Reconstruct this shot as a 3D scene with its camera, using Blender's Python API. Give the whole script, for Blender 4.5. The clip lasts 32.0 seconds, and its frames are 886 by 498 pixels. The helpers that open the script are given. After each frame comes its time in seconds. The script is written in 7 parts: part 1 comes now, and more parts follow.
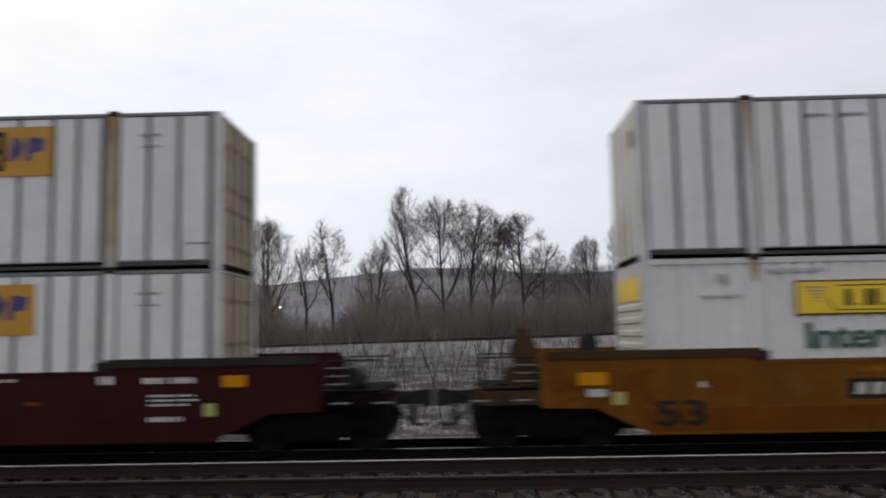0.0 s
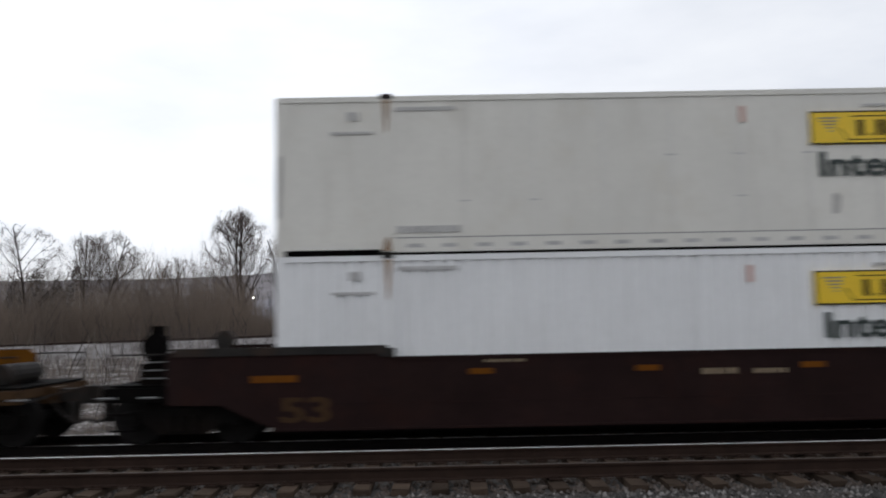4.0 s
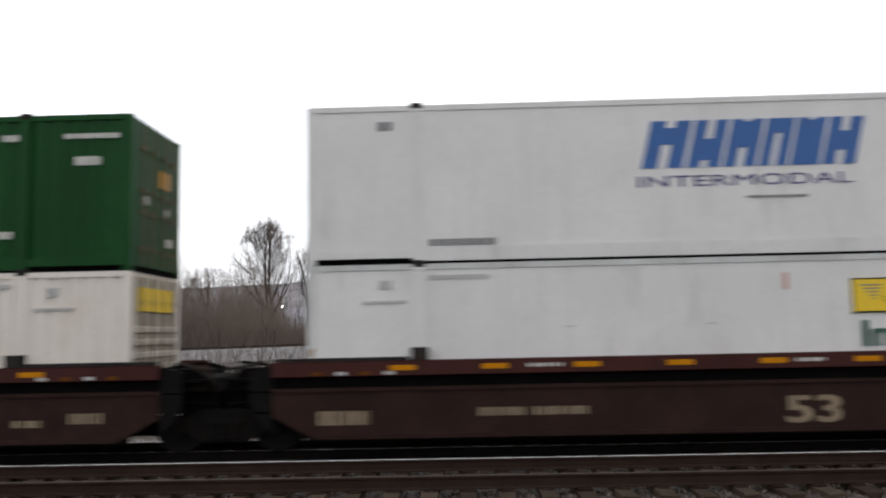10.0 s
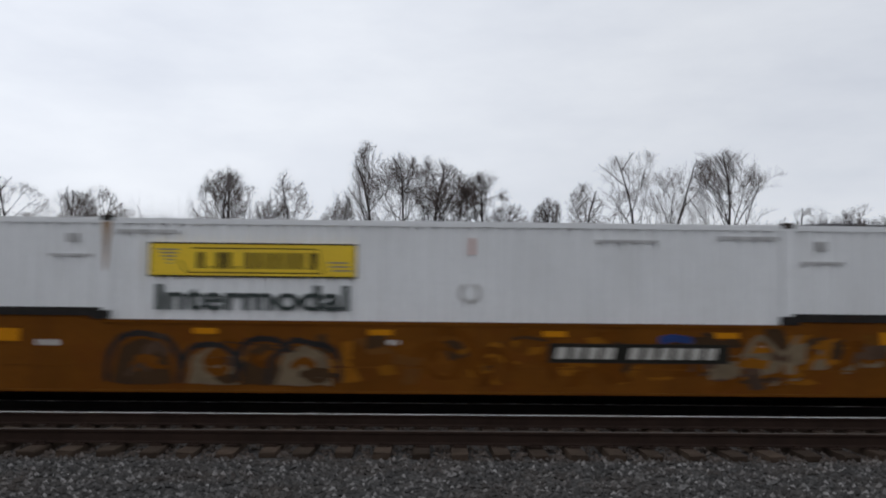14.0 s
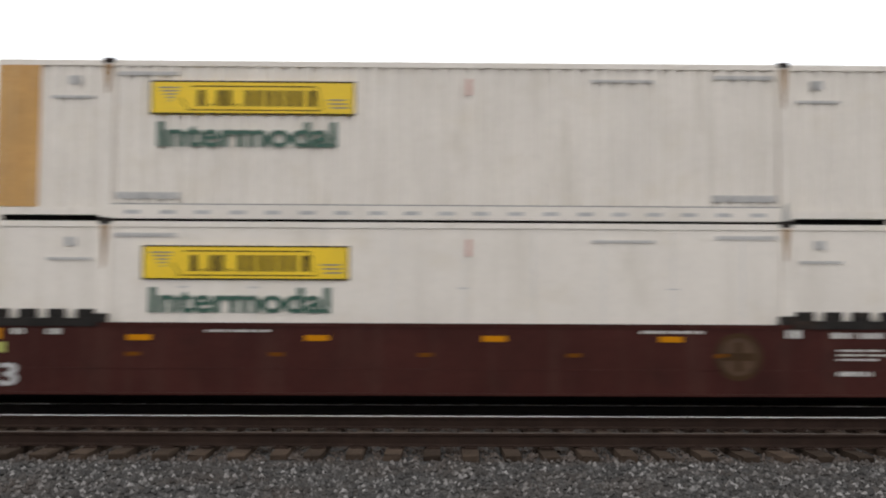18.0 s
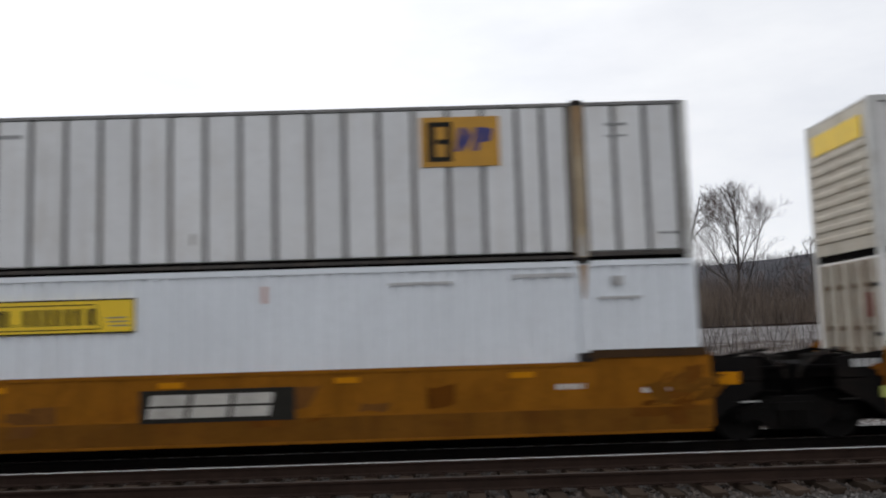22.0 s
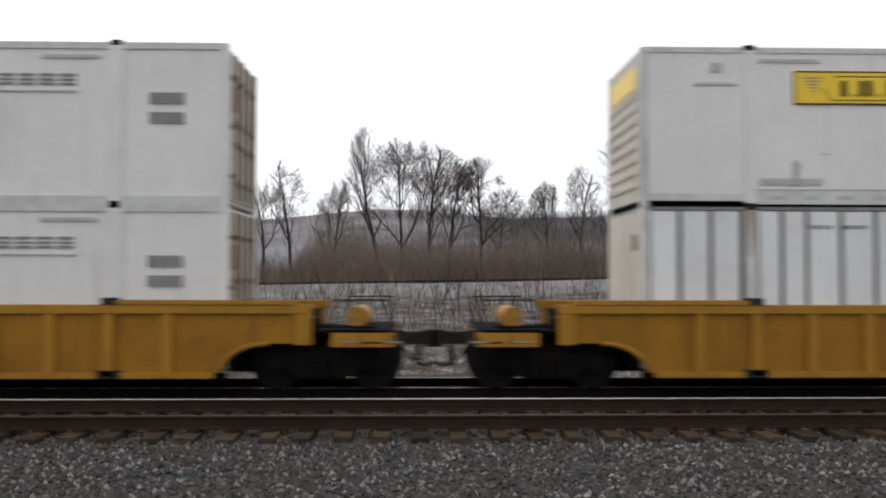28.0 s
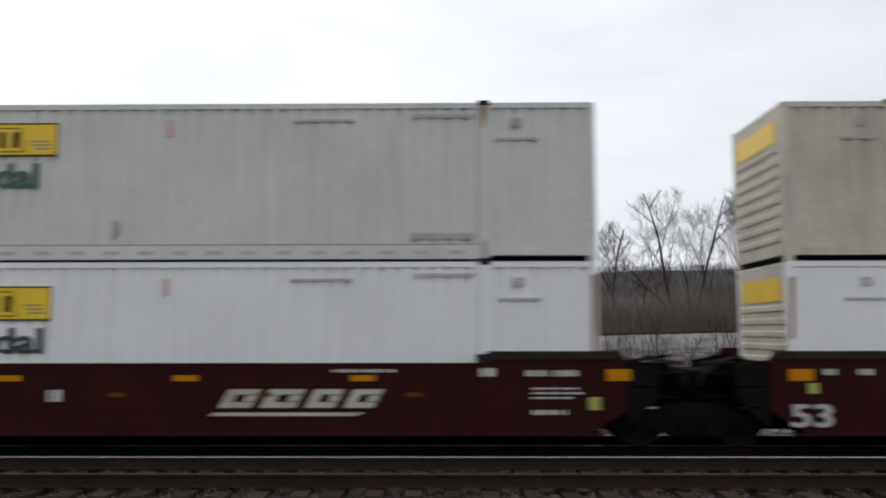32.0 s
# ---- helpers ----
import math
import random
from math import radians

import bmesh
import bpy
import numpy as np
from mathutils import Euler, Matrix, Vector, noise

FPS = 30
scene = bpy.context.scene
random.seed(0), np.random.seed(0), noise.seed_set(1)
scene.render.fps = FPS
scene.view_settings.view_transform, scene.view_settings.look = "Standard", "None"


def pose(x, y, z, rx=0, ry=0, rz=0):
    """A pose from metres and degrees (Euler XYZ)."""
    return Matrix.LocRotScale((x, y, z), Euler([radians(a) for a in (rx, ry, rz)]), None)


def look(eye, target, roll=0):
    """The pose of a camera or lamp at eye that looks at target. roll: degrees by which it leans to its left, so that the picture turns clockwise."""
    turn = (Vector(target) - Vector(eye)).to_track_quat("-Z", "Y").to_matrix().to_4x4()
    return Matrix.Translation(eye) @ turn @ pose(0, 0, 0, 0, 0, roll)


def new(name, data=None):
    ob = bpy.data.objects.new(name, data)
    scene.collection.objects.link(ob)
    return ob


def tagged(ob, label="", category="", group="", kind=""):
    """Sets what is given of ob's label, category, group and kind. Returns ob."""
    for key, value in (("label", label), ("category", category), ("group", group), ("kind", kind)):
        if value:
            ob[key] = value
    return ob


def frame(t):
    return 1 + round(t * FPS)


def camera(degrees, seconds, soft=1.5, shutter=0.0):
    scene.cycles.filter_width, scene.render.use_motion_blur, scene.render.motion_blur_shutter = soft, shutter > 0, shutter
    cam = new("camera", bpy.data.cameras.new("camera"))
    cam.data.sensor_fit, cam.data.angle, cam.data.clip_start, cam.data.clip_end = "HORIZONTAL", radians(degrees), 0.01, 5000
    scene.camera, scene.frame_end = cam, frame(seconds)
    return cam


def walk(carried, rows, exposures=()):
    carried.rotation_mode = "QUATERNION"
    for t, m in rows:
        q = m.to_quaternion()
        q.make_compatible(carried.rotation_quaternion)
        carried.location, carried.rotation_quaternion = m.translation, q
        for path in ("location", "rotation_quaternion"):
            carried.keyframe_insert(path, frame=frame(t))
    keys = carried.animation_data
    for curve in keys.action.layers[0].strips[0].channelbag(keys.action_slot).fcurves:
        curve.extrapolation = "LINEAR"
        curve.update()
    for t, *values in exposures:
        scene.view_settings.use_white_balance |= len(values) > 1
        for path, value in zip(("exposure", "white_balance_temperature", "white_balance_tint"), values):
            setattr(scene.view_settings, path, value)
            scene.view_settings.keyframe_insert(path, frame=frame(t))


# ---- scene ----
# The camera: held by hand, standing in one place, turning a little.
cam = camera(56.0, 32.0, soft=2.0, shutter=0.3)
EYE = (0.0, 0.0, 2.06)


def aim(yaw, pitch, roll=0.0):
    """Pose of the camera: degrees to the left of the track's normal, degrees up, and lean."""
    y, p = radians(yaw), radians(pitch)
    return look(EYE, (EYE[0] - math.sin(y) * math.cos(p), EYE[1] + math.cos(y) * math.cos(p), EYE[2] + math.sin(p)), roll)


# seconds, yaw, pitch, lean
PATH = [
    (0, 1.33, 5.79, -1.11),    (0.5, 0.39, 5.75, -0.35),    (1, 0.88, 5.81, -0.32),    (1.2, 0.20, 5.95, -0.43),
    (1.5, -0.40, 5.89, -0.64),    (2, -0.23, 5.79, -0.83),    (2.5, 0.39, 5.72, -0.97),    (3, 0.72, 5.38, -0.94),
    (3.5, 0.28, 5.23, -1.17),    (4, -0.44, 5.13, -1.14),    (4.5, 0.36, 5.25, -1.11),    (6.5, 0.46, 4.65, -1.77),
    (7, 0.12, 4.47, -1.17),    (7.2, 0.18, 4.64, -1.15),    (7.5, 0.25, 4.58, -0.98),    (8, 0.75, 4.77, -1.04),
    (8.5, 2.33, 4.87, -1.17),    (9, 1.81, 5.01, -1.29),    (9.5, 1.17, 4.88, -1.26),    (10, 1.43, 5.75, -1.20),
    (10.5, 4.80, 5.75, -1.30),    (11, 3.97, 4.83, -1.41),    (11.2, 3.40, 5.28, -1.04),    (11.5, 1.92, 5.26, -0.30),
    (12, 1.47, 4.80, -1.12),    (12.5, 1.60, 4.48, -1.49),    (13, 1.29, 4.24, -1.45),    (13.5, 0.94, 4.28, -0.99),
    (14, -1.26, 2.87, 0.60),    (14.5, -2.05, 2.75, 1.57),    (14.6, -2.19, 2.75, 1.56),    (15, -2.36, 2.51, 2.00),
    (15.5, -1.51, 2.27, 1.53),    (17.5, -1.42, 1.89, 1.02),    (17.6, -0.76, 1.92, 0.89),    (18, -0.60, 2.97, 0.28),
    (18.5, -1.34, 3.81, -0.33),    (19, -1.16, 4.01, -0.62),    (19.5, -1.38, 4.75, -1.34),    (20, -1.55, 4.95, -1.35),
    (20.5, -0.85, 5.03, -1.50),    (21, -1.00, 4.81, -1.24),    (21.2, -0.75, 5.14, -1.57),    (21.5, -0.44, 5.60, -2.00),
    (22, -0.72, 5.86, -1.74),    (22.5, -0.80, 6.13, -1.48),    (23, -0.40, 6.39, -1.22),    (23.5, -1.45, 6.50, -0.31),
    (24, -1.25, 5.92, -0.71),    (24.5, -1.04, 4.86, -1.09),    (25, -0.84, 4.05, -1.47),    (25.1, -0.24, 3.90, -1.51),
    (25.5, -0.07, 4.22, -1.37),    (26, -0.41, 4.13, -1.14),    (26.5, 0.18, 4.56, -1.43),    (28.5, -1.78, 1.30, 0.38),
    (29, -0.75, 1.85, 0.57),    (29.4, -1.24, 3.30, 0.83),    (29.5, -0.48, 3.76, 0.67),    (30, 1.53, 4.53, 0.52),
    (30.5, -0.23, 5.80, 1.03),    (31, 0.16, 5.79, -0.74),    (31.5, 0.23, 5.52, 0.17),    (32, 0.67, 5.64, -0.08),
]

# seconds, stops, kelvin, tint: the film's own exposure and white balance drift
EXPOSURES = [
    (0, -0.33, 6430, 10), (2, -0.19, 6450, 10), (4.5, -0.19, 6400, 10), (7, -0.02, 6550, 10), (8, -0.1, 6620, 10), (9, 0.21, 6690, 10), (10, 0.21, 6620, 10),
    (11, -0.24, 6450, 10), (13, 0.04, 6600, 10), (14.3, -0.57, 6250, 10), (15.5, 0.08, 6450, 10), (17.5, 0.52, 6780, 10), (18.2, 0.43, 6780, 10),
    (19, 0.23, 6790, 10), (20, -0.12, 6480, 10), (21, -0.04, 6650, 10), (22, -0.14, 6550, 10), (23, -0.19, 6580, 10), (24, -0.4, 6300, 10), (25, -0.36, 6350, 10),
    (26.5, 0.02, 6650, 10), (28.5, 0.2, 6640, 10), (29, 0.2, 6790, 10), (30, -0.06, 6600, 10), (31, -0.36, 6480, 10), (32, -0.19, 6440, 10),
]
walk(cam, [(t, aim(a, b, c)) for t, a, b, c in PATH], EXPOSURES)

# ---- light: a bright overcast winter sky ----
SUN_UP, SUN_TURN = radians(28), radians(-50)
world = bpy.data.worlds.new("overcast_sky")
scene.world = world
world.use_nodes = True
wn, wl = world.node_tree.nodes, world.node_tree.links
wn.clear()
w_out = wn.new("ShaderNodeOutputWorld")
w_sky = wn.new("ShaderNodeTexSky")
w_sky.sky_type = "NISHITA"
w_sky.sun_disc = False
w_sky.sun_elevation, w_sky.sun_rotation = SUN_UP, SUN_TURN
w_bg_sky = wn.new("ShaderNodeBackground")
w_bg_sky.inputs["Strength"].default_value = 0.06
wl.new(w_sky.outputs[0], w_bg_sky.inputs["Color"])
w_co = wn.new("ShaderNodeTexCoord")
w_map = wn.new("ShaderNodeMapping")
w_map.inputs["Scale"].default_value = (1.0, 1.0, 3.2)
wl.new(w_co.outputs["Generated"], w_map.inputs["Vector"])
w_noise = wn.new("ShaderNodeTexNoise")
w_noise.inputs["Scale"].default_value = 2.2
w_noise.inputs["Detail"].default_value = 7
w_noise.inputs["Roughness"].default_value = 0.58
wl.new(w_map.outputs[0], w_noise.inputs["Vector"])
w_ramp = wn.new("ShaderNodeValToRGB")
w_ramp.color_ramp.elements[0].position, w_ramp.color_ramp.elements[0].color = 0.32, (0.84, 0.87, 0.94, 1)
w_ramp.color_ramp.elements[1].position, w_ramp.color_ramp.elements[1].color = 0.66, (1.03, 1.05, 1.09, 1)
wl.new(w_noise.outputs["Fac"], w_ramp.inputs["Fac"])
# the veil of cloud is thinnest towards the hidden sun
w_dot = wn.new("ShaderNodeVectorMath")
w_dot.operation = "DOT_PRODUCT"
w_dot.inputs[1].default_value = (math.sin(SUN_TURN) * math.cos(SUN_UP), math.cos(SUN_TURN) * math.cos(SUN_UP), math.sin(SUN_UP))
wl.new(w_co.outputs["Generated"], w_dot.inputs[0])
w_rng = wn.new("ShaderNodeMapRange")
w_rng.inputs["From Min"].default_value, w_rng.inputs["From Max"].default_value = 0.45, 0.98
w_rng.inputs["To Min"].default_value, w_rng.inputs["To Max"].default_value = 1.10, 1.42
wl.new(w_dot.outputs["Value"], w_rng.inputs["Value"])
w_bg_cloud = wn.new("ShaderNodeBackground")
wl.new(w_ramp.outputs[0], w_bg_cloud.inputs["Color"])
wl.new(w_rng.outputs[0], w_bg_cloud.inputs["Strength"])
w_mix = wn.new("ShaderNodeMixShader")
w_mix.inputs[0].default_value = 0.9
wl.new(w_bg_sky.outputs[0], w_mix.inputs[1])
wl.new(w_bg_cloud.outputs[0], w_mix.inputs[2])
wl.new(w_mix.outputs[0], w_out.inputs["Surface"])
sun = new("sun", bpy.data.lights.new("sun", "SUN"))
sun.data.energy, sun.data.angle, sun.data.color = 0.5, radians(25), (1.0, 0.96, 0.9)
sun.matrix_world = look((-60, 50, 60), (0, 0, 0))

# ---- materials ----


def material(name, color, rough=0.6, metal=0.0, scale=3.0, vary=0.25, second=None, streak=None, streak_amount=0.0, blotch=None, blotch_amount=0.0, patch=0.0, bump=0.0, bump_scale=40.0, each=0.0, spec=0.5):
    """A painted, weathered surface. second: the tone that the coarse noise leads to; streak: colour of stains that run down; blotch: colour of
    patches of dirt or rust; each: how far pieces differ from one another."""
    m = bpy.data.materials.new(name)
    m.use_nodes = True
    n, l = m.node_tree.nodes, m.node_tree.links
    b = n["Principled BSDF"]
    b.inputs["Roughness"].default_value, b.inputs["Metallic"].default_value = rough, metal
    b.inputs["Specular IOR Level"].default_value = spec
    co, info, add = n.new("ShaderNodeTexCoord"), n.new("ShaderNodeObjectInfo"), n.new("ShaderNodeVectorMath")
    wide = n.new("ShaderNodeMath")
    wide.operation = "MULTIPLY"
    wide.inputs[1].default_value = 53.0
    l.new(info.outputs["Random"], wide.inputs[0])
    l.new(co.outputs["Object"], add.inputs[0])
    l.new(wide.outputs[0], add.inputs[1])

    def noise_of(size, detail, stretch=None, rough_of=0.6):
        t = n.new("ShaderNodeTexNoise")
        t.inputs["Scale"].default_value, t.inputs["Detail"].default_value, t.inputs["Roughness"].default_value = size, detail, rough_of
        if stretch:
            mp = n.new("ShaderNodeMapping")
            mp.inputs["Scale"].default_value = stretch
            l.new(add.outputs[0], mp.inputs["Vector"])
            l.new(mp.outputs[0], t.inputs["Vector"])
        else:
            l.new(add.outputs[0], t.inputs["Vector"])
        return t.outputs["Fac"]

    def ramp_of(fac, low, high, top=1.0):
        r = n.new("ShaderNodeMapRange")
        r.inputs["From Min"].default_value, r.inputs["From Max"].default_value, r.inputs["To Max"].default_value = low, high, top
        l.new(fac, r.inputs["Value"])
        return r.outputs[0]

    def mixed(fac, a, b_color):
        x = n.new("ShaderNodeMix")
        x.data_type = "RGBA"
        l.new(fac, x.inputs["Factor"])
        if isinstance(a, tuple):
            x.inputs["A"].default_value = (*a, 1)
        else:
            l.new(a, x.inputs["A"])
        x.inputs["B"].default_value = (*b_color, 1)
        return x.outputs["Result"]

    second = second or tuple(c * (1 - vary) for c in color)
    out = mixed(ramp_of(noise_of(scale, 5), 0.35, 0.68), color, second)
    out = mixed(ramp_of(noise_of(scale * 14, 3), 0.45, 0.75, 0.35), out, tuple(c * (1 - vary) for c in second))
    if streak:
        out = mixed(ramp_of(noise_of(2.6, 5, (1.6, 1.6, 0.13)), 0.5, 0.78, streak_amount), out, streak)
    if patch:
        out = mixed(ramp_of(noise_of(1.15, 7, (1.0, 1.0, 0.22), 0.62), 0.60, 0.72, patch), out, streak)
    if blotch:
        out = mixed(ramp_of(noise_of(1.1, 8, None, 0.7), 0.52, 0.7, blotch_amount), out, blotch)
    if each:
        h = n.new("ShaderNodeHueSaturation")
        r = n.new("ShaderNodeMapRange")
        r.inputs["To Min"].default_value, r.inputs["To Max"].default_value = 1 - each, 1 + each
        l.new(info.outputs["Random"], r.inputs["Value"])
        l.new(r.outputs[0], h.inputs["Value"])
        l.new(out, h.inputs["Color"])
        out = h.outputs[0]
    l.new(out, b.inputs["Base Color"])
    if bump:
        bp = n.new("ShaderNodeBump")
        bp.inputs["Strength"].default_value, bp.inputs["Distance"].default_value = bump, 0.02
        l.new(noise_of(bump_scale, 4), bp.inputs["Height"])
        l.new(bp.outputs[0], b.inputs["Normal"])
    return m


GRIME, RUST = (0.16, 0.145, 0.125), (0.16, 0.075, 0.035)
M_WHITE = material("white_container_paint", (0.705, 0.688, 0.67), 0.5, scale=0.6, vary=0.10, streak=(0.40, 0.385, 0.36), streak_amount=0.2, patch=0.55, blotch=(0.55, 0.53, 0.49), blotch_amount=0.35, each=0.03)
M_CLEAN = material("clean_white_container_paint", (0.79, 0.79, 0.79), 0.45, scale=0.6, vary=0.07, streak=(0.52, 0.51, 0.49), streak_amount=0.2, patch=0.25, blotch=(0.66, 0.65, 0.63), blotch_amount=0.25)
M_BLUISH = material("bluish_white_container_paint", (0.735, 0.765, 0.80), 0.45, scale=0.6, vary=0.08, streak=(0.50, 0.50, 0.51), streak_amount=0.2, patch=0.25, blotch=(0.62, 0.63, 0.65), blotch_amount=0.25)
M_WARM = material("warm_white_container_paint", (0.70, 0.68, 0.625), 0.5, scale=0.6, vary=0.09, streak=(0.44, 0.41, 0.35), streak_amount=0.25, patch=0.35, blotch=(0.58, 0.54, 0.46), blotch_amount=0.35)
M_GREYWHITE = material("greyed_container_paint", (0.62, 0.61, 0.585), 0.5, scale=0.6, vary=0.12, streak=(0.34, 0.32, 0.28), streak_amount=0.25, patch=0.4, blotch=(0.48, 0.45, 0.40), blotch_amount=0.35, each=0.03)
M_PANEL = material("white_panel_paint", (0.69, 0.693, 0.695), 0.45, scale=0.5, vary=0.12, streak=(0.42, 0.38, 0.33), streak_amount=0.35, patch=0.45, blotch=(0.5, 0.46, 0.40), blotch_amount=0.3, each=0.05)
M_OLDTAN = material("faded_tan_stencil", (0.25, 0.185, 0.115), 0.7, vary=0.3)
M_ROOFEDGE = material("grimy_roof_edge", (0.20, 0.195, 0.19), 0.7, scale=1.0, vary=0.3, streak=(0.4, 0.38, 0.35), streak_amount=0.4)
M_CREAM = material("cream_container_paint", (0.735, 0.675, 0.605), 0.5, scale=0.6, vary=0.10, streak=(0.46, 0.41, 0.33), streak_amount=0.28, patch=0.4, blotch=(0.6, 0.52, 0.40), blotch_amount=0.3)
M_DIRTY = material("dirty_beige_paint", (0.62, 0.56, 0.46), 0.6, scale=0.6, vary=0.2, streak=(0.22, 0.2, 0.17), streak_amount=0.6, blotch=(0.34, 0.28, 0.2), blotch_amount=0.4)
M_TAN = material("tan_patch_paint", (0.54, 0.455, 0.35), 0.6, scale=0.8, vary=0.15, streak=(0.6, 0.55, 0.45), streak_amount=0.5)
M_RAIL = material("grey_white_frame_paint", (0.60, 0.60, 0.58), 0.5, scale=1.0, vary=0.2, streak=GRIME, streak_amount=0.4, blotch=(0.3, 0.26, 0.22), blotch_amount=0.4)
M_BROWN_POST = material("rust_stained_post", (0.43, 0.34, 0.22), 0.7, scale=1.5, vary=0.3, streak=(0.22, 0.12, 0.05), streak_amount=0.7, blotch=RUST, blotch_amount=0.6)
M_DARKRAIL = material("grimy_dark_rail", (0.05, 0.043, 0.038), 0.75, scale=1.2, vary=0.3, streak=(0.24, 0.19, 0.14), streak_amount=0.4, blotch=(0.05, 0.04, 0.034), blotch_amount=0.5)
M_PLATE = material("orange_plate_film", (0.52, 0.255, 0.010), 0.5, scale=1.2, vary=0.2, streak=(0.28, 0.13, 0.02), streak_amount=0.4)
M_SPRAYDARK = material("black_spray_paint", (0.022, 0.019, 0.018), 0.6, scale=2, vary=0.4, blotch=(0.07, 0.045, 0.028), blotch_amount=0.6, spec=0.15)
M_SPRAYBROWN = material("brown_spray_paint", (0.085, 0.048, 0.028), 0.6, scale=2, vary=0.4, blotch=(0.03, 0.022, 0.018), blotch_amount=0.6, spec=0.15)
M_SPRAYTAN = material("tan_spray_paint", (0.19, 0.14, 0.085), 0.6, scale=2, vary=0.35, blotch=(0.09, 0.06, 0.035), blotch_amount=0.6, spec=0.15)
M_SPRAYBLUE = material("blue_spray_paint", (0.02, 0.045, 0.16), 0.6, scale=2, vary=0.3, spec=0.15)
M_RUSTROD = material("rusty_door_rods", (0.15, 0.095, 0.055), 0.7, scale=3, vary=0.35, blotch=RUST, blotch_amount=0.5)
M_RUSTSTAIN = material("rust_stain", (0.34, 0.20, 0.09), 0.8, scale=3, vary=0.4, blotch=(0.14, 0.065, 0.03), blotch_amount=0.6)
M_GRIMESTAIN = material("grime_stain", (0.46, 0.445, 0.42), 0.8, scale=2, vary=0.25, streak=(0.36, 0.345, 0.32), streak_amount=0.5)
M_FADEBLUE = material("faded_blue_ink", (0.16, 0.18, 0.30), 0.6, vary=0.3)
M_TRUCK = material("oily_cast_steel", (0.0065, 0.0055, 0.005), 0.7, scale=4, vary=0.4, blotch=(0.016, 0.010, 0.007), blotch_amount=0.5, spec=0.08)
M_STRIPE = material("weathered_orange_stripe_paint", (0.55, 0.30, 0.09), 0.6, scale=1.2, vary=0.25, streak=(0.62, 0.50, 0.33), streak_amount=0.6, blotch=(0.36, 0.17, 0.05), blotch_amount=0.5)
M_RUSTDOOR = material("rust_streaked_door_paint", (0.50, 0.42, 0.32), 0.7, scale=1.4, vary=0.3, streak=(0.20, 0.11, 0.05), streak_amount=0.7, blotch=RUST, blotch_amount=0.5)
M_RIBPAINT = material("dirty_cream_door_ribs", (0.56, 0.52, 0.44), 0.6, scale=1.2, vary=0.25, streak=(0.3, 0.22, 0.13), streak_amount=0.6, blotch=RUST, blotch_amount=0.25)
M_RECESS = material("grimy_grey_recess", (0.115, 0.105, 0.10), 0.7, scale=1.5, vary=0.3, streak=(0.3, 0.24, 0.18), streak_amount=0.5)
M_GREEN = material("dark_green_container_paint", (0.004, 0.058, 0.010), 0.5, scale=0.7, vary=0.25, streak=(0.012, 0.06, 0.02), streak_amount=0.3, blotch=(0.004, 0.035, 0.008), blotch_amount=0.4, spec=0.15)
M_DARK = material("dark_steel_casting", (0.025, 0.022, 0.02), 0.75, scale=4, vary=0.4, blotch=(0.08, 0.036, 0.016), blotch_amount=0.3, spec=0.15)
M_DOOR = material("dirty_door_paint", (0.46, 0.42, 0.35), 0.6, scale=1.2, vary=0.3, streak=(0.2, 0.13, 0.08), streak_amount=0.7, blotch=RUST, blotch_amount=0.5)
M_SIGN = material("yellow_sign_film", (0.82, 0.55, 0.008), 0.4, scale=1.0, vary=0.12, streak=(0.5, 0.36, 0.05), streak_amount=0.3)
M_INK = material("black_ink", (0.022, 0.02, 0.016), 0.6, vary=0.3, spec=0.1)
M_WORNWHITE = material("worn_white_plate_paint", (0.52, 0.49, 0.44), 0.6, scale=2.0, vary=0.3, blotch=(0.12, 0.10, 0.08), blotch_amount=0.6)
M_FADED = material("faded_grey_stencil", (0.46, 0.45, 0.44), 0.6, vary=0.2)
M_STENCIL = material("dark_grey_stencil", (0.2, 0.2, 0.2), 0.6, vary=0.2)
M_REDMARK = material("faded_red_mark", (0.62, 0.38, 0.32), 0.6, vary=0.2)
M_TEXTGREEN = material("dark_green_letters", (0.025, 0.09, 0.06), 0.5, vary=0.2)
M_WORDBLACK = material("near_black_green_letters", (0.018, 0.03, 0.026), 0.5, vary=0.2)
M_NAVY = material("navy_logo_ink", (0.035, 0.03, 0.16), 0.5, vary=0.2)
M_BLUE = material("blue_logo_ink", (0.015, 0.10, 0.33), 0.45, vary=0.15)
M_WINE = material("dark_red_logo_ink", (0.22, 0.018, 0.02), 0.5, vary=0.2)
M_GOLD = material("gold_logo_ink", (0.62, 0.32, 0.03), 0.5, vary=0.2)
M_AMBER = material("yellow_car_paint", (0.172, 0.068, 0.008), 0.6, scale=0.8, vary=0.3, streak=(0.070, 0.029, 0.005), streak_amount=0.65, blotch=(0.090, 0.028, 0.004), blotch_amount=0.65, spec=0.06)
M_AMBERMID = material("amber_yellow_car_paint", (0.275, 0.104, 0.008), 0.6, scale=0.8, vary=0.3, streak=(0.10, 0.036, 0.003), streak_amount=0.6, blotch=(0.13, 0.038, 0.003), blotch_amount=0.6, spec=0.06)
M_AMBERNEW = material("bright_yellow_car_paint", (0.36, 0.175, 0.017), 0.55, scale=0.8, vary=0.18, streak=(0.13, 0.06, 0.02), streak_amount=0.4, blotch=(0.2, 0.09, 0.02), blotch_amount=0.3, spec=0.2)
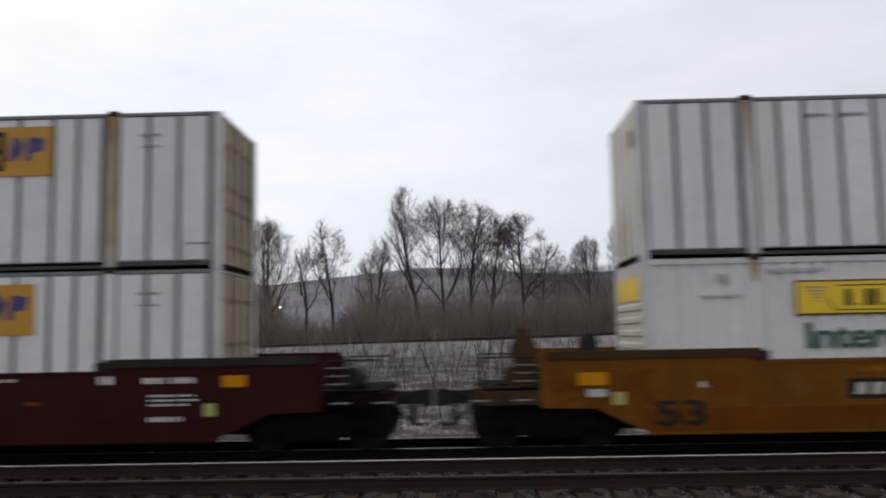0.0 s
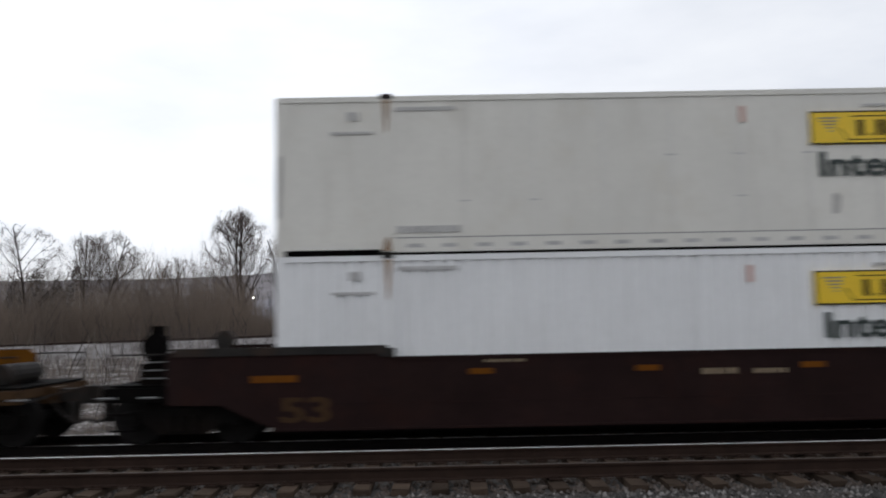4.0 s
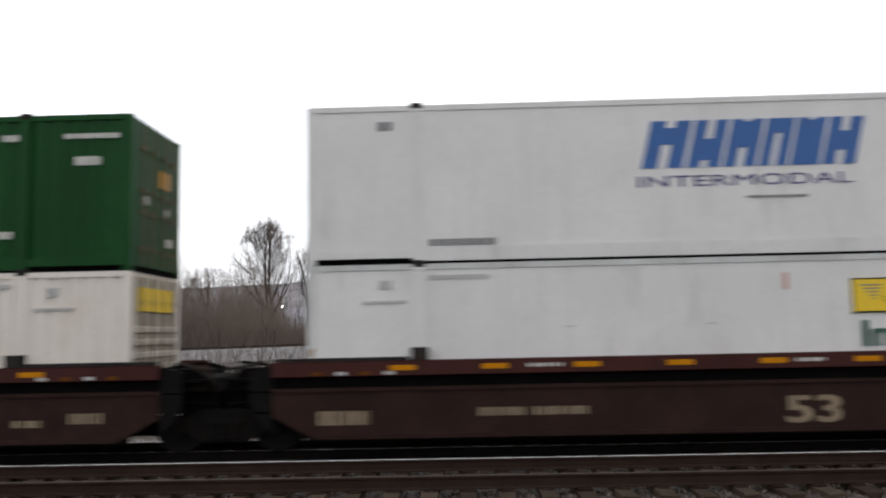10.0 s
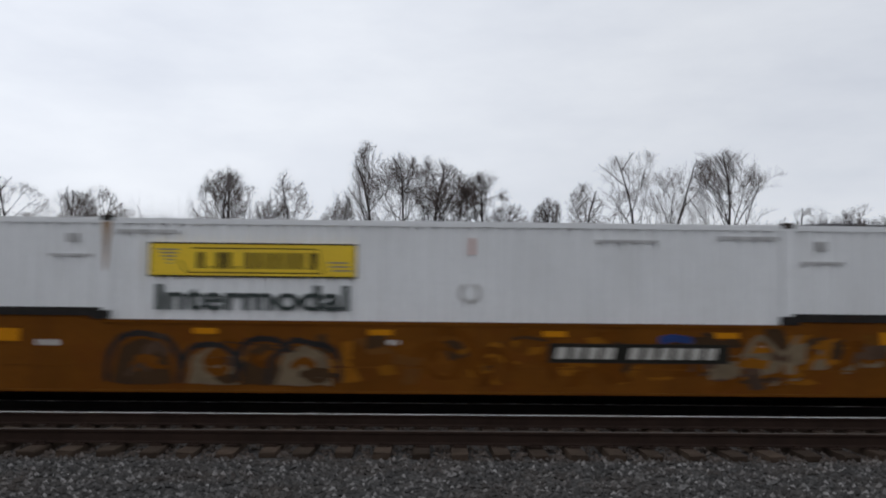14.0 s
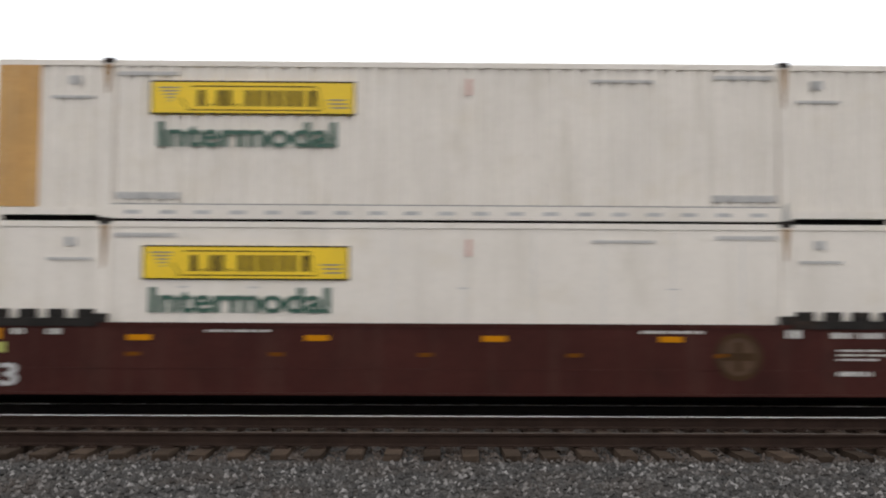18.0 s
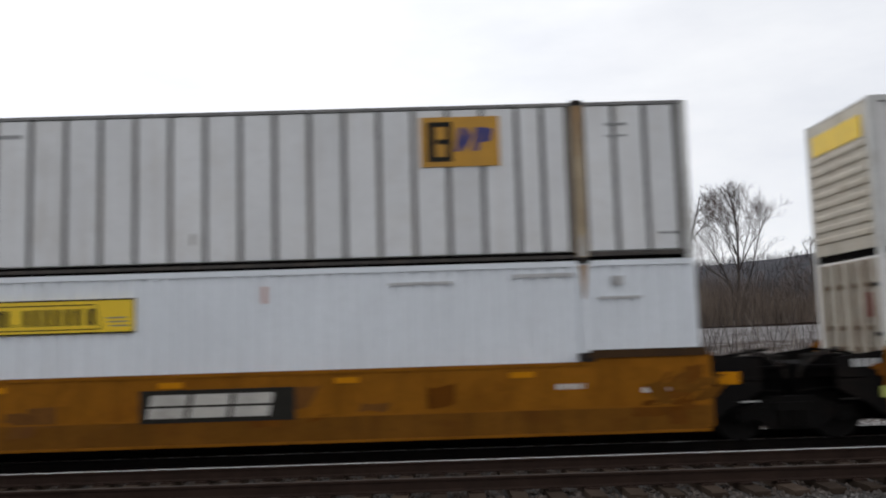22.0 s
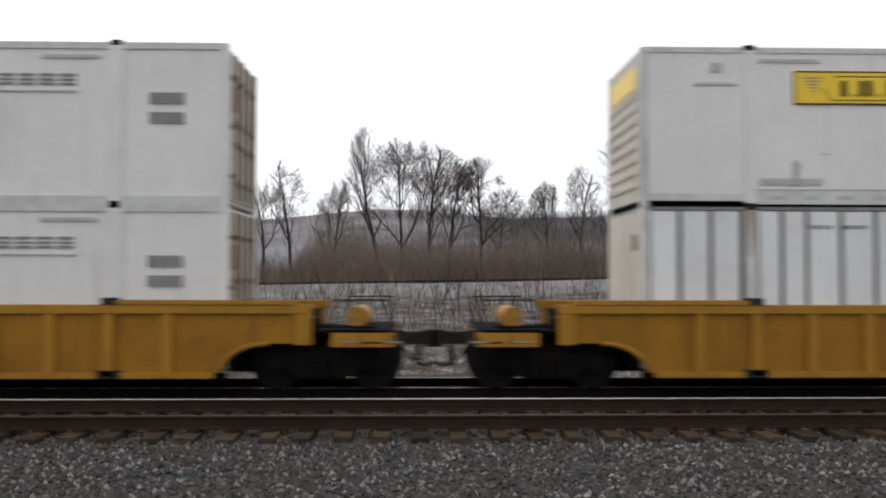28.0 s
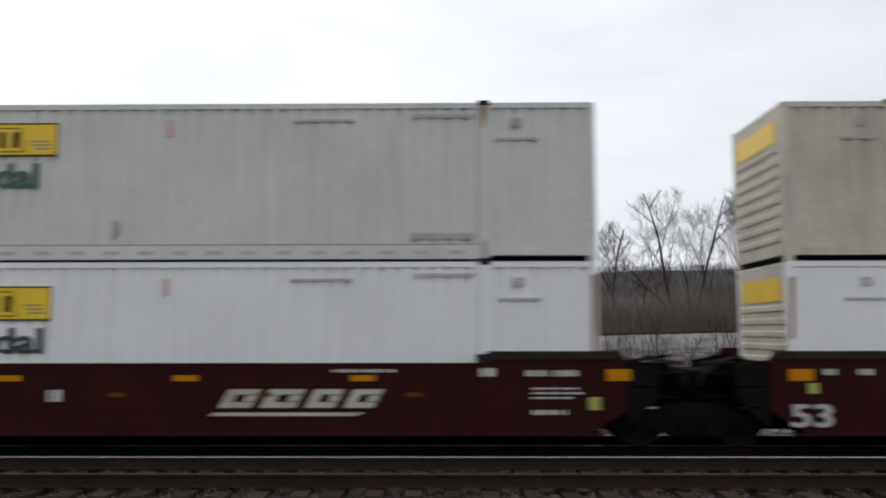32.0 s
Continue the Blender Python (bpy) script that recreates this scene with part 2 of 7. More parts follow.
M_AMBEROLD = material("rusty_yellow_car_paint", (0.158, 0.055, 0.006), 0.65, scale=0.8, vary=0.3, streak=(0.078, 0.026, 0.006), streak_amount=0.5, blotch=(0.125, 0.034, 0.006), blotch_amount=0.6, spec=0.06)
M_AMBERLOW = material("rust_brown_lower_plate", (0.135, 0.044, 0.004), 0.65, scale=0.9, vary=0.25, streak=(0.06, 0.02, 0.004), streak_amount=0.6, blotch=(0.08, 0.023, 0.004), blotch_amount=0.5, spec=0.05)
# bright yellow darkened for the shade between side posts, with dirt streaks over it
M_PANELNEW = material("dirty_yellow_side_sheet", (0.32, 0.15, 0.015), 0.6, scale=0.8, vary=0.25, streak=(0.10, 0.042, 0.013), streak_amount=0.6, blotch=(0.14, 0.05, 0.013), blotch_amount=0.5, spec=0.15)
M_PANELOLD = material("rust_orange_side_sheet", (0.155, 0.060, 0.009), 0.7, scale=0.8, vary=0.3, streak=(0.05, 0.018, 0.008), streak_amount=0.6, blotch=(0.085, 0.025, 0.01), blotch_amount=0.6, spec=0.15)
M_POSTDIRT = material("grimy_amber_posts", (0.088, 0.042, 0.013), 0.7, scale=0.8, vary=0.3, streak=(0.04, 0.02, 0.01), streak_amount=0.6, spec=0.15)
M_AMBERDIRT = material("grimy_brown_yellow_car_paint", (0.06, 0.03, 0.011), 0.7, scale=0.8, vary=0.3, streak=(0.02, 0.012, 0.007), streak_amount=0.6, blotch=(0.028, 0.015, 0.008), blotch_amount=0.6, spec=0.15)
M_MAROON = material("maroon_car_paint", (0.038, 0.0088, 0.0078), 0.55, scale=0.8, vary=0.3, streak=(0.016, 0.009, 0.008), streak_amount=0.5, blotch=(0.02, 0.008, 0.007), blotch_amount=0.4, spec=0.05)
M_RUSTSHEET = material("rust_brown_side_sheet", (0.088, 0.031, 0.009), 0.75, scale=0.8, vary=0.35, streak=(0.02, 0.010, 0.006), streak_amount=0.85, patch=0.5, blotch=(0.035, 0.013, 0.007), blotch_amount=0.7, spec=0.06)
M_BLACKCAR = material("rusty_black_car_paint", (0.021, 0.0112, 0.0105), 0.7, scale=0.8, vary=0.35, streak=(0.022, 0.012, 0.010), streak_amount=0.5, blotch=(0.030, 0.012, 0.009), blotch_amount=0.5, spec=0.05)
M_MAROONDUST = material("dusty_maroon_car_paint", (0.056, 0.017, 0.0135), 0.6, scale=0.8, vary=0.3, streak=(0.085, 0.045, 0.035), streak_amount=0.35, blotch=(0.024, 0.011, 0.009), blotch_amount=0.5, spec=0.08)
M_OLDBROWN = material("old_brown_car_paint", (0.036, 0.019, 0.016), 0.65, scale=0.8, vary=0.35, streak=(0.014, 0.008, 0.007), streak_amount=0.5, blotch=(0.014, 0.008, 0.007), blotch_amount=0.5, spec=0.05)
M_CHORD = material("red_brown_chord_paint", (0.055, 0.015, 0.012), 0.6, scale=1.0, vary=0.3, streak=(0.02, 0.01, 0.008), streak_amount=0.5, spec=0.15)
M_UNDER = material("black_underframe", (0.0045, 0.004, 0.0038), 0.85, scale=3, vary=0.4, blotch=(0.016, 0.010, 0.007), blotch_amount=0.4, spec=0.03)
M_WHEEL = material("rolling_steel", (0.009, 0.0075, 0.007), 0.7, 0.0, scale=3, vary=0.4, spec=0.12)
M_OFFWHITE = material("white_car_stencil", (0.6, 0.58, 0.54), 0.6, vary=0.25)
M_REFLECT = material("yellow_reflector", (0.52, 0.20, 0.003), 0.5, vary=0.1, spec=0.08)
M_REDPART = material("red_brake_rigging", (0.4, 0.05, 0.02), 0.5, vary=0.2)
# near-white and barely metallic: the sky's sheen on the head is put into its colour
M_RAILTOP = material("polished_rail_head", (0.93, 0.93, 0.92), 0.5, 0.15, scale=1.0, vary=0.15)
M_RAILWORN = material("worn_steel_rail_head", (0.42, 0.40, 0.39), 0.32, 1.0, scale=1.0, vary=0.2)
M_RAILDULL = material("dull_rail_head", (0.075, 0.058, 0.048), 0.75, 0.2, scale=1.0, vary=0.2)
M_RAILSIDE = material("rusty_rail_side", (0.034, 0.021, 0.016), 0.9, scale=3, vary=0.3, blotch=(0.02, 0.014, 0.012), blotch_amount=0.5, spec=0.08)
M_RAILBLACK = material("grease_blackened_rail_side", (0.009, 0.0075, 0.0068), 0.85, scale=3, vary=0.4, blotch=(0.018, 0.012, 0.009), blotch_amount=0.4, spec=0.05)
M_TAG = material("yellow_green_tag", (0.36, 0.37, 0.09), 0.5, vary=0.15)
M_TIE = material("weathered_timber_tie", (0.058, 0.041, 0.030), 0.95, scale=2.5, vary=0.35, blotch=(0.028, 0.020, 0.015), blotch_amount=0.6, bump=0.5, bump_scale=30, each=0.35, spec=0.08)
M_BARK = material("grey_brown_bark", (0.040, 0.030, 0.026), 0.9, scale=4, vary=0.35)
M_BARKPALE = material("pale_birch_bark", (0.34, 0.30, 0.26), 0.9, scale=6, vary=0.4)
M_TWIG = material("fine_brown_twigs", (0.125, 0.098, 0.09), 0.95, scale=0.5, vary=0.3)
M_BRUSH = material("dry_brown_brush", (0.19, 0.145, 0.112), 0.95, scale=0.25, vary=0.35)
M_THICKET = material("dark_thicket_stems", (0.072, 0.058, 0.056), 0.95, scale=0.3, vary=0.35)
# needle colour is lightened and greyed to paint in the haze of distance
M_EVERGREEN = material("dark_evergreen_needles", (0.062, 0.066, 0.060), 0.9, scale=1.5, vary=0.4)
M_WOODS = material("bare_hillside_woods", (0.058, 0.057, 0.066), 0.95, scale=0.05, vary=0.3)


def glowing(name, color, strength):
    m = bpy.data.materials.new(name)
    m.use_nodes = True
    b = m.node_tree.nodes["Principled BSDF"]
    b.inputs["Emission Color"].default_value = (*color, 1)
    b.inputs["Emission Strength"].default_value = strength
    return m


M_BULB = glowing("lit_lamp_glass", (1.0, 0.97, 0.92), 14.0)

# ---- mesh helpers ----


def box(bm, x0, x1, y0, y1, z0, z1):
    v = [bm.verts.new((x, y, z)) for x in (x0, x1) for y in (y0, y1) for z in (z0, z1)]
    for f in ((0, 1, 3, 2), (4, 6, 7, 5), (0, 4, 5, 1), (2, 3, 7, 6), (0, 2, 6, 4), (1, 5, 7, 3)):
        bm.faces.new([v[i] for i in f])


def slab(bm, outline, y0, y1):
    """An outline of (x, z), counter-clockwise as seen from -y, from y0 to y1."""
    a = [bm.verts.new((x, y0, z)) for x, z in outline]
    b = [bm.verts.new((x, y1, z)) for x, z in outline]
    bm.faces.new(a)
    bm.faces.new(b[::-1])
    for i in range(len(a)):
        j = (i + 1) % len(a)
        bm.faces.new((a[j], a[i], b[i], b[j]))


def rod(bm, p, q, r0, r1=None, sides=8):
    """A tapered bar from p to q."""
    p, q = Vector(p), Vector(q)
    r1 = r0 if r1 is None else r1
    turn = (q - p).to_track_quat("Z", "Y")
    rings = []
    for c, r in ((p, r0), (q, r1)):
        rings.append([bm.verts.new(c + turn @ Vector((r * math.cos(2 * math.pi * i / sides), r * math.sin(2 * math.pi * i / sides), 0))) for i in range(sides)])
    for i in range(sides):
        j = (i + 1) % sides
        bm.faces.new((rings[0][i], rings[0][j], rings[1][j], rings[1][i]))
    bm.faces.new(rings[0][::-1])
    bm.faces.new(rings[1])


def mesh_of(bm, name, mat):
    me = bpy.data.meshes.new(name)
    bm.normal_update()
    bm.to_mesh(me)
    bm.free()
    me.materials.append(mat)
    return me


def part(name, bm, mat, parent, label="", at=None):
    ob = new(name, mesh_of(bm, name, mat))
    ob.parent = parent
    if at is not None:
        ob.matrix_basis = at
    return tagged(ob, label) if label else ob


def piece(name, me, parent, at, label=""):
    """One more object on a shared mesh."""
    ob = new(name, me)
    ob.parent = parent
    ob.matrix_basis = at
    return tagged(ob, label) if label else ob


def box_part(name, mat, parent, x0, x1, y0, y1, z0, z1, label="", bevel=0.0):
    bm = bmesh.new()
    box(bm, x0, x1, y0, y1, z0, z1)
    if bevel:
        bmesh.ops.bevel(bm, geom=bm.edges[:], offset=bevel, segments=1, affect="EDGES")
    return part(name, bm, mat, parent, label)


TEXTS = {}


def letter_meshes(body, mat):
    """The letters of a word as meshes of their own, one unit high, with the word's width and height."""
    cu = bpy.data.curves.new("words", "FONT")
    cu.body, cu.size, cu.extrude, cu.offset = body, 1.0, 0.004, 0.0 if body.isupper() else 0.016
    tmp = new("words", cu)
    bpy.context.view_layer.update()
    me = bpy.data.meshes.new_from_object(tmp.evaluated_get(bpy.context.evaluated_depsgraph_get()))
    bpy.data.objects.remove(tmp)
    bm = bmesh.new()
    bm.from_mesh(me)
    todo, spans = set(bm.verts), []
    while todo:
        stack, island = [todo.pop()], []
        while stack:
            v = stack.pop()
            island.append(v)
            for e in v.link_edges:
                o = e.other_vert(v)
                if o in todo:
                    todo.remove(o)
                    stack.append(o)
        spans.append([min(v.co.x for v in island), max(v.co.x for v in island), set(island)])
    spans.sort(key=lambda q: q[0])
    groups = []
    for q in spans:
        if groups and q[0] < groups[-1][1] - 0.01:
            groups[-1][1] = max(groups[-1][1], q[1])
            groups[-1][2] |= q[2]
        else:
            groups.append(q)
    x0, x1, top = groups[0][0], groups[-1][1], max(v.co.y for v in bm.verts)
    out = []
    for g in groups:
        one = bmesh.new()
        made = {v: one.verts.new((v.co.x - x0, v.co.y, v.co.z)) for v in g[2]}
        for f in bm.faces:
            if f.verts[0] in g[2]:
                one.faces.new([made[v] for v in f.verts])
        if not body.isupper():
            # a heavier face: the same letter again, a little to the side and behind
            twin = bmesh.ops.duplicate(one, geom=one.verts[:] + one.edges[:] + one.faces[:])
            bmesh.ops.translate(one, verts=[v for v in twin["geom"] if isinstance(v, bmesh.types.BMVert)], vec=(0.035, 0.0, -0.001))
        out.append(mesh_of(one, "letter", mat))
    bm.free()
    return out, x1 - x0, top


def letters(body, height, mat, parent, x, y, z, name="lettering", width=None, label=""):
    """Words on the near side: the left end at x, the foot of the line at z."""
    key = (body, mat.name)
    if key not in TEXTS:
        TEXTS[key] = letter_meshes(body, mat)
    meshes, wide, top = TEXTS[key]
    s = height / top
    sx = width / wide if width else s
    at = Matrix.Translation((x, y, z)) @ Matrix.Rotation(radians(90), 4, "X") @ Matrix.Diagonal((sx, s, 1, 1))
    for me in meshes:
        piece(name, me, parent, at, label)


def bars(bm, spans, y0, y1, z0, z1):
    for a, b in spans:
        box(bm, a, b, y0, y1, z0, z1)


# ---- containers: 16.15 m long, 2.59 m wide, 2.896 m high, origin under the middle ----
HALF, WIDE, TALL, NEAR = 8.075, 1.295, 2.896, -1.295
POST = HALF - 2.0


def wavy_side(bm, x0, x1, y, z0, z1, pitch, depth, flip):
    """A corrugated sheet of upright waves."""
    xs, ys, n = [], [], int((x1 - x0) / pitch)
    for i in range(n):
        a = x0 + i * pitch
        for f, d in ((0.0, 0.0), (0.34, 0.0), (0.5, depth), (0.84, depth)):
            xs.append(a + f * pitch)
            ys.append(y + d * flip)
    xs.append(x1)
    ys.append(y)
    low = [bm.verts.new((a, b, z0)) for a, b in zip(xs, ys)]
    high = [bm.verts.new((a, b, z1)) for a, b in zip(xs, ys)]
    for i in range(len(xs) - 1):
        bm.faces.new((low[i], low[i + 1], high[i + 1], high[i]) if flip > 0 else (low[i + 1], low[i], high[i], high[i + 1]))


def container_shell(name, label, paint, frame_paint, corrugated, post_paint=None, panels=False, end_paint=None, top_paint=None, ends=("front", "doors"), flat=False):
    thing = tagged(new(name), label, "container", "stacked containers")
    post_paint = post_paint or frame_paint
    end_paint = end_paint or (paint if paint is M_GREEN else M_DIRTY if panels else M_RIBPAINT)
    bm = bmesh.new()
    inset = 0.045 if panels else 0.02
    if corrugated:
        for y, flip in ((NEAR + 0.012, 1), (-NEAR - 0.012, -1)):
            wavy_side(bm, -HALF + 0.1, HALF - 0.1, y, 0.19, TALL - 0.1, corrugated, 0.042, flip)
        box(bm, -HALF + 0.06, HALF - 0.06, NEAR + 0.06, -NEAR - 0.06, 0.16, TALL - 0.02)
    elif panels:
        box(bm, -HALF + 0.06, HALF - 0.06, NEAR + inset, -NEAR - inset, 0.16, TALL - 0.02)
    else:
        box(bm, -HALF + 0.06, HALF - 0.06, NEAR + inset, -NEAR - inset, 0.16, TALL - 0.02)
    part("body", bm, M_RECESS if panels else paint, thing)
    box_part("floor", M_UNDER, thing, -HALF + 0.05, HALF - 0.05, NEAR + 0.12, -NEAR - 0.12, 0.004, 0.158)
    box_part("roof", frame_paint, thing, -HALF + 0.03, HALF - 0.03, NEAR + 0.1, -NEAR - 0.1, TALL - 0.03, TALL - 0.008)
    for y in (NEAR, -NEAR - 0.07):
        box_part("top_rail", top_paint or frame_paint, thing, -HALF + 0.08, HALF - 0.08, y, y + 0.07, TALL - (0.06 if panels else 0.10), TALL)
        box_part("bottom_rail", M_DARKRAIL if panels else frame_paint, thing, -POST + 0.1, POST - 0.1, y, y + 0.07, 0.052, 0.11 if panels else 0.30)
        for x in (-1, 1):
            a, b = sorted((x * (POST + 0.1), x * (HALF - 0.14)))
            box_part("end_rail", M_DARKRAIL if panels else frame_paint, thing, a, b, y, y + 0.07, 0.08 if panels else 0.11, 0.16 if panels else 0.24)
            a, b = sorted((x * (POST - 0.1), x * (POST + 0.1)))
            box_part("lifting_post", post_paint, thing, a, b, y - (0.008 if y < 0 else -0.008), y + 0.07, 0.0, TALL + 0.004)
    for x in (-HALF, HALF - 0.15):
        for y in (NEAR, -NEAR - 0.13):
            box_part("corner_post", frame_paint, thing, x, x + 0.15, y, y + 0.13, 0.0, TALL, bevel=0.012)
    for x in (-POST, POST):
        for z0, z1 in ((-0.05, 0.08), (TALL - 0.07, TALL + 0.045)):
            box_part("casting", M_DARK, thing, x - 0.11, x + 0.11, NEAR - 0.012, NEAR + 0.16, z0, z1, bevel=0.015)
    door_paint = M_GREEN if paint is M_GREEN else M_RUSTDOOR if panels else M_DOOR
    for side, kind in zip((-1, 1), ends):
        (end_front if kind == "front" else end_doors)(thing, side, end_paint if kind == "front" else door_paint, flat or panels)
    return thing


def end_front(thing, side, paint, flat):
    """The blunt end: level ribs on sheet containers, a flat sheet with upright stiffeners and a vent on panelled ones."""
    x0, x1 = sorted((side * (HALF - 0.06), side * (HALF - 0.01)))
    box_part("front_wall", paint, thing, x0, x1, NEAR + 0.14, -NEAR - 0.14, 0.12, TALL - 0.06)
    if not flat:
        bm = bmesh.new()
        slab(bm, [(-0.035, -0.04), (0.0, -0.07), (0.0, 0.07), (-0.035, 0.04)], NEAR + 0.2, -NEAR - 0.2)
        rib = mesh_of(bm, "rib", paint)
        for i in range(8):
            piece("rib", rib, thing, pose(side * (HALF - 0.008), 0, 0.42 + 0.235 * i, 0, 0, 0 if side < 0 else 180))
        return
    x0, x1 = sorted((side * (HALF - 0.012), side * (HALF + 0.012)))
    for y in (-0.55, 0.0, 0.55):
        box_part("stiffener", M_PANEL, thing, x0, x1, y - 0.035, y + 0.035, 0.2, TALL - 0.14, bevel=0.006)
    vent = box_part("vent", M_RUSTROD, thing, x0, x1, NEAR + 0.3, NEAR + 0.52, TALL - 0.78, TALL - 0.48, "rusty square vent")
    for k in range(4):
        z = TALL - 0.74 + 0.07 * k
        box_part("louvre", M_DARK, vent, min(x0, x1) - 0.006, max(x0, x1) + 0.006, NEAR + 0.32, NEAR + 0.50, z, z + 0.025)
    rng = random.Random(thing.name)
    for _ in range(5):
        y, z, w, h = rng.uniform(-1.1, 0.9), rng.uniform(0.14, 0.5), rng.uniform(0.08, 0.3), rng.uniform(0.2, 1.0)
        bm = bmesh.new()
        slab(bm, [(-w / 2, z), (w / 2, z + 0.04), (w * 0.2, z + h), (-w * 0.25, z + h * 0.8)], -0.003, 0.003)
        part("rust_stain", bm, M_RUSTSTAIN if rng.random() < 0.7 else M_GRIMESTAIN, thing, at=pose(side * (HALF - 0.008), y, 0, 0, 0, 90))


def end_doors(thing, side, paint, flat):
    """A pair of doors with lock rods and their keepers."""
    for s in (-1, 1):
        a, b = sorted((s * 0.012, s * (WIDE - 0.14)))
        x0, x1 = sorted((side * (HALF - 0.06), side * (HALF - 0.012)))
        box_part("door", paint, thing, x0, x1, a, b, 0.12, TALL - 0.08)
        for y in (0.28, 0.78):
            bm = bmesh.new()
            x = side * (HALF + 0.035)
            rod(bm, (x, s * y, 0.14), (x, s * y, TALL - 0.1), 0.022, sides=6)
            for z in (0.4, 1.1, 1.5, 2.3):
                x0, x1 = sorted((side * (HALF - 0.012), side * (HALF + 0.05)))
                box(bm, x0, x1, s * y - 0.06, s * y + 0.06, z, z + 0.09)
            part("lock_rod", bm, M_RUSTROD, thing)


def weathering(thing, smooth=False):
    """Rust that has run down from the castings, grime patches, and the rivet marks of sheet sides; differs from one container to the next."""
    rng = random.Random(thing.name)
    for x in (-POST, POST):
        if rng.random() < 0.7:
            drop, w = rng.uniform(0.25, 1.1), rng.uniform(0.05, 0.09)
            bm = bmesh.new()
            slab(bm, [(x - w * 0.3, TALL - 0.07 - drop), (x + w * 0.2, TALL - 0.07 - drop * 0.9), (x + w, TALL - 0.07), (x - w, TALL - 0.07)], NEAR - 0.011, NEAR)
            part("rust_stain", bm, M_RUSTSTAIN, thing)
        if rng.random() < 0.5:
            rise = rng.uniform(0.2, 0.7)
            bm = bmesh.new()
            slab(bm, [(x - 0.08, 0.08), (x + 0.07, 0.08), (x + 0.03, 0.08 + rise), (x - 0.05, 0.08 + rise * 0.7)], NEAR - 0.011, NEAR)
            part("rust_stain", bm, M_RUSTSTAIN if rng.random() < 0.5 else M_GRIMESTAIN, thing)
    for x in (-HALF + 0.02, HALF - 0.13):
        if rng.random() < 0.6:
            a, b = sorted((rng.uniform(0.1, 2.4), rng.uniform(0.1, 2.7)))
            bm = bmesh.new()
            slab(bm, [(x, a), (x + 0.07, a + 0.05), (x + 0.11, b), (x + 0.02, b - 0.04)], NEAR - 0.003, NEAR + 0.004)
            part("rust_stain", bm, M_RUSTSTAIN if rng.random() < 0.6 else M_GRIMESTAIN, thing)
    d = 0.006 if smooth else 0.001
    for _ in range(rng.choice((0, 1, 1, 2))):
        x, z = rng.uniform(-POST + 0.5, POST - 0.9), rng.uniform(0.25, 0.7)
        w, h = rng.uniform(0.06, 0.2), rng.uniform(0.15, 0.6)
        bm = bmesh.new()
        slab(bm, [(x, z), (x + w * 0.7, z + 0.03), (x + w, z + h * 0.8), (x + w * 0.6, z + h), (x + w * 0.1, z + h * 0.9)], NEAR + d, NEAR + 0.03)
        part("scuff", bm, M_GRIMESTAIN, thing)
    if smooth:
        bm = bmesh.new()
        for k in range(-4, 5):
            x = k * 1.245 + 0.3
            box(bm, x, x + 0.016, NEAR + 0.016, NEAR + 0.04, 0.2, TALL - 0.11)
        tagged(part("panel_seam", bm, M_GREYWHITE, thing), kind="stuff")
        bm = bmesh.new()
        for k in range(-4, 5):
            for z in (0.95, 1.72):
                if rng.random() < 0.6:
                    x = k * 1.245 + 0.22
                    box(bm, x, x + 0.17, NEAR + 0.014, NEAR + 0.04, z, z + 0.022)
        if bm.verts:
            tagged(part("rivet_mark", bm, M_FADED, thing), kind="stuff")


def stencils(thing, paint, spots):
    """Rows of small lettering that cannot be read: bars of its size."""
    for x0, x1, z, h in spots:
        bm = bmesh.new()
        x = x0
        while x < x1 - 0.01:
            w = min(0.09 + 0.05 * math.sin(37 * x), x1 - x)
            box(bm, x, x + w, NEAR - 0.004, NEAR + 0.05, z, z + h)
            x += w + 0.035
        tagged(part("stencil", bm, paint, thing), kind="stuff")


USUAL = [(-POST + 0.18, -POST + 1.25, 2.62, 0.07), (POST - 1.25, POST - 0.18, 2.62, 0.07), (-POST + 0.18, -POST + 1.3, 0.40, 0.12), (POST - 1.3, POST - 0.18, 0.40, 0.12),
         (-HALF + 1.0, -HALF + 1.75, 2.2, 0.05), (HALF - 1.75, HALF - 1.0, 2.2, 0.05), (-HALF + 1.3, -HALF + 1.5, 2.45, 0.16), (HALF - 1.5, HALF - 1.3, 2.45, 0.16), (2.6, 3.7, 2.55, 0.05)]


